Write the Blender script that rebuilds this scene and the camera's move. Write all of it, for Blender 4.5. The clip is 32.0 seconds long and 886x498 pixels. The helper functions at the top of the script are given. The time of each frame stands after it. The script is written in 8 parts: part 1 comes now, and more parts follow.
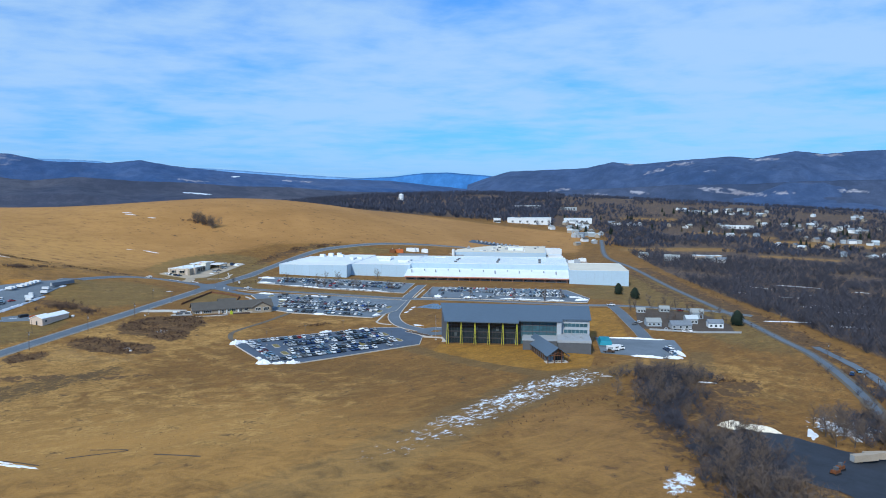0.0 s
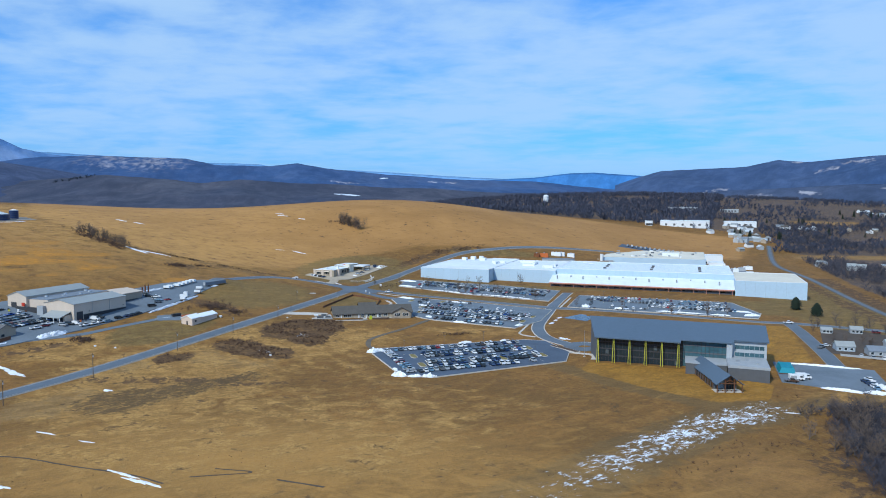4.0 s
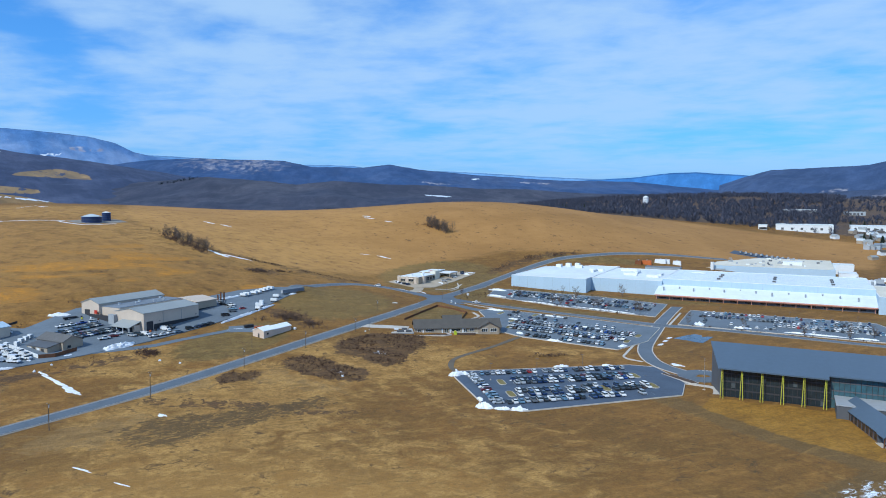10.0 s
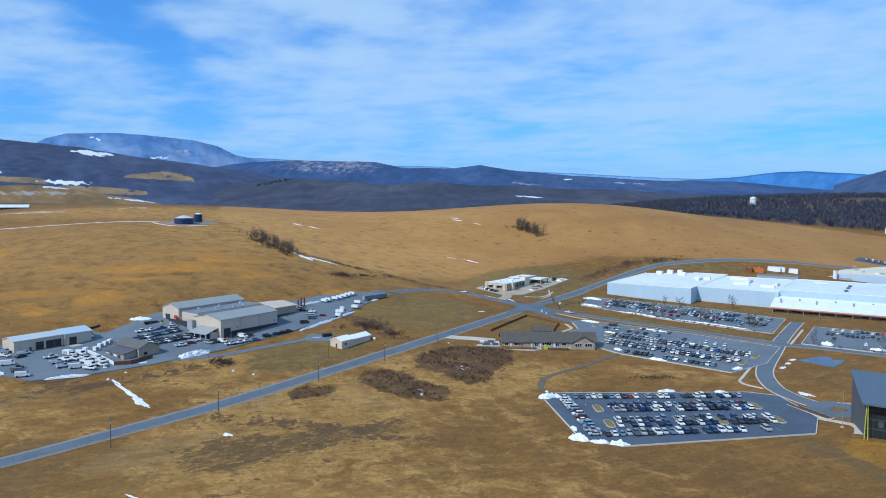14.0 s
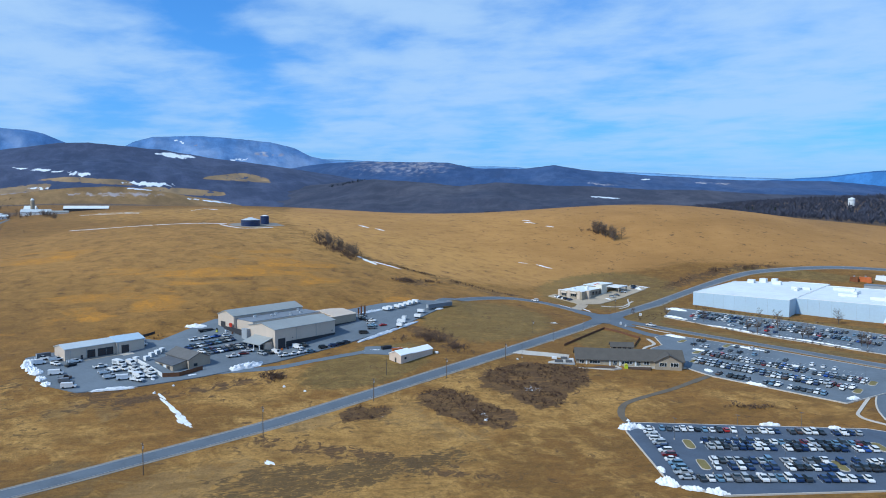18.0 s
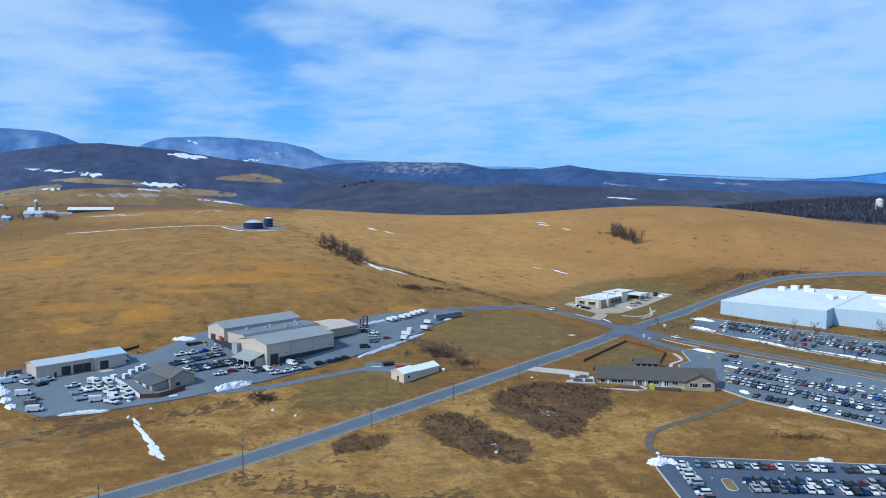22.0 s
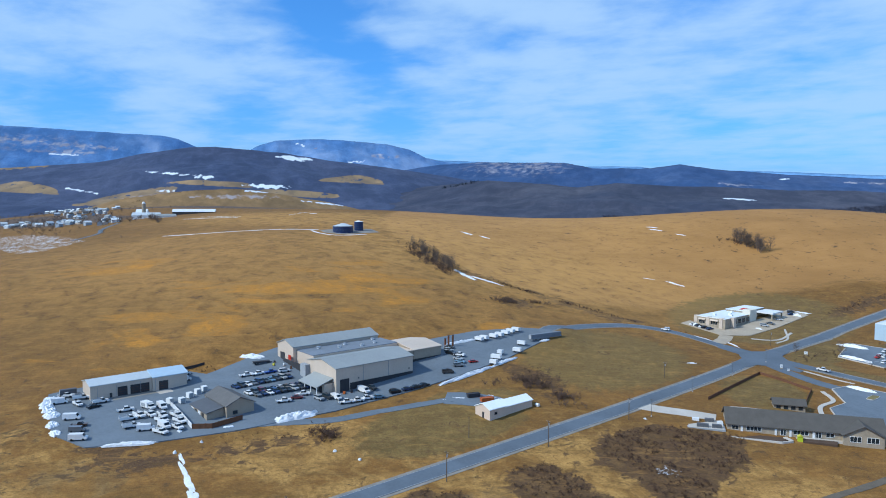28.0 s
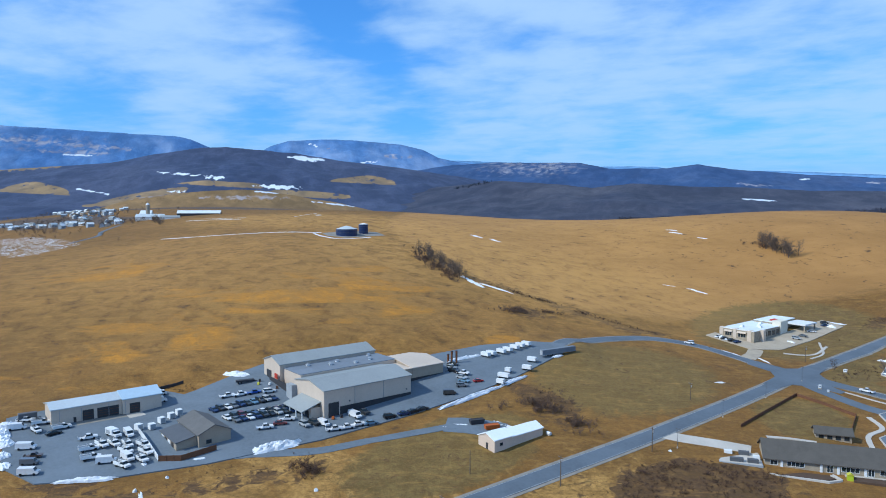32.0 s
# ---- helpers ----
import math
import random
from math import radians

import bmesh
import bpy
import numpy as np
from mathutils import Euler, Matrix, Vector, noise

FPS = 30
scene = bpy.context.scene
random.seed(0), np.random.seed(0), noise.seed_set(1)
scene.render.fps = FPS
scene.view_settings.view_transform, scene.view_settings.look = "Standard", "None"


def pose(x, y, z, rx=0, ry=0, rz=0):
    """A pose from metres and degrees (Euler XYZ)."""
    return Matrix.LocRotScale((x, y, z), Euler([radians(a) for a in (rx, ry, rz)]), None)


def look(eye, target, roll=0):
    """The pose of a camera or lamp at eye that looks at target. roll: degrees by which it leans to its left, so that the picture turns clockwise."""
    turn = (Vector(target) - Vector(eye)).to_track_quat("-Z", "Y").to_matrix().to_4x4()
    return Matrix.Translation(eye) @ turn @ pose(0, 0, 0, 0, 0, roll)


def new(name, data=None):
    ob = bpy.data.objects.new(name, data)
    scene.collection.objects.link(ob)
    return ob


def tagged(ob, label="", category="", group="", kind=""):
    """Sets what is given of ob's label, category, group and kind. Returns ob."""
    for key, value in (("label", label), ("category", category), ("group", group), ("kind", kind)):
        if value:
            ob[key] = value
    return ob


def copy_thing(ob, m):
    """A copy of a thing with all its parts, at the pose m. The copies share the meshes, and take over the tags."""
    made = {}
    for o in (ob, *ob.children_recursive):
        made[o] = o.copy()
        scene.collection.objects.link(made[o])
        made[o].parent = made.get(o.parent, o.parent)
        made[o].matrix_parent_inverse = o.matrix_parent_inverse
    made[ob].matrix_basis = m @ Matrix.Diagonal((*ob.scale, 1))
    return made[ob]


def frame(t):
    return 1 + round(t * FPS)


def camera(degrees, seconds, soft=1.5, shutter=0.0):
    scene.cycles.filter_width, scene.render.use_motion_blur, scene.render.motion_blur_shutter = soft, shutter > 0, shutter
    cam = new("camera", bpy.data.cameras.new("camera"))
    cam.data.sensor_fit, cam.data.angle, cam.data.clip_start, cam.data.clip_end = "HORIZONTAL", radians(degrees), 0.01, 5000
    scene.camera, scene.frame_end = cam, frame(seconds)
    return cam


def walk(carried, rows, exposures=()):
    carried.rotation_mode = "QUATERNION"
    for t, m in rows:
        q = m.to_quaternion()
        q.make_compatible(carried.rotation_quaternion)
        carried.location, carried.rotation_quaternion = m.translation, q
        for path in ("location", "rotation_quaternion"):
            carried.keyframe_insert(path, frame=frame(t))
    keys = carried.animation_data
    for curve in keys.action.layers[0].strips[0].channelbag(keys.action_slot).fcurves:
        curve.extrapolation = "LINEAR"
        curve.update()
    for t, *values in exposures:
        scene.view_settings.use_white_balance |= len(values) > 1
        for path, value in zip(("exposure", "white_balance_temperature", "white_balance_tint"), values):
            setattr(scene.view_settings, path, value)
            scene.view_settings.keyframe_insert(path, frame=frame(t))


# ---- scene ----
cam = camera(64.84, 32.0, 1.0)
# seconds, x, y, height, yaw, pitch, roll
PATH = [
    (0, 0.00, 0.00, 100.00, 7.641, -4.068, 0.202),
    (0.5, -0.91, 4.36, 100.17, 8.161, -4.066, 0.201),
    (1, -1.87, 8.70, 100.34, 9.509, -4.063, 0.200),
    (1.5, -2.88, 13.04, 100.50, 11.160, -4.060, 0.199),
    (2, -3.93, 17.36, 100.67, 12.819, -4.057, 0.199),
    (2.5, -5.03, 21.67, 100.83, 14.473, -4.055, 0.198),
    (3, -6.18, 25.98, 100.99, 16.119, -4.052, 0.197),
    (3.5, -7.38, 30.27, 101.16, 17.751, -4.049, 0.196),
    (4, -8.63, 34.55, 101.32, 19.383, -4.047, 0.195),
    (4.5, -9.92, 38.82, 101.48, 20.737, -4.044, 0.194),
    (6.5, -15.59, 55.80, 102.13, 22.133, -4.033, 0.191),
    (7, -17.14, 60.02, 102.30, 22.376, -4.030, 0.190),
    (7.5, -18.72, 64.22, 102.46, 22.643, -4.027, 0.189),
    (8, -20.36, 68.42, 102.62, 23.337, -4.025, 0.188),
    (8.5, -22.05, 72.60, 102.79, 24.193, -4.022, 0.188),
    (9, -23.79, 76.77, 102.95, 25.095, -4.019, 0.187),
    (9.5, -25.57, 80.93, 103.11, 26.003, -4.017, 0.186),
    (10, -27.40, 85.08, 103.28, 26.909, -4.014, 0.185),
    (10.5, -29.28, 89.21, 103.45, 27.819, -4.011, 0.184),
    (11, -31.20, 93.33, 103.61, 28.740, -4.008, 0.183),
    (11.5, -33.18, 97.44, 103.78, 29.680, -4.006, 0.183),
    (12, -35.19, 101.54, 103.95, 30.614, -4.003, 0.182),
    (12.5, -37.26, 105.62, 104.12, 31.530, -4.000, 0.181),
    (13, -39.37, 109.69, 104.29, 32.454, -3.997, 0.180),
    (13.5, -41.52, 113.75, 104.46, 33.387, -3.995, 0.179),
    (14, -43.71, 117.79, 104.63, 34.342, -3.992, 0.178),
    (14.5, -45.95, 121.82, 104.80, 35.291, -3.989, 0.177),
    (15, -48.23, 125.84, 104.98, 36.239, -3.987, 0.177),
    (15.5, -50.55, 129.84, 105.15, 37.196, -3.984, 0.176),
    (17.5, -60.23, 145.71, 105.86, 40.140, -3.973, 0.172),
    (18, -62.74, 149.63, 106.03, 40.309, -3.970, 0.172),
    (18.5, -65.29, 153.54, 106.21, 40.475, -3.967, 0.171),
    (19, -67.87, 157.44, 106.39, 40.624, -3.965, 0.170),
    (19.5, -70.48, 161.32, 106.57, 40.780, -3.962, 0.169),
    (20, -73.12, 165.18, 106.76, 40.909, -3.959, 0.168),
    (20.5, -75.79, 169.03, 106.94, 41.051, -3.957, 0.167),
    (21, -78.49, 172.86, 107.12, 41.211, -3.954, 0.166),
    (21.5, -81.22, 176.67, 107.31, 41.343, -3.951, 0.166),
    (22, -83.98, 180.47, 107.49, 41.480, -3.948, 0.165),
    (22.5, -86.75, 184.24, 107.67, 41.611, -3.946, 0.164),
    (23, -89.55, 188.00, 107.86, 42.100, -3.943, 0.163),
    (23.5, -92.37, 191.74, 108.04, 42.923, -3.940, 0.162),
    (24, -95.21, 195.46, 108.23, 43.818, -3.937, 0.161),
    (24.5, -98.06, 199.16, 108.41, 44.675, -3.935, 0.161),
    (25, -100.94, 202.84, 108.60, 45.583, -3.932, 0.160),
    (25.5, -103.82, 206.50, 108.78, 46.511, -3.929, 0.159),
    (27.5, -115.46, 220.93, 109.52, 49.686, -3.918, 0.155),
    (28, -118.38, 224.48, 109.71, 49.879, -3.916, 0.155),
    (28.5, -121.30, 228.01, 109.89, 50.024, -3.913, 0.154),
    (29, -124.23, 231.52, 110.07, 50.177, -3.910, 0.153),
    (29.5, -127.15, 235.01, 110.25, 50.338, -3.907, 0.152),
    (30, -130.07, 238.47, 110.43, 50.498, -3.905, 0.151),
    (30.5, -132.97, 241.90, 110.61, 50.632, -3.902, 0.150),
    (31, -135.87, 245.31, 110.78, 50.784, -3.899, 0.150),
    (31.5, -138.76, 248.70, 110.96, 50.910, -3.897, 0.149),
    (32, -141.63, 252.06, 111.13, 51.048, -3.894, 0.148),
]
walk(cam, [(t, pose(x, y, z, 90 + pitch, 0, yaw) @ pose(0, 0, 0, 0, 0, roll)) for t, x, y, z, yaw, pitch, roll in PATH],
     exposures=[(0, -0.45, 5780, 5), (20, -0.45, 5750, 5), (32, -0.39, 5700, 5)])
# end of path

# ---- world and sun ----
SUN_ELEV, SUN_FROM = 41.0, (-0.30, -0.95)
sun = new("sun", bpy.data.lights.new("sun", "SUN"))
sun.data.energy, sun.data.angle, sun.data.color = 4.9, radians(2.0), (1.0, 0.925, 0.785)
_s = Vector((*SUN_FROM, 0)).normalized() * math.cos(radians(SUN_ELEV)) + Vector((0, 0, math.sin(radians(SUN_ELEV))))
sun.matrix_world = look(_s * 100, (0, 0, 0))
world = bpy.data.worlds.new("world")
scene.world = world
world.use_nodes = True
wn, wl = world.node_tree.nodes, world.node_tree.links
wn.clear()


def wnode(kind, **kw):
    n = wn.new(kind)
    for k, v in kw.items():
        n.inputs[k].default_value = v
    return n


sky = wn.new("ShaderNodeTexSky")
sky.sky_type, sky.sun_disc = "NISHITA", False
sky.sun_elevation = radians(SUN_ELEV)
sky.sun_rotation = math.atan2(SUN_FROM[0], SUN_FROM[1])
sky.altitude, sky.air_density, sky.dust_density, sky.ozone_density = 300, 1.0, 0.35, 2.0
coords = wn.new("ShaderNodeTexCoord")
sep = wn.new("ShaderNodeSeparateXYZ")
wl.new(coords.outputs["Generated"], sep.inputs[0])


def wmath(op, a, b=None, clamp=False):
    n = wn.new("ShaderNodeMath")
    n.operation, n.use_clamp = op, clamp
    for i, v in enumerate((a, b)):
        if v is None:
            continue
        if isinstance(v, (int, float)):
            n.inputs[i].default_value = v
        else:
            wl.new(v, n.inputs[i])
    return n.outputs[0]


# a broken sheet of soft cloud, seen in perspective: direction over height
den = wmath("MAXIMUM", wmath("ADD", sep.outputs[2], 0.10), 0.02)
comb = wn.new("ShaderNodeCombineXYZ")
wl.new(wmath("DIVIDE", sep.outputs[0], den), comb.inputs[0])
wl.new(wmath("DIVIDE", sep.outputs[1], den), comb.inputs[1])
spun = wn.new("ShaderNodeMapping")
spun.inputs["Rotation"].default_value = (0, 0, radians(-38))
spun.inputs["Scale"].default_value = (0.85, 1.0, 1.0)
wl.new(comb.outputs[0], spun.inputs[0])
big = wnode("ShaderNodeTexNoise", Scale=0.8, Detail=4.0, Roughness=0.5, Distortion=0.25)
fine = wnode("ShaderNodeTexNoise", Scale=3.0, Detail=8.0, Roughness=0.58, Distortion=0.15)
wl.new(spun.outputs[0], big.inputs["Vector"])
wl.new(spun.outputs[0], fine.inputs["Vector"])


def towards(bearing, height, power, amount):
    """A soft lobe round one direction of the sky."""
    b, h = radians(bearing), radians(height)
    d = wn.new("ShaderNodeVectorMath")
    d.operation = "DOT_PRODUCT"
    wl.new(coords.outputs["Generated"], d.inputs[0])
    d.inputs[1].default_value = (-math.sin(b) * math.cos(h), math.cos(b) * math.cos(h), math.sin(h))
    return wmath("MULTIPLY", wmath("POWER", wmath("MAXIMUM", d.outputs["Value"], 0.0), power), amount)


# the sheet is torn open over the western hills and denser high in the north
cover = wmath("ADD", wmath("MULTIPLY", big.outputs[0], 0.85), wmath("MULTIPLY", fine.outputs[0], 0.60))
for lobe in ((60, 15.5, 700.0, -0.34), (56, 11, 1200.0, -0.20), (66, 6, 700.0, -0.22), (77, 7.5, 900.0, -0.20), (54, 7, 900.0, -0.16), (30, 22, 26.0, 0.12), (74, 14, 160.0, 0.20), (44, 11, 160.0, 0.06), (-14, 9, 14.0, 0.09)):
    cover = wmath("ADD", cover, towards(*lobe))
mask = wn.new("ShaderNodeMapRange")
mask.interpolation_type = "SMOOTHSTEP"
mask.inputs["From Min"].default_value, mask.inputs["From Max"].default_value = 0.50, 0.92
wl.new(cover, mask.inputs[0])
thin = wmath("SUBTRACT", 1.0, wmath("POWER", 2.718, wmath("MULTIPLY", sep.outputs[2], -17.0)), True)
veil = wmath("ADD", wmath("MULTIPLY", wmath("MULTIPLY", mask.outputs[0], 0.78), thin), 0.11, True)
blue = wn.new("ShaderNodeMix")
blue.data_type, blue.blend_type = "RGBA", "MULTIPLY"
blue.inputs[0].default_value = 1.0
wl.new(sky.outputs[0], blue.inputs[6])
blue.inputs[7].default_value = (0.27, 1.04, 1.86, 1)
low = wn.new("ShaderNodeMix")
low.data_type = "RGBA"
wl.new(wmath("MULTIPLY", wmath("POWER", 2.718, wmath("MULTIPLY", wmath("MAXIMUM", sep.outputs[2], 0.0), -11.0)), 0.9), low.inputs[0])
wl.new(blue.outputs[2], low.inputs[6])
low.inputs[7].default_value = (3.0, 4.15, 7.6, 1)
mixc = wn.new("ShaderNodeMix")
mixc.data_type = "RGBA"
wl.new(veil, mixc.inputs[0])
wl.new(low.outputs[2], mixc.inputs[6])
mixc.inputs[7].default_value = (5.4, 7.3, 9.8, 1)
back = wnode("ShaderNodeBackground", Strength=0.122)
wl.new(mixc.outputs[2], back.inputs[0])
outw = wn.new("ShaderNodeOutputWorld")
wl.new(back.outputs[0], outw.inputs[0])

# ---- materials ----


class Nodes:
    """Short hand for a node material."""

    def __init__(self, name, rough=0.8, metal=0.0):
        self.mat = bpy.data.materials.new(name)
        self.mat.use_nodes = True
        self.n, self.l = self.mat.node_tree.nodes, self.mat.node_tree.links
        self.b = self.n["Principled BSDF"]
        self.b.inputs["Roughness"].default_value = rough
        self.b.inputs["Metallic"].default_value = metal
        self.b.inputs["Specular IOR Level"].default_value = 0.3

    def link(self, a, b):
        self.l.new(a, b)

    def tex(self, scale, detail=4.0, rough=0.55, dist=0.0, stretch=(1, 1, 1), turn=0.0, then=None):
        t, m, c = self.n.new("ShaderNodeTexNoise"), self.n.new("ShaderNodeMapping"), self.n.new("ShaderNodeTexCoord")
        m.inputs["Scale"].default_value = stretch
        t.inputs["Scale"].default_value, t.inputs["Detail"].default_value = scale, detail
        t.inputs["Roughness"].default_value, t.inputs["Distortion"].default_value = rough, dist
        self.link(c.outputs["Object"], m.inputs[0])
        if then:
            m.inputs["Rotation"].default_value = (0, 0, radians(-turn))
            m2 = self.n.new("ShaderNodeMapping")
            m2.inputs["Scale"].default_value = then
            self.link(m.outputs[0], m2.inputs[0])
            self.link(m2.outputs[0], t.inputs["Vector"])
            return t.outputs[0]
        self.link(m.outputs[0], t.inputs["Vector"])
        return t.outputs[0]

    def ramp(self, fac, lo, hi):
        r = self.n.new("ShaderNodeMapRange")
        r.inputs["From Min"].default_value, r.inputs["From Max"].default_value = lo, hi
        self.link(fac, r.inputs[0])
        return r.outputs[0]

    def mul(self, a, b, op="MULTIPLY"):
        m = self.n.new("ShaderNodeMath")
        m.operation = op
        for i, v in enumerate((a, b)):
            if isinstance(v, (int, float)):
                m.inputs[i].default_value = v
            else:
                self.link(v, m.inputs[i])
        return m.outputs[0]

    def mix(self, fac, a, b, blend="MIX"):
        m = self.n.new("ShaderNodeMix")
        m.data_type, m.blend_type = "RGBA", blend
        for i, v in ((0, fac), (6, a), (7, b)):
            if isinstance(v, (int, float)):
                m.inputs[i].default_value = v
            elif isinstance(v, tuple):
                m.inputs[i].default_value = (*v, 1)
            else:
                self.link(v, m.inputs[i])
        return m.outputs[2]

    def attr(self, name):
        a = self.n.new("ShaderNodeAttribute")
        a.attribute_name = name
        s = self.n.new("ShaderNodeSeparateColor")
        self.link(a.outputs["Color"], s.inputs[0])
        return s.outputs

    def bump(self, height, strength=0.3, distance=0.1):
        b = self.n.new("ShaderNodeBump")
        b.inputs["Strength"].default_value, b.inputs["Distance"].default_value = strength, distance
        self.link(height, b.inputs["Height"])
        self.link(b.outputs[0], self.b.inputs["Normal"])

    def done(self, colour):
        if isinstance(colour, tuple):
            self.b.inputs["Base Color"].default_value = (*colour, 1)
        else:
            self.link(colour, self.b.inputs["Base Color"])
        return self.mat


def worn(name, colour, dark=0.72, scale=0.6, fine=9.0, rough=0.75, metal=0.0, bump=0.15, vary=0.0, stretch=(1, 1, 1)):
    """A surface with large stains and fine grain; vary: how far single objects differ."""
    k = Nodes(name, rough, metal)
    stain = k.ramp(k.tex(scale, 5, 0.6, 0.4, stretch), 0.35, 0.7)
    grain = k.tex(fine, 3, 0.6)
    c = k.mix(stain, tuple(v * dark for v in colour), colour)
    c = k.mix(k.mul(k.ramp(grain, 0.3, 0.75), 0.35), c, tuple(min(1, v * 1.25) for v in colour))
    if vary:
        oi = k.n.new("ShaderNodeObjectInfo")
        c = k.mix(k.mul(oi.outputs["Random"], vary), c, tuple(v * 0.45 for v in colour))
    k.bump(grain, bump, 0.05)
    return k.done(c)


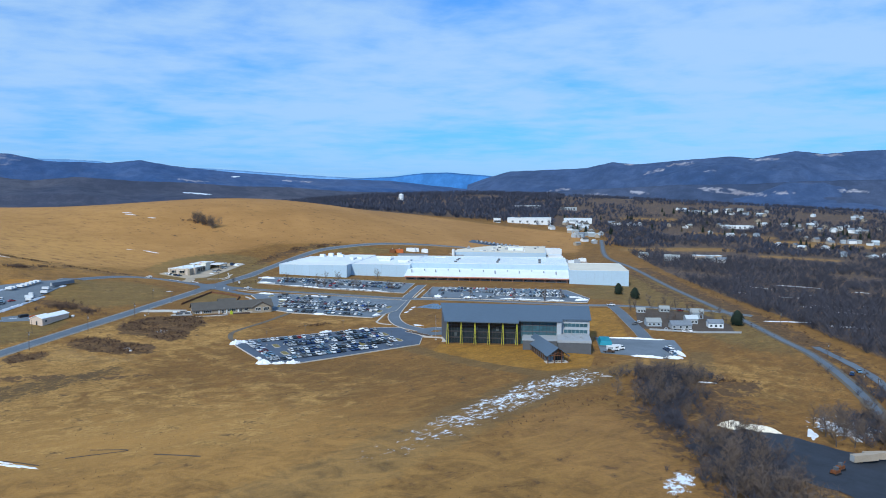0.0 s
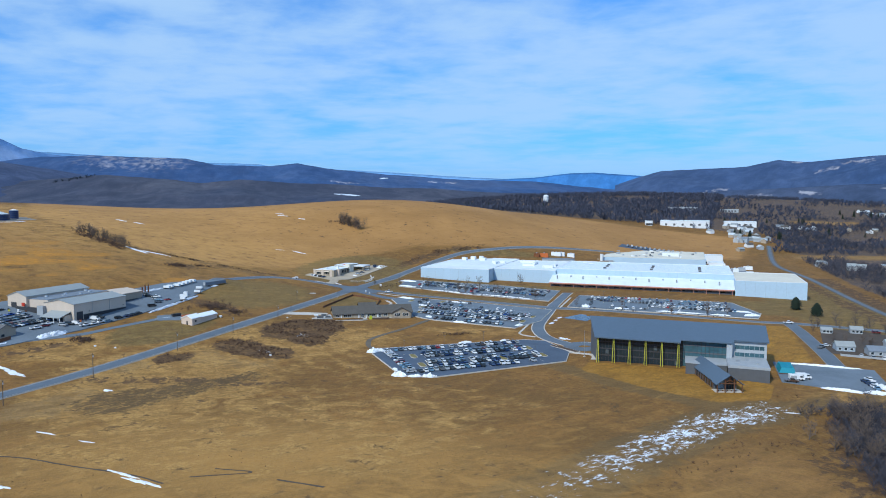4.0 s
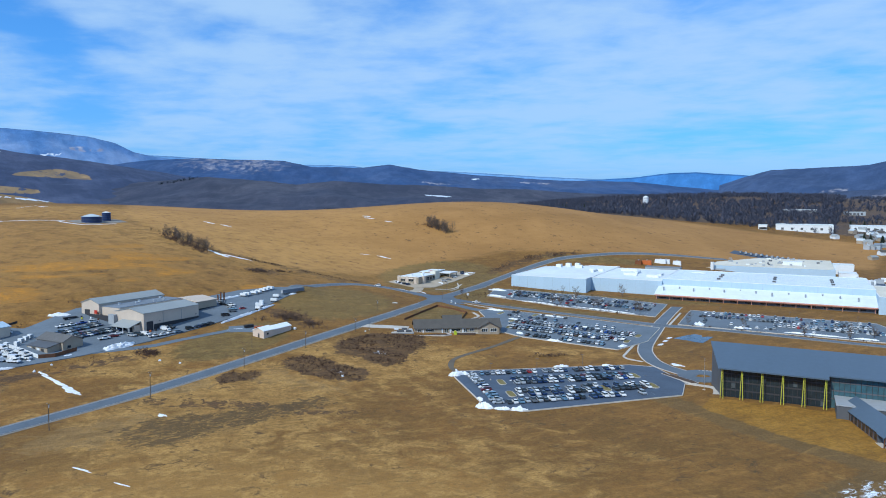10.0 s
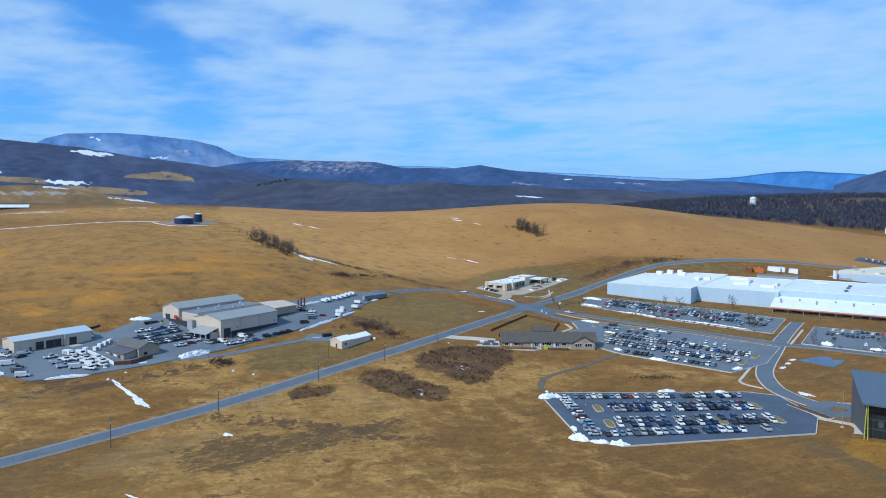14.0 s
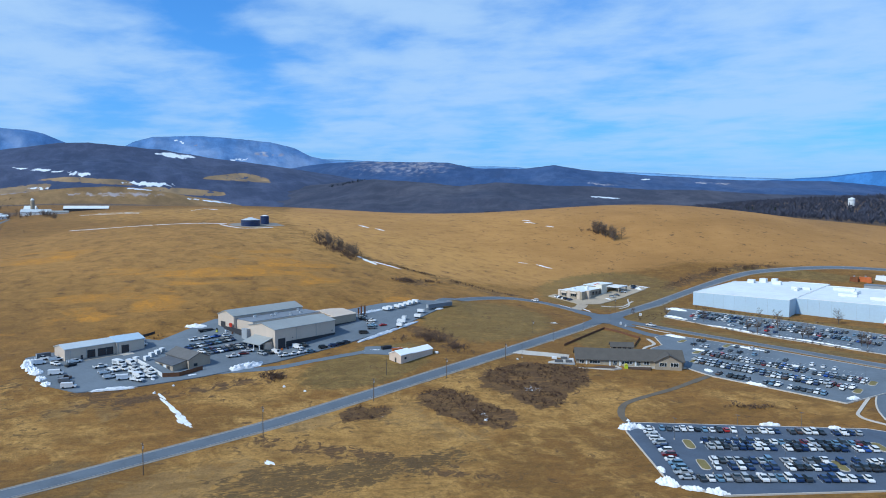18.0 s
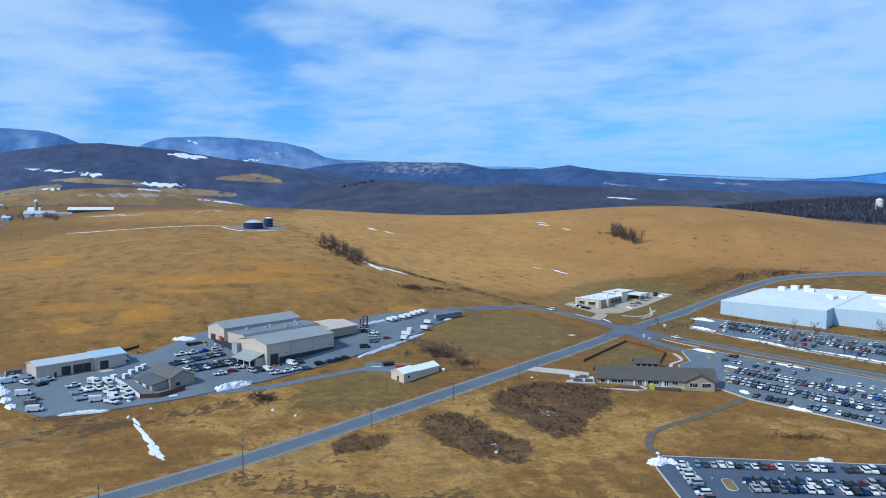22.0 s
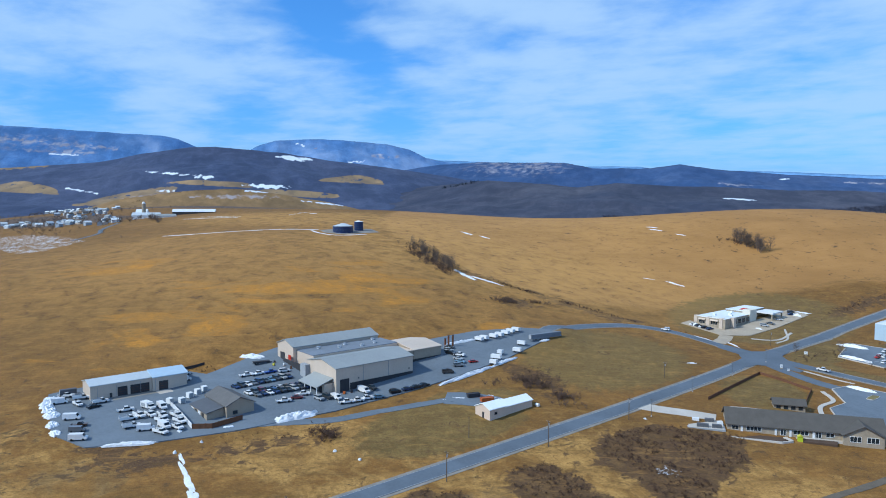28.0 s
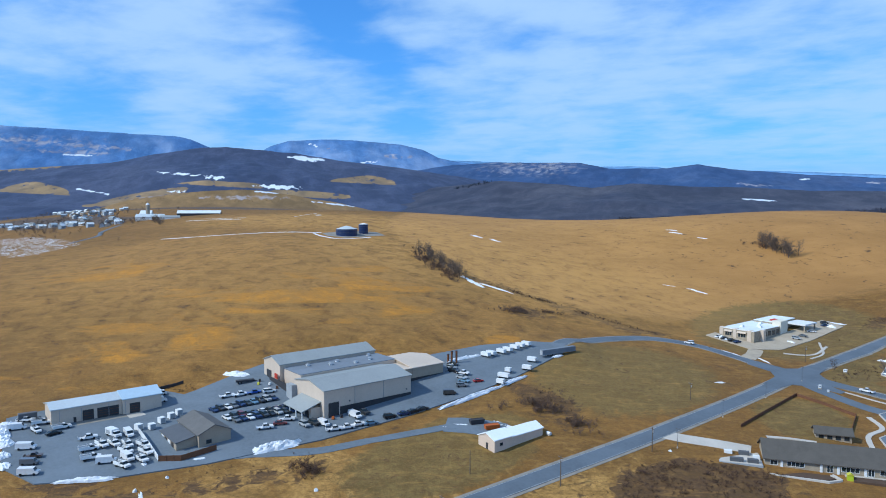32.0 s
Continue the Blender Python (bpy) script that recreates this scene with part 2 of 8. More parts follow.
M = {
    "asphalt": worn("asphalt", (0.155, 0.188, 0.224), 0.70, 0.045, 0.7, 0.85, bump=0.1),
    "road": worn("road_asphalt", (0.125, 0.152, 0.185), 0.72, 0.06, 0.8, 0.8, bump=0.1),
    "yard_dark": worn("dark_wet_gravel", (0.036, 0.043, 0.058), 0.6, 0.12, 1.2, 0.8),
    "lot": worn("car_park_asphalt", (0.085, 0.112, 0.158), 0.7, 0.06, 0.8, 0.85, bump=0.1),
    # far_pine and far_twig have the bluish haze of distance in their colour
    "far_pine": worn("hazed_distant_pines", (0.030, 0.042, 0.062), 0.7, 0.02, 0.3, 0.95),
    "far_twig": worn("hazed_bare_woods", (0.066, 0.073, 0.108), 0.7, 0.02, 0.3, 0.95),
    "forecourt": worn("tan_concrete_paving", (0.44, 0.37, 0.28), 0.75, 0.12, 1.5, 0.85),
    "path": worn("trodden_gravel_path", (0.145, 0.120, 0.090), 0.7, 0.2, 1.5, 0.95),
    "gravel": worn("gravel", (0.27, 0.25, 0.22), 0.7, 0.2, 2.0, 0.95),
    "concrete": worn("concrete", (0.52, 0.48, 0.425), 0.8, 0.12, 1.5, 0.85),
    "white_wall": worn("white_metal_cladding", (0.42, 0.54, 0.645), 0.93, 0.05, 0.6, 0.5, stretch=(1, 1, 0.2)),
    "bright_roof": worn("bright_white_metal_roof", (0.84, 0.88, 0.90), 0.94, 0.1, 1.0, 0.4),
    "white_roof": worn("white_membrane_roof", (0.70, 0.75, 0.78), 0.86, 0.02, 0.15, 0.7),
    "tan_roof": worn("tan_gravel_roof", (0.66, 0.62, 0.52), 0.85, 0.02, 0.2, 0.85),
    "slate_roof": worn("slate_grey_metal_roof", (0.085, 0.12, 0.165), 0.92, 0.06, 0.5, 0.45, stretch=(1, 0.1, 1)),
    "tan_shingle": worn("weathered_shingle_roof", (0.135, 0.133, 0.132), 0.8, 0.3, 2.5, 0.9),
    "brown_roof": worn("brown_shingle_roof", (0.100, 0.092, 0.082), 0.8, 0.3, 2.5, 0.9),
    "grey_roof": worn("grey_metal_roof", (0.30, 0.32, 0.318), 0.85, 0.1, 1.0, 0.5, stretch=(0.3, 1, 1)),
    "pale_roof": worn("pale_metal_roof", (0.5, 0.55, 0.58), 0.9, 0.1, 1.0, 0.45, stretch=(0.3, 1, 1)),
    "flat_grey": worn("grey_membrane_roof", (0.19, 0.22, 0.26), 0.8, 0.06, 0.6, 0.85),
    "cream": worn("cream_steel_siding", (0.57, 0.475, 0.385), 0.88, 0.1, 1.4, 0.6, stretch=(1, 1, 0.15)),
    "pink_cream": worn("pinkish_cream_siding", (0.64, 0.51, 0.41), 0.88, 0.1, 1.4, 0.6, stretch=(1, 1, 0.15)),
    "tan_siding": worn("tan_siding", (0.38, 0.315, 0.24), 0.85, 0.3, 2.0, 0.7),
    "stone": worn("tan_stone", (0.38, 0.32, 0.24), 0.7, 0.5, 3.0, 0.85),
    "dark_base": worn("dark_wainscot", (0.045, 0.045, 0.05), 0.8, 0.5, 2.0, 0.7),
    "white": worn("white_paint", (0.72, 0.74, 0.75), 0.88, 0.5, 3.0, 0.55),
    "grey": worn("grey_panel", (0.34, 0.36, 0.38), 0.85, 0.3, 2.0, 0.6),
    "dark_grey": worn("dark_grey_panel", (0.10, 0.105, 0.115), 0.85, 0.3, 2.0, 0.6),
    "pale_panel": worn("pale_grey_panel", (0.37, 0.39, 0.41), 0.9, 0.3, 2.0, 0.6),
    "yellow": worn("yellow_green_steel", (0.52, 0.50, 0.06), 0.85, 0.5, 2.0, 0.5),
    "timber": worn("brown_timber", (0.16, 0.075, 0.04), 0.7, 0.6, 4.0, 0.75),
    "wood_pole": worn("weathered_pole_wood", (0.13, 0.10, 0.075), 0.7, 0.8, 5.0, 0.9),
    "bark": worn("bark", (0.115, 0.095, 0.085), 0.7, 0.4, 3.0, 0.95),
    # valley_twig is tinted with the haze that lies over the valley
    "valley_twig": worn("hazed_valley_woods", (0.068, 0.067, 0.086), 0.7, 0.02, 0.4, 0.95),
    "twig": worn("bare_twigs", (0.165, 0.125, 0.100), 0.7, 0.02, 0.4, 0.95, vary=0.3),
    "bush_twig": worn("brown_bush_twigs", (0.125, 0.082, 0.062), 0.75, 0.05, 0.5, 0.95),
    "brush": worn("brown_brush", (0.072, 0.042, 0.031), 0.75, 0.05, 0.5, 0.95),
    "needle": worn("conifer_needles", (0.022, 0.035, 0.022), 0.6, 0.3, 1.5, 0.95),
    "snow": worn("old_snow", (0.80, 0.83, 0.87), 0.74, 0.35, 1.6, 0.7),
    "dirty_snow": worn("dirty_snow", (0.66, 0.68, 0.70), 0.72, 0.3, 1.2, 0.8),
    "salt": worn("pale_salt", (0.76, 0.70, 0.58), 0.9, 0.2, 1.0, 0.9),
    "edge_paint": worn("worn_edge_line_paint", (0.34, 0.36, 0.37), 0.7, 0.3, 2.0, 0.8),
    "paint_line": worn("white_line_paint", (0.55, 0.56, 0.56), 0.7, 0.3, 2.0, 0.8),
    "black": worn("black_rubber", (0.02, 0.02, 0.022), 0.8, 1.0, 4.0, 0.85),
    "steel": worn("galvanised_steel", (0.42, 0.44, 0.46), 0.8, 0.5, 3.0, 0.45, 0.6),
    "tank_blue": worn("dark_blue_enamel", (0.018, 0.035, 0.105), 0.85, 0.2, 1.0, 0.35),
    "red": worn("red_paint", (0.45, 0.04, 0.02), 0.8, 0.4, 2.0, 0.5),
    "brick_band": worn("red_brick_band", (0.60, 0.29, 0.21), 0.8, 0.2, 1.0, 0.8),
    "orange": worn("orange_steel", (0.48, 0.12, 0.025), 0.75, 0.4, 2.0, 0.6),
    "rust": worn("rusty_steel", (0.2, 0.075, 0.03), 0.6, 0.5, 3.0, 0.9),
    "lime": worn("lime_plastic", (0.45, 0.55, 0.03), 0.85, 1.0, 4.0, 0.5),
    "teal": worn("teal_tarpaulin", (0.02, 0.23, 0.31), 0.8, 0.3, 2.0, 0.6),
    "mulch": worn("brown_mulch", (0.10, 0.065, 0.045), 0.7, 0.3, 3.0, 0.95),
    "mown": worn("mown_winter_grass", (0.215, 0.18, 0.055), 0.72, 0.06, 0.9, 0.95, bump=0.3),
    "straw": worn("straw_mulch", (0.40, 0.235, 0.05), 0.7, 0.08, 0.9, 0.95, bump=0.3),
    "island": worn("island_turf", (0.21, 0.175, 0.07), 0.75, 0.2, 1.5, 0.95),
    "soil": worn("bare_dark_soil", (0.09, 0.07, 0.055), 0.7, 0.1, 1.0, 0.95),
    "water": worn("pond_water", (0.08, 0.115, 0.15), 0.8, 0.1, 1.0, 0.25),
    "house_blue": worn("blue_grey_siding", (0.34, 0.40, 0.46), 0.85, 0.3, 2.0, 0.7),
    "amber": worn("amber_lens", (0.6, 0.25, 0.03), 0.9, 1.0, 4.0, 0.3),
}


def glassy(name, colour, rough=0.08):
    k = Nodes(name, rough)
    k.b.inputs["Specular IOR Level"].default_value = 0.5
    n = k.tex(0.25, 3, 0.6)
    return k.done(k.mix(k.ramp(n, 0.3, 0.7), tuple(v * 0.6 for v in colour), colour))


M["glass"] = glassy("dark_window_glass", (0.022, 0.036, 0.046), 0.12)
M["teal_glass"] = glassy("teal_window_glass", (0.06, 0.13, 0.16), 0.12)
M["blind"] = glassy("window_with_blinds", (0.32, 0.38, 0.42), 0.35)
M["blind_dim"] = glassy("grey_blind_behind_glass", (0.09, 0.11, 0.12), 0.2)
M["lamp_lens"] = glassy("lamp_lens", (0.75, 0.78, 0.8), 0.2)
M["tail_lens"] = glassy("red_lamp_lens", (0.4, 0.02, 0.02), 0.2)

PAINTS = [
    ("black", (0.012, 0.013, 0.016)), ("charcoal", (0.04, 0.045, 0.052)), ("dark blue", (0.014, 0.035, 0.11)),
    ("silver", (0.40, 0.42, 0.44)), ("white", (0.80, 0.80, 0.80)), ("dark red", (0.15, 0.014, 0.014)),
    ("grey", (0.14, 0.15, 0.165)), ("bright red", (0.42, 0.025, 0.02)), ("light blue", (0.14, 0.25, 0.36)),
    ("bright blue", (0.015, 0.07, 0.34)), ("yellow", (0.6, 0.42, 0.02)), ("brown", (0.09, 0.055, 0.04)),
]
PAINT = {}
for _n, _c in PAINTS:
    _k = Nodes(_n.replace(" ", "_") + "_car_paint", 0.28)
    _k.b.inputs["Coat Weight"].default_value = 0.6
    PAINT[_n] = _k.done(_k.mix(_k.ramp(_k.tex(0.8, 3), 0.3, 0.7), tuple(v * 0.85 for v in _c), _c))

# dry fields: straw, brown, orange and dark brush by zones painted on the ground's points
k = Nodes("dry_grass_field", 0.95)
z1, z2, z3, z4 = k.attr("zone_a"), k.attr("zone_b"), k.attr("zone_c"), k.attr("zone_d")
n1, n2, n3 = k.tex(0.012, 6, 0.6, 0.6), k.tex(0.07, 6, 0.66, 0.7, (1, 1.2, 1)), k.tex(0.5, 6, 0.7)
n4 = k.tex(0.30, 7, 0.76, 1.0, (1, 1, 1), 62, (0.7, 1.5, 1))
mid = k.tex(0.15, 6, 0.68, 0.9, (1.15, 0.95, 1))
clump = k.tex(0.24, 6, 0.72, 1.2, (1, 1, 1), 62, (0.75, 1.35, 1))
streak = k.tex(0.05, 6, 0.66, 0.4, (1, 1, 1), 51, (0.35, 2.2, 1))
blades = k.tex(1.3, 4, 0.7, 0.4, (1, 1, 1), 38, (0.75, 1.3, 1))


def zone(z, noise_, low, high, ragged=1.6):
    return k.ramp(k.mul(z, k.mul(k.mul(noise_, 0.5, "SUBTRACT"), ragged), "ADD"), low, high)


gold = k.mix(k.ramp(n1, 0.35, 0.65), (0.170, 0.084, 0.018), (0.285, 0.139, 0.031))
gold = k.mix(k.mul(k.ramp(n2, 0.42, 0.62), 0.5), gold, (0.143, 0.072, 0.018))
pale_gold = k.mix(k.ramp(k.mul(n1, k.mul(streak, 0.35), "ADD"), 0.50, 0.86), (0.305, 0.160, 0.049), (0.405, 0.218, 0.071))
pale_gold = k.mix(k.mul(k.ramp(n2, 0.48, 0.68), 0.30), pale_gold, (0.26, 0.135, 0.042))
c = k.mix(zone(z4[0], mid, 0.35, 0.65, 0.6), gold, pale_gold)
dull = k.mix(k.ramp(k.tex(0.03, 5, 0.62, 0.6), 0.44, 0.62), c, (0.172, 0.094, 0.023))
c = k.mix(k.mul(k.ramp(z4[0], 0.85, 0.3), 0.45), c, dull)
blot = k.tex(0.021, 6, 0.62, 0.7, (1, 1, 1), 51, (0.55, 1.5, 1))
orange = k.mix(k.ramp(n2, 0.36, 0.62), (0.300, 0.140, 0.024), (0.560, 0.250, 0.026))
patchy = k.ramp(k.mul(k.mul(z2[0], 0.9), k.mul(k.mul(blot, 0.5, "SUBTRACT"), 3.2), "ADD"), 0.70, 1.05)
c = k.mix(k.mul(k.mul(patchy, k.ramp(mid, 0.30, 0.52)), 0.85), c, orange)
pale = k.mix(k.ramp(n2, 0.3, 0.62), (0.235, 0.122, 0.030), (0.480, 0.280, 0.084))
c = k.mix(zone(z1[2], n2, 0.35, 0.75, 2.0), c, pale)
green = k.mix(k.ramp(n2, 0.35, 0.65), (0.130, 0.092, 0.029), (0.205, 0.142, 0.049))
c = k.mix(zone(z1[1], mid, 0.42, 0.62, 1.0), c, green)
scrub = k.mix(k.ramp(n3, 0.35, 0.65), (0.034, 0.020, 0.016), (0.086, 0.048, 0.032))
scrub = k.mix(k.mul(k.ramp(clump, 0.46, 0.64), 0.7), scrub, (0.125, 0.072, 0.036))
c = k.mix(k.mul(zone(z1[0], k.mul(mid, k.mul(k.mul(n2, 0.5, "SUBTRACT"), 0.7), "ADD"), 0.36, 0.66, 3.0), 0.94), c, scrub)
# ground under the woods, with the valley's bluish haze painted into it
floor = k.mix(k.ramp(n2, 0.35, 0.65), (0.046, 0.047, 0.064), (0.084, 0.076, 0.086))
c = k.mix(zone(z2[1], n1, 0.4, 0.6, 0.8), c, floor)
sweep = k.mix(k.ramp(mid, 0.35, 0.65), (0.092, 0.066, 0.030), (0.185, 0.125, 0.052))
c = k.mix(k.mul(zone(z3[0], mid, 0.4, 0.8, 2.6), 0.75), c, sweep)
c = k.mix(zone(z3[1], n3, 0.45, 0.6, 0.8), c, k.mix(k.ramp(n2, 0.3, 0.65), (0.265, 0.128, 0.014), (0.372, 0.192, 0.024)))
c = k.mix(k.mul(zone(z3[2], n2, 0.4, 0.8), 0.8), c, (0.10, 0.07, 0.04))
ash = k.mix(k.ramp(n3, 0.35, 0.65), (0.26, 0.165, 0.070), (0.42, 0.285, 0.125))
c = k.mix(k.mul(zone(z4[2], mid, 0.4, 0.9, 3.0), 0.6), c, ash)
c = k.mix(k.mul(zone(z4[1], k.mul(clump, k.mul(k.mul(n2, 0.5, "SUBTRACT"), 0.4), "ADD"), 0.62, 0.86, 3.6), 0.85), c, (0.062, 0.045, 0.024))
rough = k.ramp(z4[0], 1.02, 0.3)
c = k.mix(k.mul(k.mul(k.ramp(mid, 0.48, 0.68), 0.36), rough), c, (0.147, 0.078, 0.022))
c = k.mix(k.mul(k.mul(k.ramp(mid, 0.50, 0.34), 0.20), rough), c, (0.490, 0.293, 0.086))
c = k.mix(k.mul(k.mul(k.ramp(n3, 0.45, 0.68), 0.58), rough), c, (0.118, 0.064, 0.019))
c = k.mix(k.mul(k.mul(k.ramp(blades, 0.52, 0.68), 0.5), rough), c, (0.108, 0.060, 0.019))
c = k.mix(k.mul(k.mul(k.ramp(blades, 0.46, 0.30), 0.24), rough), c, (0.510, 0.311, 0.094))
weedy = k.tex(0.10, 6, 0.70, 0.9, (1, 1, 1), 51, (0.5, 1.6, 1))
hills = k.ramp(z4[0], 0.95, 0.7)
c = k.mix(k.mul(k.mul(k.ramp(weedy, 0.50, 0.66), 0.50), hills), c, (0.118, 0.066, 0.017))
c = k.mix(k.mul(k.mul(k.ramp(weedy, 0.46, 0.32), 0.34), hills), c, (0.430, 0.240, 0.066))
# sunlit parts of the fields, brightened by colour
painted_sun = k.attr("zone_f")
c = k.mix(k.mul(k.mul(painted_sun[0], k.ramp(n2, 0.68, 0.40)), 0.62), c, (0.56, 0.315, 0.090))
c = k.mix(k.mul(k.mul(patchy, k.ramp(mid, 0.34, 0.54)), 0.55), c, orange)
c = k.mix(1.0, c, (0.97, 0.945, 0.885), "MULTIPLY")
unclamped = k.n.new("ShaderNodeMath")
unclamped.operation = "ADD"
k.link(z2[2], unclamped.inputs[0])
k.link(k.mul(k.mul(n4, 0.5), k.mul(k.mul(mid, 0.3), k.mul(n2, 0.2), "ADD"), "ADD"), unclamped.inputs[1])
c = k.mix(k.ramp(unclamped.outputs[0], 1.42, 1.47), c, (0.80, 0.85, 0.92))
k.bump(n3, 0.7, 0.6)
M["field"] = k.done(c)


def wooded(name, low, high, snowy, snow=0.6, facing=0.0, fields=False, start=1.17):
    """Leafless woods on a far slope; fields: clearings, snow, rocky ground and painted sun by the zones on its points.
    """
    k = Nodes(name, 0.95)
    across = lambda scale, up, detail=6: k.tex(scale, detail, 0.6, 0.4, (1, 1, 1), facing, (1, 0.35, up))
    a, b, d = across(0.0024, 1.3, 5), across(0.022, 1.0), k.tex(0.0016, 3, 0.5)
    gully, grain = across(0.010, 0.30), across(0.16, 0.5, 4)
    c = k.mix(k.ramp(a, 0.34, 0.66), low, high)
    c = k.mix(k.mul(k.ramp(gully, 0.40, 0.62), 0.62), c, tuple(v * 0.68 for v in low))
    c = k.mix(k.mul(k.ramp(b, 0.46, 0.66), 0.34), c, tuple(v * 0.62 for v in low))
    c = k.mix(k.mul(k.ramp(b, 0.50, 0.34), 0.26), c, tuple(v * 1.3 for v in high))
    c = k.mix(k.mul(k.ramp(grain, 0.45, 0.68), 0.30), c, tuple(v * 0.55 for v in low))
    if snow:
        e = across(0.006, 1.4)
        c = k.mix(k.mul(k.mul(k.ramp(k.mul(a, d, "ADD"), start - 0.14, start + 0.14), k.ramp(e, 0.40, 0.64)), snow), c, snowy)
    if fields:
        z = k.attr("zone_e")
        f, r = across(0.010, 2.2), across(0.028, 1.5)
        dirt = k.mix(k.ramp(f, 0.35, 0.65), (0.17, 0.125, 0.080), (0.33, 0.225, 0.115))
        dirt = k.mix(k.mul(k.ramp(b, 0.45, 0.62), 0.35), dirt, (0.12, 0.09, 0.07))
        c = k.mix(k.ramp(k.mul(z[0], k.ramp(r, 0.28, 0.48)), 0.42, 0.60), c, dirt)
        rock_and_sun = k.mix(k.ramp(f, 0.4, 0.6), (0.26, 0.235, 0.255), (0.45, 0.435, 0.47))
        c = k.mix(k.mul(k.ramp(k.mul(z[2], k.ramp(r, 0.38, 0.64)), 0.15, 0.70), 0.75), c, rock_and_sun)
        c = k.mix(k.ramp(k.mul(z[1], k.ramp(r, 0.36, 0.58)), 0.28, 0.55), c, (0.66, 0.72, 0.80))
    k.bump(b, 0.3, 8.0)
    return k.done(c)


# The blue haze of distance is painted into these hill colours; hill_fields has none.
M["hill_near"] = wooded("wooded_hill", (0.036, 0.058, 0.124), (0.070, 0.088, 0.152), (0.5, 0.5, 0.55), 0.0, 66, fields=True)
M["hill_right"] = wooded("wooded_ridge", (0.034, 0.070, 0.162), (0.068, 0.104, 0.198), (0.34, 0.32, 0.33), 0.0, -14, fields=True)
M["hill_left"] = wooded("hazed_wooded_hill", (0.024, 0.072, 0.195), (0.060, 0.100, 0.205), (0.20, 0.20, 0.24), 0.15, 32, fields=True)
M["hill_far"] = wooded("hazed_far_mountain", (0.072, 0.180, 0.40), (0.118, 0.235, 0.46), (0.36, 0.46, 0.64), 0.50, 66, fields=True, start=1.05)
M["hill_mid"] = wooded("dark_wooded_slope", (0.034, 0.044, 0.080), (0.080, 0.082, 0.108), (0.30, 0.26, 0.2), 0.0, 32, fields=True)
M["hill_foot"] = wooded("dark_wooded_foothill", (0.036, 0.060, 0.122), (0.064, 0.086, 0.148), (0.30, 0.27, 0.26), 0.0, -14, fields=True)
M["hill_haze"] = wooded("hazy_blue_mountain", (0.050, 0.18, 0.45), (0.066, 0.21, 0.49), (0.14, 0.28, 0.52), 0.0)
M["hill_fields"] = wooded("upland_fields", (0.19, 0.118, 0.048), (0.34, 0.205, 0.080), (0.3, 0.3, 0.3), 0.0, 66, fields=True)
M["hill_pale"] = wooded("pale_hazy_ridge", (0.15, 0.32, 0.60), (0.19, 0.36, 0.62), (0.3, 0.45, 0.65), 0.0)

# ---- building helpers ----


def mesh_of(name, bm, mat):
    me = bpy.data.meshes.new(name)
    bm.to_mesh(me)
    bm.free()
    for m in mat if isinstance(mat, (list, tuple)) else (mat,):
        me.materials.append(m)
    return me


def part(name, bm, mat, parent, label=""):
    ob = new(name, bm if isinstance(bm, bpy.types.Mesh) else mesh_of(name, bm, mat))
    ob.parent = parent
    return tagged(ob, label)


def thing(name, label, category, m=None, group="", kind=""):
    ob = new(name)
    ob.empty_display_size = 0.5
    if m is not None:
        ob.matrix_basis = m
    return tagged(ob, label, category, group, kind)


def box(x0, x1, y0, y1, z0, z1, bm=None, top=None):
    """A box; top: (dx, dy) by which its upper face is drawn in."""
    bm = bm or bmesh.new()
    a, b = top or (0, 0)
    v = [bm.verts.new(p) for p in ((x0, y0, z0), (x1, y0, z0), (x1, y1, z0), (x0, y1, z0), (x0 + a, y0 + b, z1), (x1 - a, y0 + b, z1), (x1 - a, y1 - b, z1), (x0 + a, y1 - b, z1))]
    for f in ((3, 2, 1, 0), (4, 5, 6, 7), (0, 1, 5, 4), (1, 2, 6, 5), (2, 3, 7, 6), (3, 0, 4, 7)):
        bm.faces.new([v[i] for i in f])
    return bm


def prism(points, z0, z1, bm=None):
    """An upright prism on a plan outline, given counter-clockwise; z1 may be one height or one for each corner."""
    bm = bm or bmesh.new()
    zs = z1 if isinstance(z1, (list, tuple)) else [z1] * len(points)
    zb = z0 if isinstance(z0, (list, tuple)) else [z0] * len(points)
    lo = [bm.verts.new((x, y, z)) for (x, y), z in zip(points, zb)]
    hi = [bm.verts.new((x, y, z)) for (x, y), z in zip(points, zs)]
    bm.faces.new(hi)
    bm.faces.new(lo[::-1])
    for i in range(len(points)):
        j = (i + 1) % len(points)
        bm.faces.new((lo[i], lo[j], hi[j], hi[i]))
    return bm


def profile_y(outline, y0, y1, bm=None):
    """A solid whose cross-section in x and z is the outline, from y0 to y1."""
    bm = bm or bmesh.new()
    a = [bm.verts.new((x, y0, z)) for x, z in outline]
    b = [bm.verts.new((x, y1, z)) for x, z in outline]
    bm.faces.new(a)
    bm.faces.new(b[::-1])
    for i in range(len(outline)):
        j = (i + 1) % len(outline)
        bm.faces.new((a[j], a[i], b[i], b[j]))
    bmesh.ops.recalc_face_normals(bm, faces=bm.faces[:])
    return bm


def profile_x(outline, x0, x1, bm=None):
    bm = bm or bmesh.new()
    a = [bm.verts.new((x0, y, z)) for y, z in outline]
    b = [bm.verts.new((x1, y, z)) for y, z in outline]
    bm.faces.new(a)
    bm.faces.new(b[::-1])
    for i in range(len(outline)):
        j = (i + 1) % len(outline)
        bm.faces.new((a[j], a[i], b[i], b[j]))
    bmesh.ops.recalc_face_normals(bm, faces=bm.faces[:])
    return bm


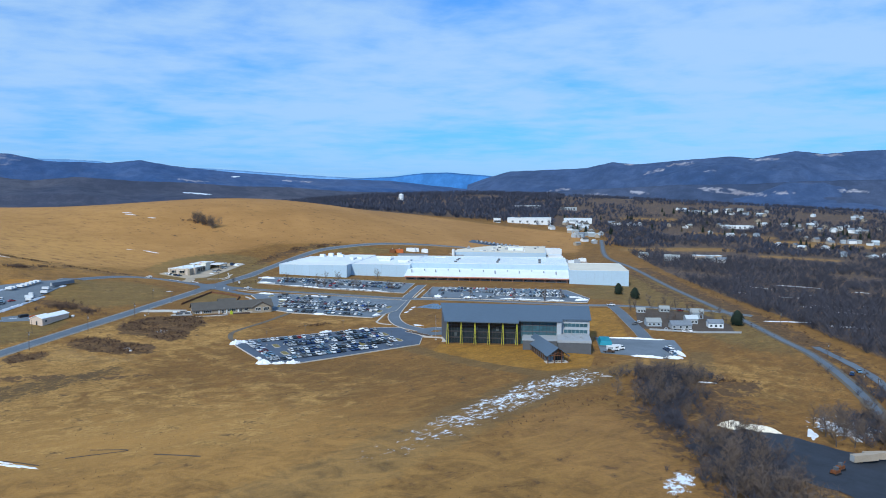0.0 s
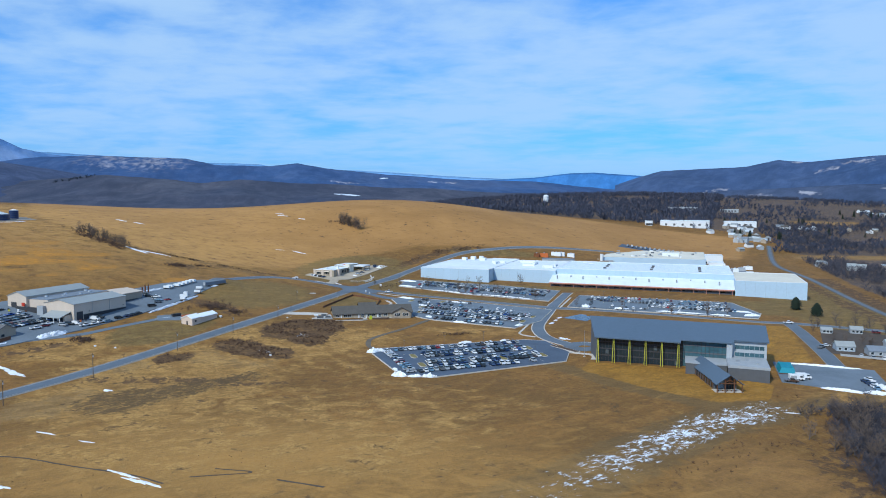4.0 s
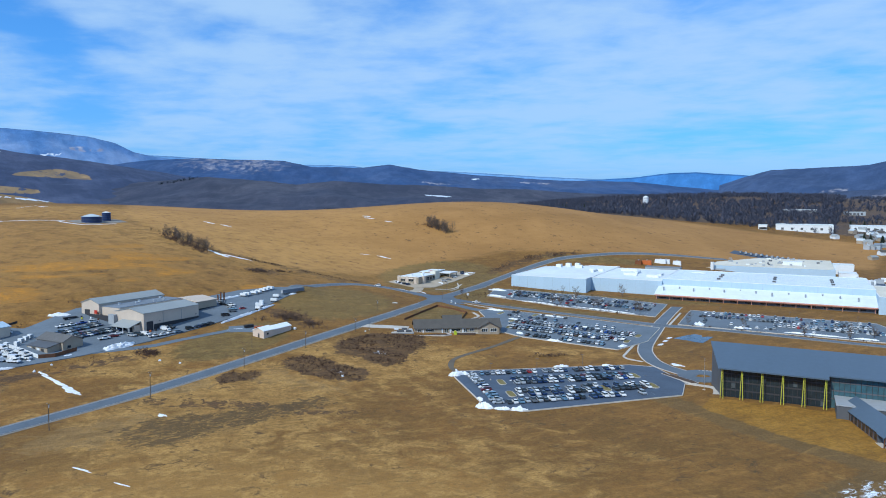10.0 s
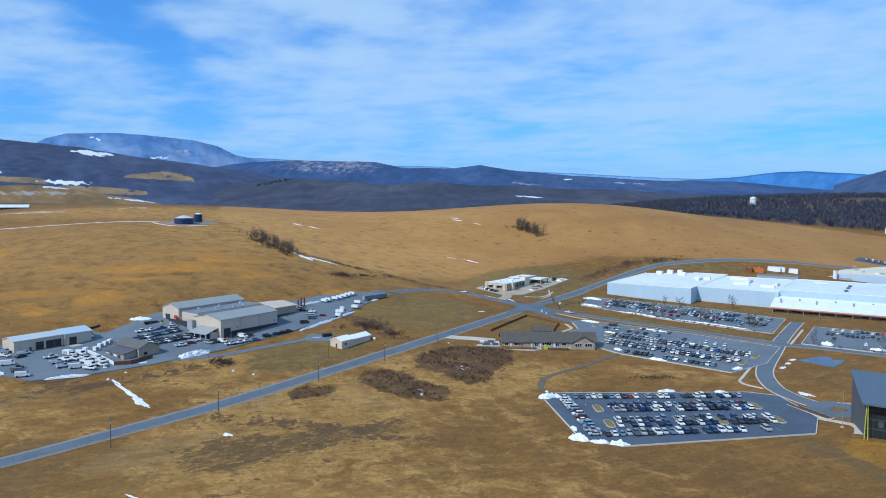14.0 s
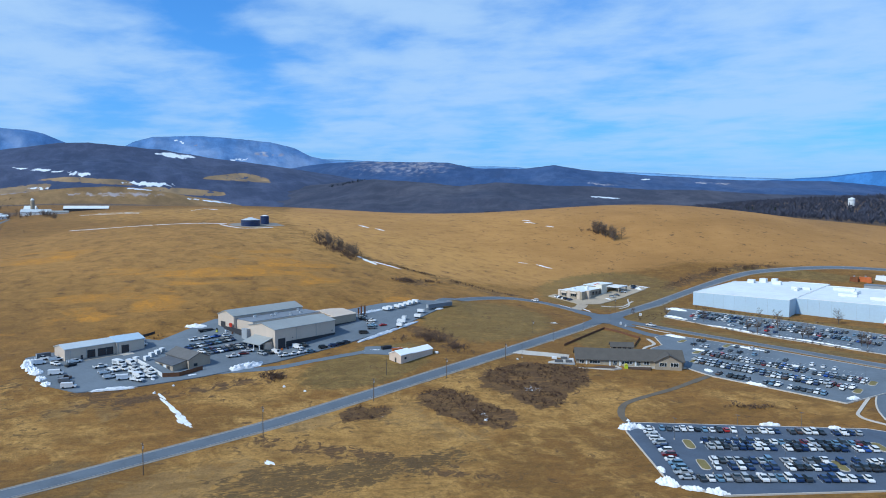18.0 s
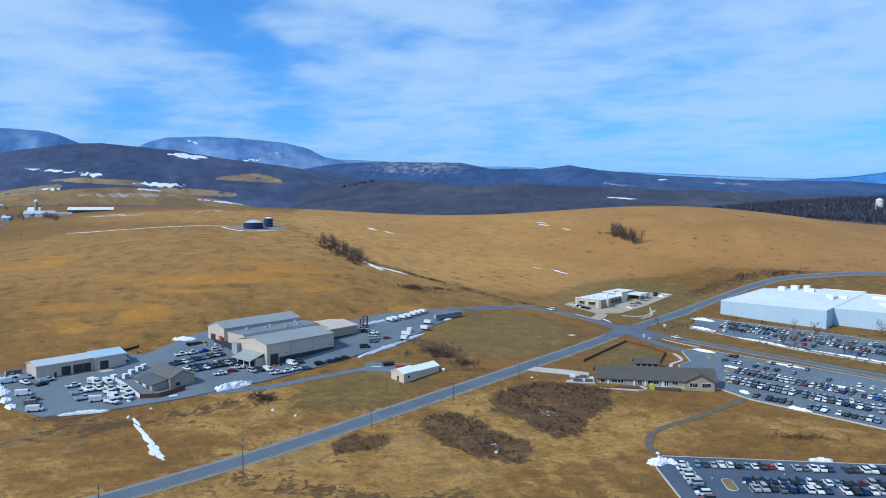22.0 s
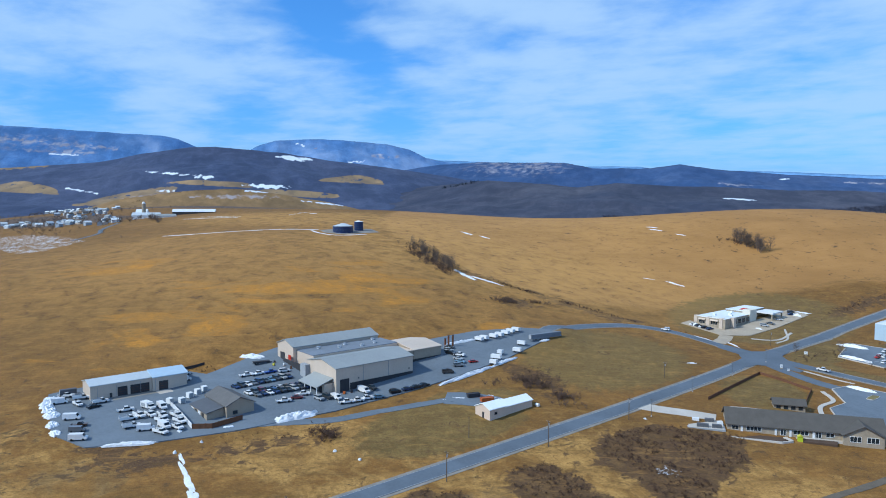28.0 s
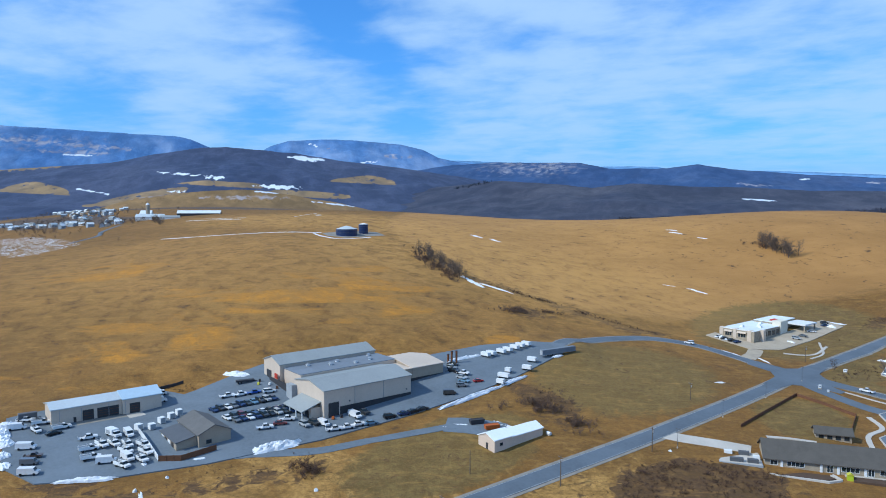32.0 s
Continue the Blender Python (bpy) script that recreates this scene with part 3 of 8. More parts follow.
def tube(p, q, r0, r1=None, n=6, bm=None):
    """A tapered round bar from p to q."""
    bm = bm or bmesh.new()
    p, q = Vector(p), Vector(q)
    r1 = r0 if r1 is None else r1
    side = (q - p).orthogonal().normalized()
    up = (q - p).normalized().cross(side)
    ring = lambda c, r: [bm.verts.new(c + r * (math.cos(a) * side + math.sin(a) * up)) for a in (2 * math.pi * i / n for i in range(n))]
    a, b = ring(p, r0), ring(q, r1)
    for i in range(n):
        j = (i + 1) % n
        bm.faces.new((a[i], a[j], b[j], b[i]))
    bm.faces.new(a[::-1])
    bm.faces.new(b)
    return bm

# ---- terrain ----
NEAR = [34.7, -8.5, 0.8, 1.6, 32.3, -20.6, -21.2, -10.5, -5.5, -19.5, -8.0, -6.1, 7.6, 28.8, -5.8, -2.4, 4.1, 9.1, -1.4, -28.2, -24.6, -4.3, -6.0, -4.3, 1.4, 5.8, -6.7, -16.3, 10.1, 0.5, -16.7, 9.2, 29.2, -4.6, -18.0, 8.4]
FAR = [-36.8, -69.5, -46.1, -3.9, 32.3, 21.0, 9.1, 47.7, -18.2, 23.1, 88.4, 57.6, 89.7, -59.4, -18.0, -7.7, -136.9, -19.0, 11.2, 33.4, 28.9, 84.0, 109.8, 50.6, 34.6]
NEAR_AT = [(x, y) for y in range(150, 1151, 200) for x in range(-850, 251, 220)]
FAR_AT = [(x, y) for y in range(-400, 2601, 750) for x in range(-2300, 1101, 850)]


def smooth(a, b, v):
    t = np.clip((v - a) / (b - a), 0, 1)
    return t * t * (3 - 2 * t)


def land(x, y):
    """The height of the natural ground."""
    x, y = np.asarray(x, float), np.asarray(y, float)
    z = sum(h * np.exp(-((x - a) ** 2 + (y - b) ** 2) / (2 * 190.0**2)) for h, (a, b) in zip(NEAR, NEAR_AT))
    z = z + sum(h * np.exp(-((x - a) ** 2 + (y - b) ** 2) / (2 * 720.0**2)) for h, (a, b) in zip(FAR, FAR_AT))
    r = np.hypot(x + 60, y - 150)
    return z * (1 - smooth(1900, 2700, r)) + 42 * smooth(1900, 2700, r)


def away(poly, x, y):
    """How far points lie outside an outline; below zero inside it."""
    x, y = np.asarray(x, float), np.asarray(y, float)
    far, inside = np.full(x.shape, 1e9), np.zeros(x.shape, bool)
    for (ax, ay), (bx, by) in zip(poly, poly[1:] + poly[:1]):
        dx, dy = bx - ax, by - ay
        t = np.clip(((x - ax) * dx + (y - ay) * dy) / (dx * dx + dy * dy), 0, 1)
        far = np.minimum(far, np.hypot(x - ax - t * dx, y - ay - t * dy))
        cross = (ay > y) != (by > y)
        inside ^= cross & (x < dx * (y - ay) / (dy if dy else 1e-9) + ax)
    return np.where(inside, -far, far)


def plane_of(poly):
    xs = np.array([p[0] for p in poly] + [sum(p[0] for p in poly) / len(poly)])
    ys = np.array([p[1] for p in poly] + [sum(p[1] for p in poly) / len(poly)])
    a = np.stack([np.ones_like(xs), xs, ys], 1)
    return np.linalg.lstsq(a, land(xs, ys), rcond=None)[0]


PADS = {
    "staff": [(-162, 399), (-143, 402), (-78, 462), (-80, 486), (-101, 513), (-116, 511), (-203, 453), (-200, 441)],
    "north": [(-200, 551), (-131, 546), (-118, 580), (-118, 629), (-190, 637), (-262, 638), (-266, 624), (-252, 604), (-254, 590), (-240, 568)],
    "works_west": [(-302, 748), (-292, 702), (-212, 682), (-130, 676), (-131, 742), (-200, 752)],
    "works_east": [(-107, 646), (46, 640), (50, 664), (30, 716), (-107, 716)],
    "service": [(42, 452), (86, 444), (96, 470), (96, 497), (42, 497)],
    "yard": [(-487, 291), (-440, 283), (-420, 291), (-408, 316), (-399, 345), (-391, 390), (-389, 432), (-390, 462), (-394, 505), (-404, 552), (-414, 566), (-428, 552), (-440, 522), (-446, 470), (-470, 440), (-482, 406), (-474, 362), (-490, 352)],
    "bank_lot": [(-397, 691), (-364, 689), (-352, 706), (-350, 745), (-352, 802), (-369, 806), (-369, 703), (-397, 703)],
}
PLANE = {n: plane_of(p) for n, p in PADS.items()}


def level(pad, x, y):
    a = PLANE[pad]
    z = a[0] + a[1] * x + a[2] * y
    if pad == "yard":
        z = z - 0.9 * smooth(448, 470, -np.asarray(x, float)) * np.interp(y, [300, 340, 356], [1.0, 1.0, 0.0]) - smooth(425, 470, -np.asarray(x, float)) * np.interp(y, [300, 325, 347, 366, 396, 404], [0.4, 2.0, 3.4, 3.0, 0.4, 0.0])
    return z


def ground_z(x, y):
    x, y = np.asarray(x, float), np.asarray(y, float)
    z = land(x, y)
    for n, poly in PADS.items():
        d = away(poly, x, y)
        w = 1 - smooth(5.0, 26.0, d)
        z = z * (1 - w) + (level(n, x, y) - 0.45) * w
    return z


def gz(x, y):
    return float(ground_z(np.array([x]), np.array([y]))[0])


def lap(x, y, cx, cy, rx, ry, turn=0.0, soft=0.6):
    """1 inside an ellipse, fading to 0 at its rim."""
    c, s = math.cos(radians(turn)), math.sin(radians(turn))
    u, v = (x - cx) * c + (y - cy) * s, -(x - cx) * s + (y - cy) * c
    return 1 - smooth(1 - soft, 1 + soft, np.hypot(u / rx, v / ry))


HUB = (-100.0, 150.0)
rings = np.concatenate([[0.0], 12 * 1.0178 ** np.arange(0, 338)])
rings = rings[rings < 4800]
angles = np.radians(np.concatenate([np.arange(-42, 100, 0.3), np.arange(100, 318, 2.0)]))
R, A = np.meshgrid(rings, angles, indexing="ij")
GX, GY = HUB[0] - R * np.sin(A), HUB[1] + R * np.cos(A)
GZ = ground_z(GX.ravel(), GY.ravel()).reshape(GX.shape)
nr, na = GX.shape
idx = np.arange(nr * na).reshape(nr, na)
quads = np.stack([idx[:-1, :], idx[1:, :], np.roll(idx, -1, 1)[1:, :], np.roll(idx, -1, 1)[:-1, :]], -1).reshape(-1, 4)
me = bpy.data.meshes.new("ground")
me.from_pydata(np.stack([GX.ravel(), GY.ravel(), GZ.ravel()], 1).tolist(), [], quads.tolist())
fx, fy = GX.ravel(), GY.ravel()
one = np.ones_like(fx)


def band(x, y, line, width):
    """1 along a line, fading to 0 at the given distance from it."""
    far = np.full(x.shape, 1e9)
    for (ax, ay), (bx, by) in zip(line, line[1:]):
        dx, dy = bx - ax, by - ay
        t = np.clip(((x - ax) * dx + (y - ay) * dy) / (dx * dx + dy * dy), 0, 1)
        far = np.minimum(far, np.hypot(x - ax - t * dx, y - ay - t * dy))
    return 1 - smooth(width * 0.6, width * 1.25, far)


def within(poly, soft=5.0):
    """1 inside an outline, fading to 0 outside it."""
    return 1 - smooth(-soft, soft, away(poly, fx, fy))


THICKET_NORTH = [(-294, 454), (-299, 474), (-294, 494), (-278, 510), (-261, 514), (-248, 495), (-248, 475), (-239, 449), (-246, 439), (-268, 446), (-286, 446)]
THICKET_SOUTH = [(-303, 415), (-300, 427), (-281, 431), (-269, 423), (-253, 428), (-245, 421), (-242, 405), (-251, 404), (-259, 399), (-276, 399), (-293, 405)]
RED_SCRUB = [(-310, 365), (-311, 376), (-300, 388), (-293, 385), (-294, 370), (-301, 359)]
BURNT = [(-291, 283), (-290, 304), (-270, 329), (-255, 357), (-241, 379), (-230, 368), (-237, 344), (-245, 317), (-251, 301), (-250, 283), (-268, 274)]
DITCH = [(-566, 620), (-543, 630), (-511, 633), (-482, 638), (-448, 641), (-423, 646), (-408, 651)]
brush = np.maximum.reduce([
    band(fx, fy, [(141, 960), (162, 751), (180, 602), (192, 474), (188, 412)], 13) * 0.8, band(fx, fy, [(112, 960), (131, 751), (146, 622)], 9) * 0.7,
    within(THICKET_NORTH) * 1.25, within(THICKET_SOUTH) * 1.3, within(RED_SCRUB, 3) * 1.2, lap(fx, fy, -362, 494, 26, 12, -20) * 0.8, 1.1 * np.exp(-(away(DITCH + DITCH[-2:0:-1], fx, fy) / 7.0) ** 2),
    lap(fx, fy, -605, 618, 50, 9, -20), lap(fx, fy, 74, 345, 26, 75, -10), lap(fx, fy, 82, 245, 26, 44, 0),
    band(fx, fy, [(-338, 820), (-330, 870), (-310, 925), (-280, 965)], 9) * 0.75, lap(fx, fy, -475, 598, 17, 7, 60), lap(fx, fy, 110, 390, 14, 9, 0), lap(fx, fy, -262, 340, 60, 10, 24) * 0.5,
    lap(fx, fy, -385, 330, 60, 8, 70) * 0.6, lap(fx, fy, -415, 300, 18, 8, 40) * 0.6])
green = np.maximum.reduce([
    lap(fx, fy, -368, 560, 46, 62, 10), lap(fx, fy, -352, 425, 26, 50, 5), lap(fx, fy, -285, 586, 22, 30, 20), lap(fx, fy, -370, 760, 56, 80, 0) * 1.3,
    lap(fx, fy, -300, 700, 14, 50, 0), lap(fx, fy, -210, 662, 100, 9, -4), lap(fx, fy, 70, 700, 60, 40, 0), lap(fx, fy, -180, 757, 120, 9, 0),
    lap(fx, fy, -250, 950, 80, 18, 25), lap(fx, fy, 118, 440, 40, 40, 0) * 0.2, lap(fx, fy, 110, 350, 40, 50, 0) * 0.15, lap(fx, fy, 120, 700, 50, 220, 10) * 1.1, lap(fx, fy, 150, 560, 40, 70, 0) * 0.6,
    ])
pale = np.maximum.reduce([lap(fx, fy, -275, 335, 60, 80, 20), lap(fx, fy, -262, 440, 60, 60, 20) * 0.75, lap(fx, fy, -400, 262, 70, 30, 10) * 0.7, lap(fx, fy, -235, 470, 40, 30, 30) * 0.9, lap(fx, fy, -370, 360, 30, 40, 0) * 0.9,
                          lap(fx, fy, -160, 525, 46, 16, 8) * 0.7, lap(fx, fy, -180, 280, 120, 80, 20) * 0.62, lap(fx, fy, 105, 410, 60, 50, -20) * 0.6])
rusty = np.maximum.reduce([lap(fx, fy, -538, 395, 26, 30, 40) * 1.1, lap(fx, fy, -545, 442, 40, 26, 60), lap(fx, fy, -565, 532, 40, 26, 50), lap(fx, fy, -441, 540, 10, 22, 20) * 1.1, lap(fx, fy, -755, 380, 60, 40, 50), lap(fx, fy, -555, 540, 40, 30, 60) * 0.9, lap(fx, fy, -465, 548, 14, 12, 0), lap(fx, fy, -545, 455, 130, 50, 70), lap(fx, fy, -620, 480, 100, 30, 80) * 0.9, lap(fx, fy, -530, 330, 60, 40, 40) * 0.8])
dist = np.hypot(fx + 60, fy - 150)
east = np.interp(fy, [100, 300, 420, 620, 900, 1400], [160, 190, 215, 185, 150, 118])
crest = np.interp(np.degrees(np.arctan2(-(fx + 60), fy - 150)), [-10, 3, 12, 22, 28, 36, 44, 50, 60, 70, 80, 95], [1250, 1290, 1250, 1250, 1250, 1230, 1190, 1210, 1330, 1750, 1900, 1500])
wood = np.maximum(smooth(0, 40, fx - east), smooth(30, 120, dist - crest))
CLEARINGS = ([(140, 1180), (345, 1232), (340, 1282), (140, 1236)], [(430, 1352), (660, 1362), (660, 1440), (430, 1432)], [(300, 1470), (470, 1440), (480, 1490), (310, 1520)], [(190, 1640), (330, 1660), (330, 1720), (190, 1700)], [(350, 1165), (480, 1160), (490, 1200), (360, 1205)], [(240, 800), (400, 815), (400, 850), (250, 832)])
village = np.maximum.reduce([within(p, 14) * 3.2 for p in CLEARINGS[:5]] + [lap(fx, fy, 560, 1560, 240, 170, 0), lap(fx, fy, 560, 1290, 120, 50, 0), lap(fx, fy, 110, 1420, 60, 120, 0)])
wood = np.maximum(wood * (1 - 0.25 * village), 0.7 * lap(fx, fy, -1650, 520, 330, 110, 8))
frosty = np.maximum.reduce([within([(-1420, 380), (-1330, 436), (-1085, 448), (-1012, 440), (-960, 380), (-965, 346), (-1150, 340)], 12) * 0.905, 0.5 * wood * smooth(0, 30, fx - east - 40), lap(fx, fy, 140, 330, 30, 30, 0) * 0.95, lap(fx, fy, 48, 232, 9, 24, -20) * 0.96, lap(fx, fy, 170, 380, 14, 40, 0) * 0.85])
SWALE = [(31, 397), (2, 358), (-22, 310), (-40, 268), (-60, 222), (-80, 185)]
olive = np.maximum.reduce([within([(-408, 684), (-426, 790), (-366, 850), (-326, 818), (-332, 690), (-352, 676), (-378, 680)], 8) * 0.55, band(fx, fy, SWALE, 19), band(fx, fy, [(-84, 452), (-40, 415), (0, 392), (34, 396), (60, 420)], 9), lap(fx, fy, 88, 425, 22, 18, 0), lap(fx, fy, 103, 450, 9, 22, -16), band(fx, fy, [(-330, 250), (-300, 205), (-240, 190)], 20) * 0.6])
bank_straw = np.maximum(1 - smooth(-2, 3, away([(-66, 443), (-54, 434), (-26, 413), (8, 399), (32, 412), (37, 444), (0, 462), (-64, 463)], fx, fy)), 1 - smooth(-2, 6, away([(40, 505), (64, 505), (62, 610), (42, 612)], fx, fy)))
bed = np.abs(away(SWALE[:5] + SWALE[3:0:-1], fx, fy))
frosty = np.maximum(frosty, np.exp(-(bed / 23.0) ** 4) * np.interp(fy, [205, 235, 285, 318, 345, 370, 398], [0.76, 0.86, 0.905, 0.92, 0.92, 0.94, 0.90]))
frosty = np.maximum.reduce([frosty, within([(-290, 420), (-262, 424), (-246, 414), (-252, 404), (-280, 406)], 8) * 0.915, within([(-280, 470), (-262, 476), (-248, 462), (-258, 448), (-276, 452)], 8) * 0.895, within([(-268, 505), (-258, 500), (-256, 486), (-266, 484)], 6) * 0.83, lap(fx, fy, -295, 375, 6, 9, -30) * 0.86])
pale = np.maximum(pale, band(fx, fy, [(-205, 405), (-150, 380), (-80, 360)], 14) * 0.4)
# paler gold grass on the hill beyond the hedge, weaker in two patches
pale_gold = 1 - smooth(-20, 30, away([(-640, 652), (-560, 628), (-470, 655), (-425, 720), (-405, 830), (-360, 920), (-120, 1080), (60, 1150), (100, 1400), (-600, 1500), (-1150, 1000), (-800, 700)], fx, fy))
pale_gold = np.maximum(pale_gold, 0.52 * lap(fx, fy, 22, 275, 40, 90, 12))
pale_gold = np.maximum(pale_gold, 0.45 * lap(fx, fy, -720, 480, 300, 210, 20))
mottle = np.maximum.reduce([lap(fx, fy, 125, 400, 50, 70, 0) * 0.35, within(BURNT, 9), lap(fx, fy, -120, 395, 60, 16, 34) * 0.4, lap(fx, fy, -60, 370, 40, 20, 30) * 0.4, lap(fx, fy, -440, 260, 60, 22, 0) * 0.5])
ashen = np.maximum.reduce([within(p, 14) for p in CLEARINGS] + [within([(-319, 341), (-317, 355), (-311, 364), (-301, 357), (-302, 344), (-306, 332)]), within([(-312, 262), (-300, 312), (-284, 300), (-276, 268), (-296, 244)], 9) * 0.9, within(BURNT, 12) * 0.5, within([(-300, 388), (-292, 400), (-262, 392), (-240, 398), (-236, 384), (-262, 372), (-290, 372)], 8) * 0.7])
dusk = lap(fx, fy, -395, 280, 30, 14, 30) * 0.55
# where the brighter look of sun-facing slopes is painted on the grass
painted_sun = np.maximum.reduce([lap(fx, fy, -700, 480, 280, 200, 20) * 0.5, lap(fx, fy, -610, 680, 190, 130, 20), lap(fx, fy, -930, 690, 260, 110, 15), lap(fx, fy, -700, 900, 160, 200, 30) * 0.5, lap(fx, fy, -120, 225, 130, 70, 0) * 0.75])
for name, cols in (("zone_f", (painted_sun, one * 0, one * 0)), ("zone_d", (pale_gold, mottle, ashen)), ("zone_c", (olive, bank_straw, dusk)), ("zone_a", (brush, green, pale)), ("zone_b", (rusty, wood, frosty))):
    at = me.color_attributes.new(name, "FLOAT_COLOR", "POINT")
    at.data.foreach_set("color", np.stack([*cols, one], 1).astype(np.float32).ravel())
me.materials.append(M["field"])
me.shade_smooth()
tagged(new("ground", me), "rolling dry winter grassland in gold and brown", "ground", kind="structure")


HEIGHTS = {}


def on_ridge(name, bearing, s):
    """The nearest point of a range of hills, by bearing and the share of its depth."""
    azs, steps, deep, front, verts = HEIGHTS[name]
    return verts[int(np.argmin(np.abs(steps - s))) * len(azs) + int(np.argmin(np.abs(azs - radians(bearing))))]


def ridge(name, label, mat, deep, front, base, shape, rough=0.1, seed=0, fine=0.2, rows=22, zones=None):
    """A range of hills round the valley: shape holds bearings and heights of its skyline in degrees."""
    azs = np.radians(np.arange(shape[0][0], shape[-1][0], -fine) if shape[0][0] > shape[-1][0] else np.arange(shape[0][0], shape[-1][0], fine))
    order = sorted(shape)
    up = np.tan(np.radians(np.interp(np.degrees(azs), [s[0] for s in order], [s[1] for s in order])))
    steps = np.linspace(0, 1, rows)
    verts, faces = [], []
    HEIGHTS[name] = (azs, steps, deep, front, verts)
    for i, s in enumerate(list(steps) + [1.06]):
        for a, u in zip(azs, up):
            r = deep - front * (1 - s)
            x, y = -60 - r * math.sin(a), 150 + r * math.cos(a)
            top = 104 + deep * u
            n = noise.fractal((x * 0.0016, y * 0.0016, seed), 1.0, 2.0, 5)
            n2 = noise.fractal((x * 0.012, y * 0.012, seed + 4), 1.0, 2.0, 3)
            w = min(s, 1.0)
            z = base + (top - base) * (0.75 * w**1.5 + 0.25 * w) + (top - base) * rough * n * math.sin(math.pi * min(1, w)) * 1.3 + 2.2 * n2 * (w > 0.9)
            if s > 1:
                z = base
            verts.append((x, y, z))
    m = len(azs)
    for i in range(len(steps)):
        for j in range(m - 1):
            faces.append((i * m + j, i * m + j + 1, (i + 1) * m + j + 1, (i + 1) * m + j))
    rm = bpy.data.meshes.new(name)
    rm.from_pydata(verts, [], faces)
    if zones:
        v = np.array(verts)
        bear = np.degrees(np.arctan2(-(v[:, 0] + 60), v[:, 1] - 150))
        up_ = np.degrees(np.arctan2(v[:, 2] - 104, np.hypot(v[:, 0] + 60, v[:, 1] - 150)))
        cols = [np.max([w(bear, up_) for w in ws], 0) if ws else np.zeros(len(v)) for ws in zones] + [np.ones(len(v))]
        at = rm.color_attributes.new("zone_e", "FLOAT_COLOR", "POINT")
        at.data.foreach_set("color", np.stack(cols, 1).astype(np.float32).ravel())
    rm.materials.append(mat)
    rm.shade_smooth()
    return tagged(new(name, rm), label, "hills", kind="structure")


def dome(b, low, wide, high):
    """A field on a hillside with a level foot and a rounded top."""
    def w(bear, up_):
        u = np.clip(np.abs(bear - b) / wide, 0, 1)
        top = low + high * np.sqrt(1 - u**2) * (0.92 + 0.1 * np.sin(bear * 1.7 + b))
        return smooth(-0.12, 0.12, np.minimum(np.minimum(up_ - low - 0.05 * (bear - b), top - up_) * 1.0, (1 - np.abs(bear - b) / wide) * 0.6))
    return w


def streak(b0, e0, b1, e1, wide):
    """A ragged strip on a hillside between two points, tapered to its ends."""
    def w(bear, up_):
        t = np.clip((bear - b0) / (b1 - b0), 0, 1)
        out = np.maximum(0, np.maximum(np.minimum(b0, b1) - bear, bear - np.maximum(b0, b1)))
        wave = 0.35 * (wide if wide < 0.16 else 0.0) * (np.sin(bear * 9.0 + b0) + 0.6 * np.sin(bear * 23.0 + e0))
        wide_ = np.maximum(wide * (0.35 + 0.9 * np.sqrt(np.clip(1 - (2 * t - 1.15) ** 2, 0, 1))), 0.055)
        return 1 - smooth(0.4, 1.4, np.hypot((up_ - e0 - (e1 - e0) * t - wave) / wide_, out / (wide * 2)))
    return w


ROCKS = [streak(-8.0, 2.82, -9.0, 2.92, 0.10), streak(-9.7, 2.05, -11.0, 2.45, 0.12), streak(-11.4, 2.7, -13.2, 2.88, 0.12), streak(-17.4, 3.05, -19.3, 3.1, 0.10), streak(-21.6, 3.3, -23.6, 3.3, 0.09), streak(-14.2, 2.2, -15.2, 2.3, 0.06)]
QUARRY = [streak(-8.4, 0.72, -10.2, 0.5, 0.14), streak(-14.2, 0.88, -17.2, 0.58, 0.20), streak(-16.8, 0.5, -19.2, 0.36, 0.13), streak(-20.0, 0.52, -21.2, 0.48, 0.10), streak(-1.8, 0.66, -3.6, 0.82, 0.10), streak(-5.2, 0.32, -7.0, 0.4, 0.1), streak(-24.0, 0.7, -26.0, 0.6, 0.1)]
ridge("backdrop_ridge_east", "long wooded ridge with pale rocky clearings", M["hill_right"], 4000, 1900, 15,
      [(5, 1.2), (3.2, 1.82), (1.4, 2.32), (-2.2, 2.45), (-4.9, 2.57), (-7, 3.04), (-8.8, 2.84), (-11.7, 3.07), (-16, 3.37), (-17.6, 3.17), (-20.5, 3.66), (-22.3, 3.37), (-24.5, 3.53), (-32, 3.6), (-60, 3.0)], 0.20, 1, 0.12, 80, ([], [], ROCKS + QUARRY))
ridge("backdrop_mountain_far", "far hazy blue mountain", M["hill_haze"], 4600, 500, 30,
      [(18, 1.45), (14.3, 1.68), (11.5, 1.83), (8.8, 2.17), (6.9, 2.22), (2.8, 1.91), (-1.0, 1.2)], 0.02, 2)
ridge("backdrop_ridge_farthest", "farthest ridge on the skyline in pale haze blue", M["hill_pale"], 4760, 300, 60,
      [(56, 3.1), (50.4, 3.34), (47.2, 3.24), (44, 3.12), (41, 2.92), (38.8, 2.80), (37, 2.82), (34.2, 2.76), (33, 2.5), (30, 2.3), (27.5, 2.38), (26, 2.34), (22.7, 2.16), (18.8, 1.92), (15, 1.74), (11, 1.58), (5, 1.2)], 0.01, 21)
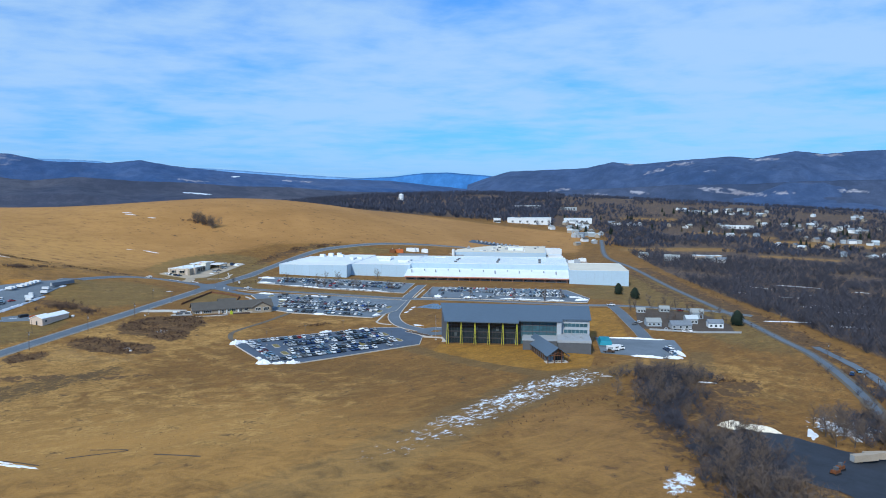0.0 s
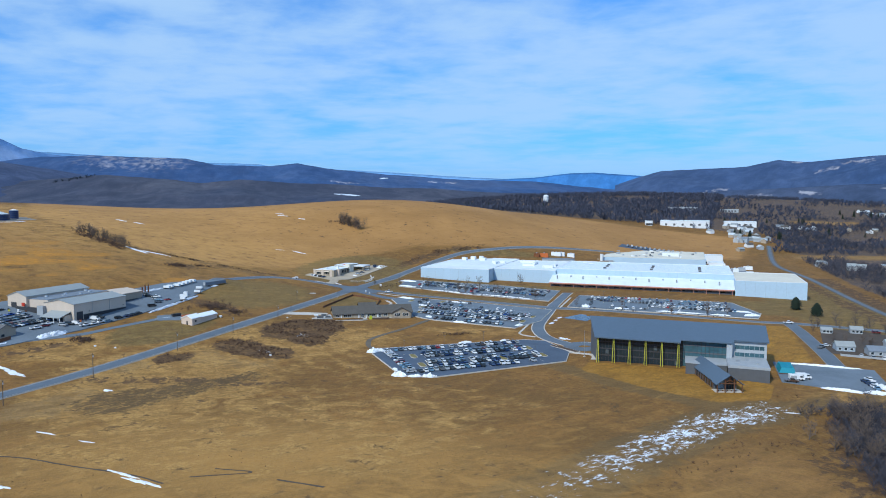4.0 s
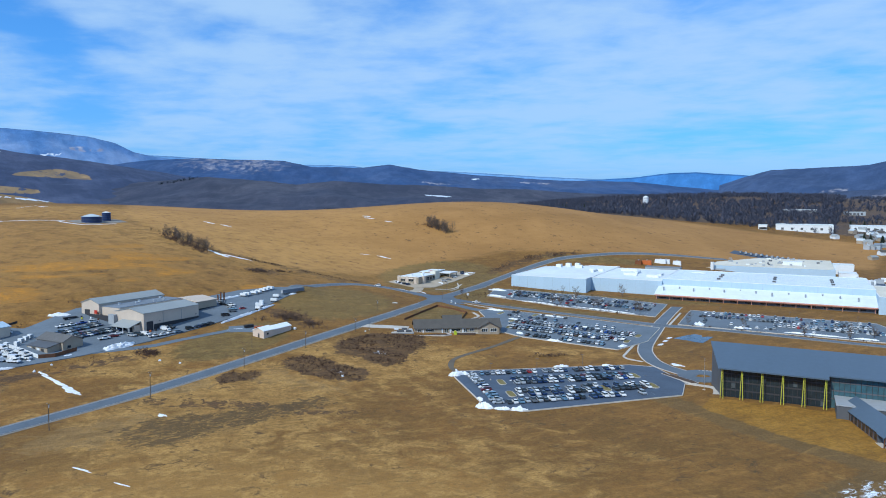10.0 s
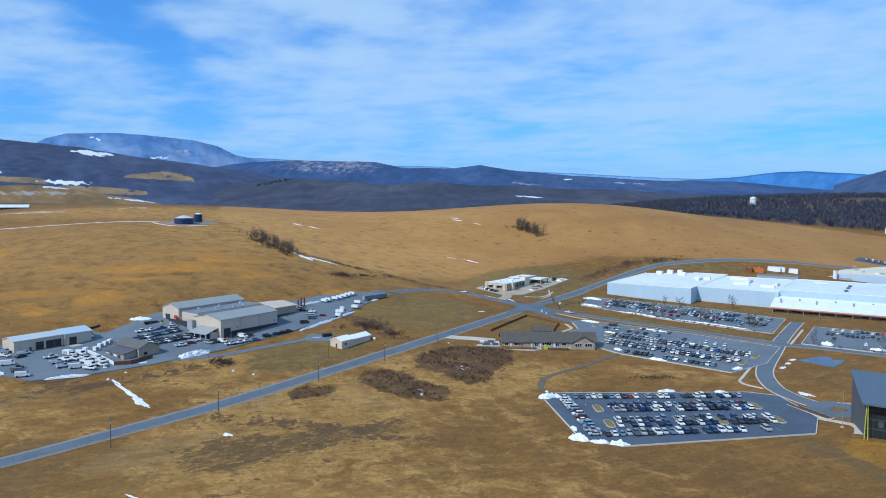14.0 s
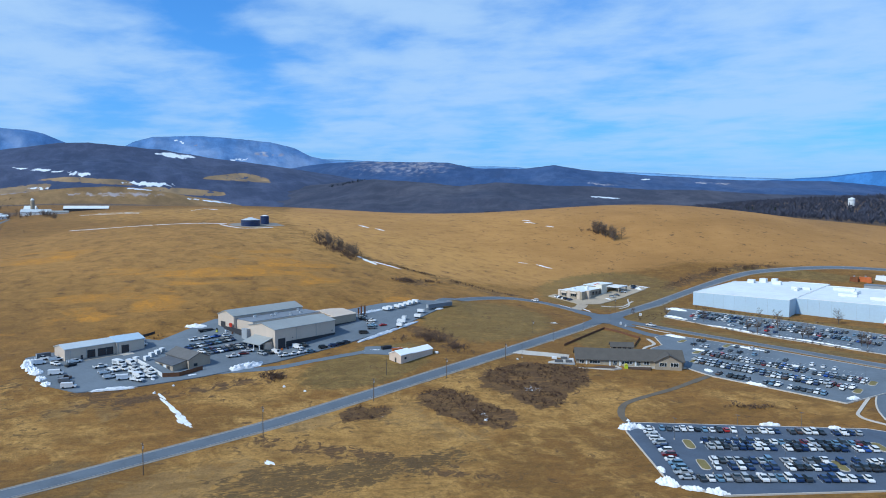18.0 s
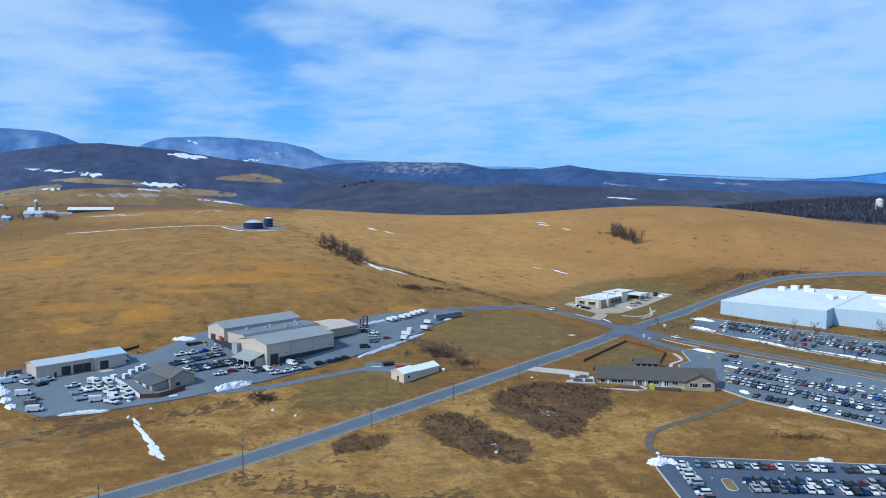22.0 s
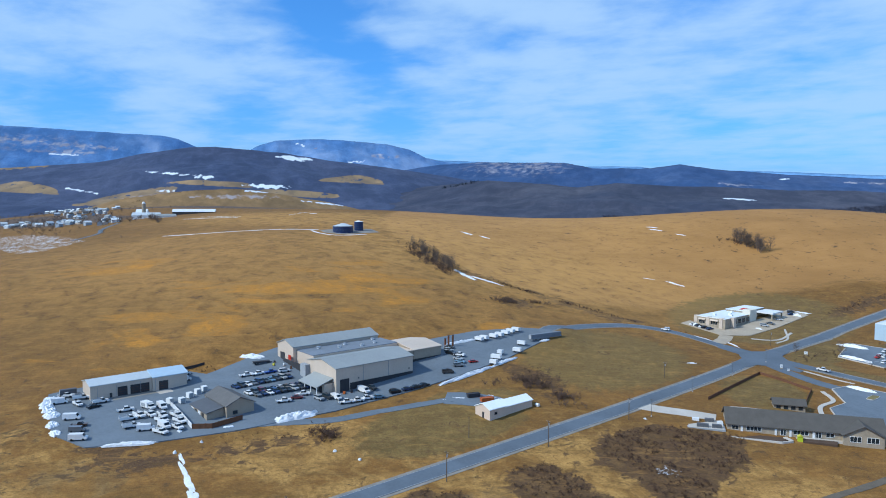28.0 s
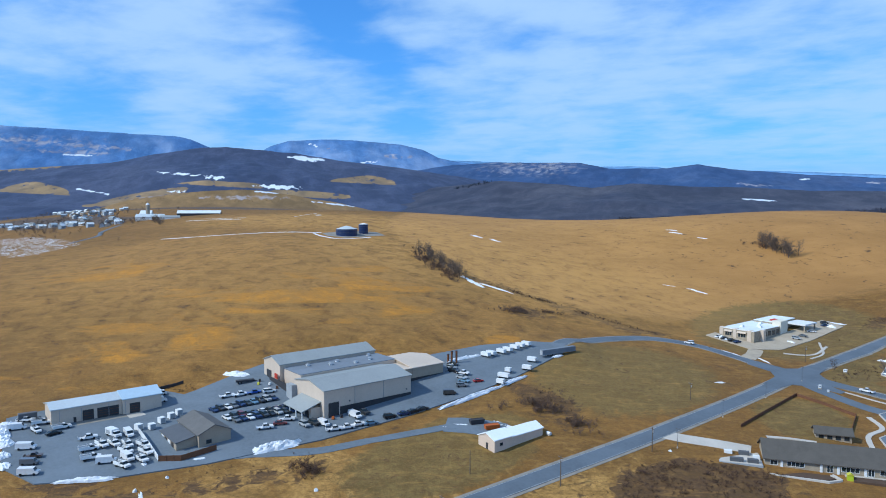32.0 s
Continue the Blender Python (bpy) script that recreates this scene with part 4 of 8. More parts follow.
ridge("backdrop_hills_north", "low wooded hills in haze blue with a sunlit slope painted dun", M["hill_left"], 4100, 1900, 20,
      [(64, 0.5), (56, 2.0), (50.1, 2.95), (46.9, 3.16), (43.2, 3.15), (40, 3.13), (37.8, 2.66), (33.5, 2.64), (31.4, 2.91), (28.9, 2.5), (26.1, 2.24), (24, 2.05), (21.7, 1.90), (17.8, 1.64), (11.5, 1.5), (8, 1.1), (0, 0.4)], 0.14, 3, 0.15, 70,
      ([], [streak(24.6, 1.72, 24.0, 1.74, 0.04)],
       # The last zone paints the sunlit tone of the upper slope into the colour.
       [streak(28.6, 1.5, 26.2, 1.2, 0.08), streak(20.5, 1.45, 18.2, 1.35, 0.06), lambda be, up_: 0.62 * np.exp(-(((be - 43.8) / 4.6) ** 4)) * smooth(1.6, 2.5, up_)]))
ridge("backdrop_mountain_west", "flat-topped mountain in haze blue with snow streaks", M["hill_far"], 4700, 900, 60,
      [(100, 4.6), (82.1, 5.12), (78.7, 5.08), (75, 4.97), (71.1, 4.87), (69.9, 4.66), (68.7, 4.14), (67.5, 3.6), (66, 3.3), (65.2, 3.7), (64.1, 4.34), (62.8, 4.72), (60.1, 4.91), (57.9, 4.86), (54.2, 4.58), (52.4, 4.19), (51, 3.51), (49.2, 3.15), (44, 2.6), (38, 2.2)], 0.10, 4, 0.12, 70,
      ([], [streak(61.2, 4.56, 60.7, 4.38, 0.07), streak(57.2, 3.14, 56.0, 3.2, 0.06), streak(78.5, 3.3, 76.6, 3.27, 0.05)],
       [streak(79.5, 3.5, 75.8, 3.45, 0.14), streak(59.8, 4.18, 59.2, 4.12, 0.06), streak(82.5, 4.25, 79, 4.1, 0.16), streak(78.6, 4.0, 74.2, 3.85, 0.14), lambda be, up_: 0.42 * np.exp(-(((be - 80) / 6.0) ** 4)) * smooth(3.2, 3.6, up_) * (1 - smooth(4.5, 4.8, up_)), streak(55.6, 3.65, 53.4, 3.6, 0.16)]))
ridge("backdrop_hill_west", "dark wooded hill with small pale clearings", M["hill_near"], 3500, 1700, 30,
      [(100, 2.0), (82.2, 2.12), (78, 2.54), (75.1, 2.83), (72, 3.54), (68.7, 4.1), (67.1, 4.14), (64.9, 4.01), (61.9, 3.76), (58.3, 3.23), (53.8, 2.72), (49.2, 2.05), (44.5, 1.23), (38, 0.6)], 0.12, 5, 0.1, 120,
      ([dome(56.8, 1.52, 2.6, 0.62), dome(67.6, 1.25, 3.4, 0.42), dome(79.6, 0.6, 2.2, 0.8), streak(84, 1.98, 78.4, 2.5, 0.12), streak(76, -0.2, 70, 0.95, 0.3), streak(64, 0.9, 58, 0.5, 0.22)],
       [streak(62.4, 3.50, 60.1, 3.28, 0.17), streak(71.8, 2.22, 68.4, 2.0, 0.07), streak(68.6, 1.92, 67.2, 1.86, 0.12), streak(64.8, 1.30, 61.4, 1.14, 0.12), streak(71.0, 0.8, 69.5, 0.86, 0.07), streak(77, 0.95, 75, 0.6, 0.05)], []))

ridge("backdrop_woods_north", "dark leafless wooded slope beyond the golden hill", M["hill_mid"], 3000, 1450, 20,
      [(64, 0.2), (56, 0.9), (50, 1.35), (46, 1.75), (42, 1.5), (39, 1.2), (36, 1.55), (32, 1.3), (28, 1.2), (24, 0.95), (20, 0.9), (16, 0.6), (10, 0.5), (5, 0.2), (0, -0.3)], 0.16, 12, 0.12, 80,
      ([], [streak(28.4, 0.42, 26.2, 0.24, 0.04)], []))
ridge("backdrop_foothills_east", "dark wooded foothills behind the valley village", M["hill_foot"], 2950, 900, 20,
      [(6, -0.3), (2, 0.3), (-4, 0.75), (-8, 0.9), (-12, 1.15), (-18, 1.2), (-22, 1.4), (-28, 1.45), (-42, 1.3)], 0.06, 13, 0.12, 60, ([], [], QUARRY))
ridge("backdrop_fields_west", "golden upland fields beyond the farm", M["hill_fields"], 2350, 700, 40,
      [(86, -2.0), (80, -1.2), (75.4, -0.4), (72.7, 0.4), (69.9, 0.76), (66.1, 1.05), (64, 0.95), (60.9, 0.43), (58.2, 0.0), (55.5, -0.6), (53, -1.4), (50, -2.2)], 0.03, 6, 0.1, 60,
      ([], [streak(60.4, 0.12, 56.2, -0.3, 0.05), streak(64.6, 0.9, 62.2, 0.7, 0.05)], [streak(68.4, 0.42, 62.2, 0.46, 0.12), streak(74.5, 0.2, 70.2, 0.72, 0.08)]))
# ---- roads and paved areas ----


def spline(points, step=5.0):
    p = np.array(points, float)
    q = np.vstack([2 * p[0] - p[1], p, 2 * p[-1] - p[-2]])
    out = []
    for i in range(1, len(q) - 2):
        n = max(2, int(np.linalg.norm(q[i + 1] - q[i]) / step))
        for t in np.arange(n) / n:
            out.append(0.5 * (2 * q[i] + (q[i + 1] - q[i - 1]) * t + (2 * q[i - 1] - 5 * q[i] + 4 * q[i + 1] - q[i + 2]) * t**2 + (3 * q[i] - q[i - 1] - 3 * q[i + 1] + q[i + 2]) * t**3))
    return np.array(out + [p[-1]])


def ribbon(points, width, lift, ragged=0.0, drop=0.5, side=0.0, step=5.0):
    """A strip that lies on the ground along a line, with edges that go down into it."""
    c = spline(points, step)
    d = np.gradient(c, axis=0)
    d /= np.linalg.norm(d, axis=1)[:, None]
    nrm = np.stack([-d[:, 1], d[:, 0]], 1)
    rows = []
    for j, u in enumerate((-0.5, -0.5, -0.17, 0.17, 0.5, 0.5)):
        w = width * u + side
        if ragged:
            w = w + np.array([ragged * noise.noise((x * 0.13, y * 0.13, j)) for x, y in c]) * (1 if u > 0 else -1)
        p = c + nrm * (w[:, None] if ragged else w)
        z = ground_z(p[:, 0], p[:, 1]) + (lift if 0 < j < 5 else -drop)
        rows.append(np.column_stack([p, z]))
    n = len(c)
    v = np.concatenate(rows).tolist()
    f = [(j * n + i, j * n + i + 1, (j + 1) * n + i + 1, (j + 1) * n + i) for j in range(5) for i in range(n - 1)]
    rm = bpy.data.meshes.new("strip")
    rm.from_pydata(v, [], [q[::-1] for q in f])
    return rm


def lay(name, label, category, mesh, mat, kind="structure", parent=None):
    mesh.materials.append(mat)
    mesh.name = name
    ob = new(name, mesh)
    if parent:
        ob.parent = parent
        return tagged(ob, label)
    return tagged(ob, label, category, kind=kind)


MAIN = [(-352, 60), (-338, 180), (-330, 243), (-326, 283), (-321, 334), (-318, 398), (-315.5, 451), (-313.5, 506), (-314, 567), (-316, 610), (-319, 650), (-320, 700), (-320, 744), (-317, 806), (-309, 863), (-294, 916), (-271, 953), (-226, 1008), (-174, 1051), (-110, 1090)]
EAST = [(-319, 652), (-296, 656), (-255, 655), (-201, 650), (-150, 643), (-116, 639), (-65, 638), (-4, 631), (47, 626), (70, 628), (100, 626), (150, 622), (180, 608)]
WEST = [(-319, 652), (-336, 654), (-356, 658), (-384, 657), (-406, 640), (-416, 606), (-418, 574), (-413, 552)]
DRIVE = [(-121, 734), (-121, 676), (-119, 612), (-116, 562), (-108, 533), (-97, 518), (-84, 508), (-76, 504)]
RIVER_ROAD = [(120, 1330), (108, 1100), (128, 954), (147, 751), (164, 602), (173, 519), (179, 474), (176, 412), (166, 353), (150, 290)]
SERVICE = [(66, 630), (70, 600), (73, 560), (76, 520), (78, 492)]
for nm, lb, pts, w, sh in (
    ("road_main", "two-lane blue-grey asphalt country road with gravel shoulders", MAIN, 8.4, 11.5),
    ("road_east", "asphalt road in front of the factory with gravel shoulders", EAST, 8.0, 10.5),
    ("road_west", "asphalt road branching off to the works yard", WEST, 8.5, 10.0),
    ("road_drive", "asphalt driveway between the car parks with pale kerbs", DRIVE, 8.6, 10.2),
    ("road_river", "grey road along the wooded river valley", RIVER_ROAD, 4.6, 9.0),
    ("road_service", "asphalt service drive beside the office", SERVICE, 9.0, 10.0),
):
    rd = lay(nm, lb, "road", ribbon(pts, w, 0.24), M["road"])
    lay("shoulder", "pale gravel shoulder", "", ribbon(pts, sh, 0.13), M["concrete" if nm == "road_drive" else "path" if nm == "road_river" else "gravel"], parent=rd)
    if nm in ("road_main", "road_east", "road_west"):
        for s in (-w / 2 + 0.35, w / 2 - 0.35):
            lay("edge_line", "white edge line", "", ribbon(pts, 0.22, 0.262, side=s), M["edge_paint"], parent=rd)
lay("road_works", "gravel track from the works yard to the shed", "track", ribbon([(-402, 352), (-396, 363), (-384, 384), (-379, 404), (-373, 425), (-367, 445)], 5.5, 0.2, 0.8), M["asphalt"])
lay("road_river_second", "strip of tarmac beside the river road", "road", ribbon([(190, 500), (196, 430), (184, 360), (172, 300)], 6, 0.2, 1.0), M["road"])
lay("footpath", "narrow grey gravel footpath through dry grass", "path", ribbon([(-201, 556), (-208, 515), (-214, 492), (-217, 474), (-211, 459), (-201, 450)], 3.4, 0.16, 0.8), M["path"])
for pts in ([(-301, 514), (-296, 521), (-290, 526), (-283, 528)],):
    lay("driveway", "pale concrete driveway to the day-care building", "driveway", ribbon([(-311, 512), (-303, 516), (-294, 522), (-285, 527), (-281, 529)], 8.5, 0.2), M["concrete"])


def paved(pad, label, mat=None, kerb=True):
    """A graded car park with a kerb round it."""
    pts = PADS[pad]
    zs = [float(level(pad, x, y)) for x, y in pts]
    if pad == "yard":
        bm = bmesh.new()
        bm.faces.new([bm.verts.new((x, y, 0)) for x, y in pts])
        for i in range(8):
            bmesh.ops.bisect_plane(bm, geom=bm.verts[:] + bm.edges[:] + bm.faces[:], plane_co=(-484 + i * 9, 0, 0), plane_no=(1, 0, 0))
        for i in range(18):
            bmesh.ops.bisect_plane(bm, geom=bm.verts[:] + bm.edges[:] + bm.faces[:], plane_co=(0, 288 + i * 9, 0), plane_no=(0, 1, 0))
        for v in bm.verts:
            v.co.z = float(level(pad, v.co.x, v.co.y))
        rim = bmesh.ops.extrude_edge_only(bm, edges=[e for e in bm.edges if e.is_boundary])
        for v in rim["geom"]:
            if isinstance(v, bmesh.types.BMVert):
                v.co.z -= 1.6
        bmesh.ops.recalc_face_normals(bm, faces=bm.faces[:])
    ob = new("car_park" if pad != "yard" else "yard_paving", mesh_of("car_park", bm if pad == "yard" else prism(pts, [z - 1.6 for z in zs], zs), mat or M["asphalt" if pad in ("yard", "north", "service", "works_west", "works_east") else "lot"]))
    tagged(ob, label, "pavement", kind="structure")
    if kerb:
        bm = bmesh.new()
        for (a, b), z, (c, d), w in zip(pts, zs, pts[1:] + pts[:1], zs[1:] + zs[:1]):
            o = Vector((b - d, c - a, 0)).normalized() * 0.45
            v = [bm.verts.new(p) for p in ((a, b, z + 0.14), (c, d, w + 0.14), (c - o.x, d - o.y, w + 0.14), (a - o.x, b - o.y, z + 0.14), (a, b, z - 0.9), (c, d, w - 0.9), (c - o.x, d - o.y, w - 0.9), (a - o.x, b - o.y, z - 0.9))]
            for f in ((0, 1, 2, 3), (4, 5, 1, 0), (5, 6, 2, 1), (6, 7, 3, 2), (7, 4, 0, 3)):
                bm.faces.new([v[i] for i in f])
        part("kerb", bm, M["concrete"], ob, "pale concrete kerb")
    return ob


def patch(name, label, points, mat, lift, step=3.0):
    """A paved area of free outline that lies on the ground."""
    cx, cy = sum(p[0] for p in points) / len(points), sum(p[1] for p in points) / len(points)
    rim = []
    for (ax, ay), (bx, by) in zip(points, points[1:] + points[:1]):
        n = max(1, int(math.hypot(bx - ax, by - ay) / step))
        rim += [(ax + (bx - ax) * i / n, ay + (by - ay) * i / n) for i in range(n)]
    m = len(rim)
    loops = [np.array([(cx + (x - cx) * s, cy + (y - cy) * s) for x, y in rim]) for s in (1, 1, 0.75, 0.5, 0.25, 0.02)]
    v = [(x, y, z) for i, l in enumerate(loops) for (x, y), z in zip(l, ground_z(l[:, 0], l[:, 1]) + (lift if i else -0.5))]
    f = [(i * m + j, i * m + (j + 1) % m, (i + 1) * m + (j + 1) % m, (i + 1) * m + j) for i in range(5) for j in range(m)] + [tuple(range(5 * m, 6 * m))]
    pm = bpy.data.meshes.new(name)
    pm.from_pydata(v, [], f)
    pm.materials.append(mat)
    return tagged(new(name, pm), label, "pavement", kind="structure")


patch("road_junction", "wide flared asphalt junction of the country roads", [(-323.8, 686), (-324.6, 670), (-329, 662), (-346, 661.5), (-346, 650), (-331, 648), (-324.5, 640), (-321.5, 620), (-313, 620), (-312, 634), (-303, 641), (-290, 641), (-290, 646), (-300, 650), (-288, 651.5), (-288, 660), (-306, 661.5), (-313, 669), (-315.5, 686)], M["road"], 0.31)
patch("truck_yard", "grey truck yard behind the factory", [(26, 903), (70, 905), (76, 960), (60, 1012), (30, 1012)], M["lot"], 0.2)
patch("trailer_yard", "grey trailer yard behind the second factory hall", [(-112, 1152), (16, 1152), (18, 1184), (-108, 1184)], M["lot"], 0.2, 6.0)
patch("tank_pad", "pale gravel pad round the blue tanks", [(-788, 612), (-768, 606), (-744, 614), (-748, 664), (-772, 670), (-788, 650)], M["gravel"], 0.15)
patch("house_yard", "worn grey yard round the small pale buildings", [(78, 532), (112, 528), (146, 534), (150, 560), (140, 598), (122, 612), (96, 616), (84, 600), (80, 566)], M["soil"], 0.14)
LOTS = {n: paved(n, lb, kerb=kb) for n, lb, kb in (
    ("staff", "asphalt staff car park with islands and a pale kerb", True), ("north", "asphalt car park beside the day-care building", True),
    ("works_west", "grey factory car park with snow along its edge", True), ("works_east", "grey factory car park in front of the canopy", True),
    ("service", "asphalt service court beside the office", False), ("yard", "grey asphalt works yard between the steel buildings", False),
    ("bank_lot", "pale concrete forecourt round the bank branch", False))}
LOTS["bank_lot"].data.materials[0] = M["forecourt"]
lay("road_access", "short asphalt access road from the junction to the car park", "road", ribbon([(-316, 646), (-302, 638), (-286, 632), (-262, 628), (-250, 622)], 8, 0.26), M["road"])
lay("road_bank", "concrete drive from the road to the bank", "driveway", ribbon([(-352, 662), (-356, 676), (-362, 692)], 9, 0.24), M["forecourt"])

# ---- buildings ----


def window(parent, axis, at, u0, u1, z0, z1, out, mat="glass", frame_mat="dark_grey", name="window", mullions=0):
    """A framed window on a wall. axis 'y': a wall at y = at that runs along x; 'x': a wall at x = at. out: +1 or -1, the way it faces."""
    def slab(a, b, c, d, near, far):
        n, f = sorted((at + out * near, at + out * far))
        return box(a, b, n, f, c, d) if axis == "y" else box(n, f, a, b, c, d)

    w = part(name, slab(u0, u1, z0, z1, 0.01, 0.06), M[mat], parent)
    fr = bmesh.new()
    t = 0.14
    bars = [(u0 - t, u0, z0 - t, z1 + t), (u1, u1 + t, z0 - t, z1 + t), (u0, u1, z0 - t, z0), (u0, u1, z1, z1 + t)]
    bars += [(u0 + (u1 - u0) * i / (mullions + 1) - 0.06, u0 + (u1 - u0) * i / (mullions + 1) + 0.06, z0, z1) for i in range(1, mullions + 1)]
    for a, b, c, d in bars:
        n, f = sorted((at + out * 0.0, at + out * 0.12))
        box(a, b, n, f, c, d, fr) if axis == "y" else box(n, f, a, b, c, d, fr)
    part("window_frame", fr, M[frame_mat], w)
    return w


def gable_shell(thing_ob, x0, x1, y0, y1, z0, eave, top, along, wall, roof, over=0.6, thick=0.35, ridge_at=0.5):
    """Walls with gable ends and two roof slopes. along: the axis of the ridge."""
    a0, a1 = (x0, x1) if along == "y" else (y0, y1)
    mid = a0 + (a1 - a0) * ridge_at
    shape = [(a0, z0), (a1, z0), (a1, eave), (mid, top), (a0, eave)]
    part("wall", (profile_y(shape, y0, y1) if along == "y" else profile_x(shape, x0, x1)), M[wall], thing_ob)
    for e, side in ((a0, -1), (a1, 1)):
        run = abs(e - mid)
        low = eave - (top - eave) * over / run
        slope = [(mid, top + 0.02), (e + side * over, low + 0.02), (e + side * over, low + 0.02 + thick), (mid, top + 0.02 + thick)]
        bm = profile_y(slope, y0 - over, y1 + over) if along == "y" else profile_x(slope, x0 - over, x1 + over)
        part("roof_slope", bm, M[roof], thing_ob)


# the office: three storeys of dark glass under one long sloping roof
office = thing("office_building", "modern office with dark glass front, slate-grey sloping roof and yellow-green columns", "building", pose(-61, 464, 2))


def roof_z(y):
    return 16.6 + y * 0.262


for x0, x1, y0, nm in ((0.0, 50, -1.4, "west"), (49.9, 79, 2.2, "middle"), (78.9, 98, 6.0, "east")):
    pts = [(x0 - (0 if x0 else -0.2), y0), (x1, y0), (x1, 28.5), (x0 - (0 if x0 else 6.8), 28.5)]
    part("roof", prism(pts, [roof_z(y) - 0.7 for _, y in pts], [roof_z(y) for _, y in pts]), M["slate_roof"], office, "slate-grey standing seam metal roof")
part("glass_front", profile_x([(4, -3), (26.5, -3), (26.5, roof_z(26.5) - 0.75), (4, roof_z(4) - 0.75)], 1.5, 51), M["glass"], office, "dark reflective glass wall")
part("glass_front", profile_x([(5.5, -3), (26.4, -3), (26.4, roof_z(26.4) - 0.75), (5.5, roof_z(5.5) - 0.75)], 51.05, 78), M["teal_glass"], office, "teal glass wall in bands")
part("white_wall", profile_x([(7.5, -3), (26.3, -3), (26.3, roof_z(26.3) - 0.75), (7.5, roof_z(7.5) - 0.75)], 78.05, 97), M["pale_panel"], office, "pale grey panel wall")
part("end_wall", prism([(-5.6, 26.4), (1.45, 4.2), (1.45, 26.4)], -3, [21.0, 16.6, 21.0]), M["dark_grey"], office)
for z in (3.9, 8.0, 12.2):
    part("floor_band", box(1.3, 51, 3.86, 3.99, z, z + 0.75), M["dark_base"], office)
    part("floor_band", box(51.2, 78, 5.36, 5.49, z + 1.0, z + 1.7), M["dark_grey"], office)
    window(office, "y", 7.5, 80, 95.6, z + 0.6, z + 2.9, -1, "teal_glass", "pale_panel", mullions=5)
for i in range(25):
    part("mullion", box(2.0 + i * 2.03, 2.14 + i * 2.03, 3.8, 3.98, -0.5, 16.6), M["dark_base"], office)
for i in range(12):
    part("mullion", box(52.2 + i * 2.3, 52.36 + i * 2.3, 5.3, 5.48, 5, 16.9), M["dark_base"], office)
for i, z in ((2, 5.2), (9, 9.3), (16, 9.3), (22, 1.2)):
    part("lit_pane", box(2.2 + i * 2.03, 4.0 + i * 2.03, 3.9, 3.97, z, z + 2.5), M["blind_dim"], office, "grey blind behind the glass")
part("white_pier", box(75.2, 78.3, 3.0, 7.4, -2, 17.0), M["pale_panel"], office)
for i in range(6):
    x = 2.0 + i * 9.35
    for s in (-1, 1):
        part("column", tube((x + s * 0.75, 0.2, -2.0), (x + s * 0.22, 0.4, roof_z(0.4) - 0.7), 0.19, 0.19, 8), M["yellow"], office, "yellow-green steel column")
part("low_block", box(53, 75, -12, 5.4, -2, 6.6), M["dark_grey"], office)
part("low_roof", box(52.6, 75.2, -12.4, 5.3, 6.6, 7.1), M["grey"], office, "pale flat roof with patches of snow")
part("entrance_block", box(75.3, 96.5, -17, 7.4, -2, 6.9), M["dark_grey"], office)
part("entrance_upper", box(75.1, 96.7, -17.2, 7.45, 6.9, 8.2), M["grey"], office, "light grey panel parapet")
part("low_roof", box(75.6, 96.3, -16.8, 7.4, 8.2, 8.35), M["grey"], office)
for x, y in ((80, -8), (85, -4), (90, -10)):
    part("roof_vent", box(x, x + 1.6, y, y + 1.4, 8.35, 9.3), M["steel"], office)
# the gabled wing with its timber porch stands askew to the main block
before = set(bpy.data.objects)
gable_shell(office, 66, 80.5, -50, -12.1, -2, 5.0, 9.2, "y", "dark_grey", "slate_roof", 1.0)
for i in range(9):
    y = -48.6 + i * 4.0
    window(office, "x", 66, y, y + 2.4, 0.6, 4.0, -1, "glass", "timber")
part("porch_floor", box(64.6, 81.9, -56.5, -50.05, -2.5, 0.25), M["concrete"], office)
part("porch_roof", profile_y([(64.6, 4.2), (73.25, 9.25), (73.25, 9.65), (64.4, 4.5)], -57.5, -51), M["slate_roof"], office)
part("porch_roof", profile_y([(81.9, 4.2), (73.25, 9.25), (73.25, 9.65), (82.1, 4.5)], -57.5, -51), M["slate_roof"], office)
for x in (65.5, 70.4, 76.1, 81.0):
    part("porch_post", box(x - 0.25, x + 0.25, -56.9, -56.4, 0.2, 5.0 if x in (65.5, 81.0) else 7.2), M["timber"], office, "brown timber post")
part("truss", tube((65.3, -56.6, 4.8), (81.2, -56.6, 4.8), 0.24, n=5), M["timber"], office)
for a, b in (((65.3, -56.6, 4.5), (73.25, -56.6, 9.1)), ((81.2, -56.6, 4.5), (73.25, -56.6, 9.1)), ((73.25, -56.6, 4.8), (73.25, -56.6, 9.0)), ((69.3, -56.6, 4.8), (73.25, -56.6, 6.8)), ((77.2, -56.6, 4.8), (73.25, -56.6, 6.8))):
    part("truss", tube(a, b, 0.2, n=5), M["timber"], office, "brown timber truss")
window(office, "y", -50, 68, 72.4, 0.5, 4.4, -1, "blind", "timber", mullions=1)
window(office, "y", -50, 74, 79, 0.3, 4.4, -1, "glass", "timber", "glass_door", mullions=2)
WING = Matrix.Translation((75.0, -46.0, 0)) @ Matrix.Rotation(radians(17.3), 4, "Z") @ Matrix.Diagonal((0.82, 1, 1, 1)) @ Matrix.Translation((-73.25, 57.5, 0))
for ob in bpy.data.objects:
    if ob not in before:
        ob.data.transform(WING)
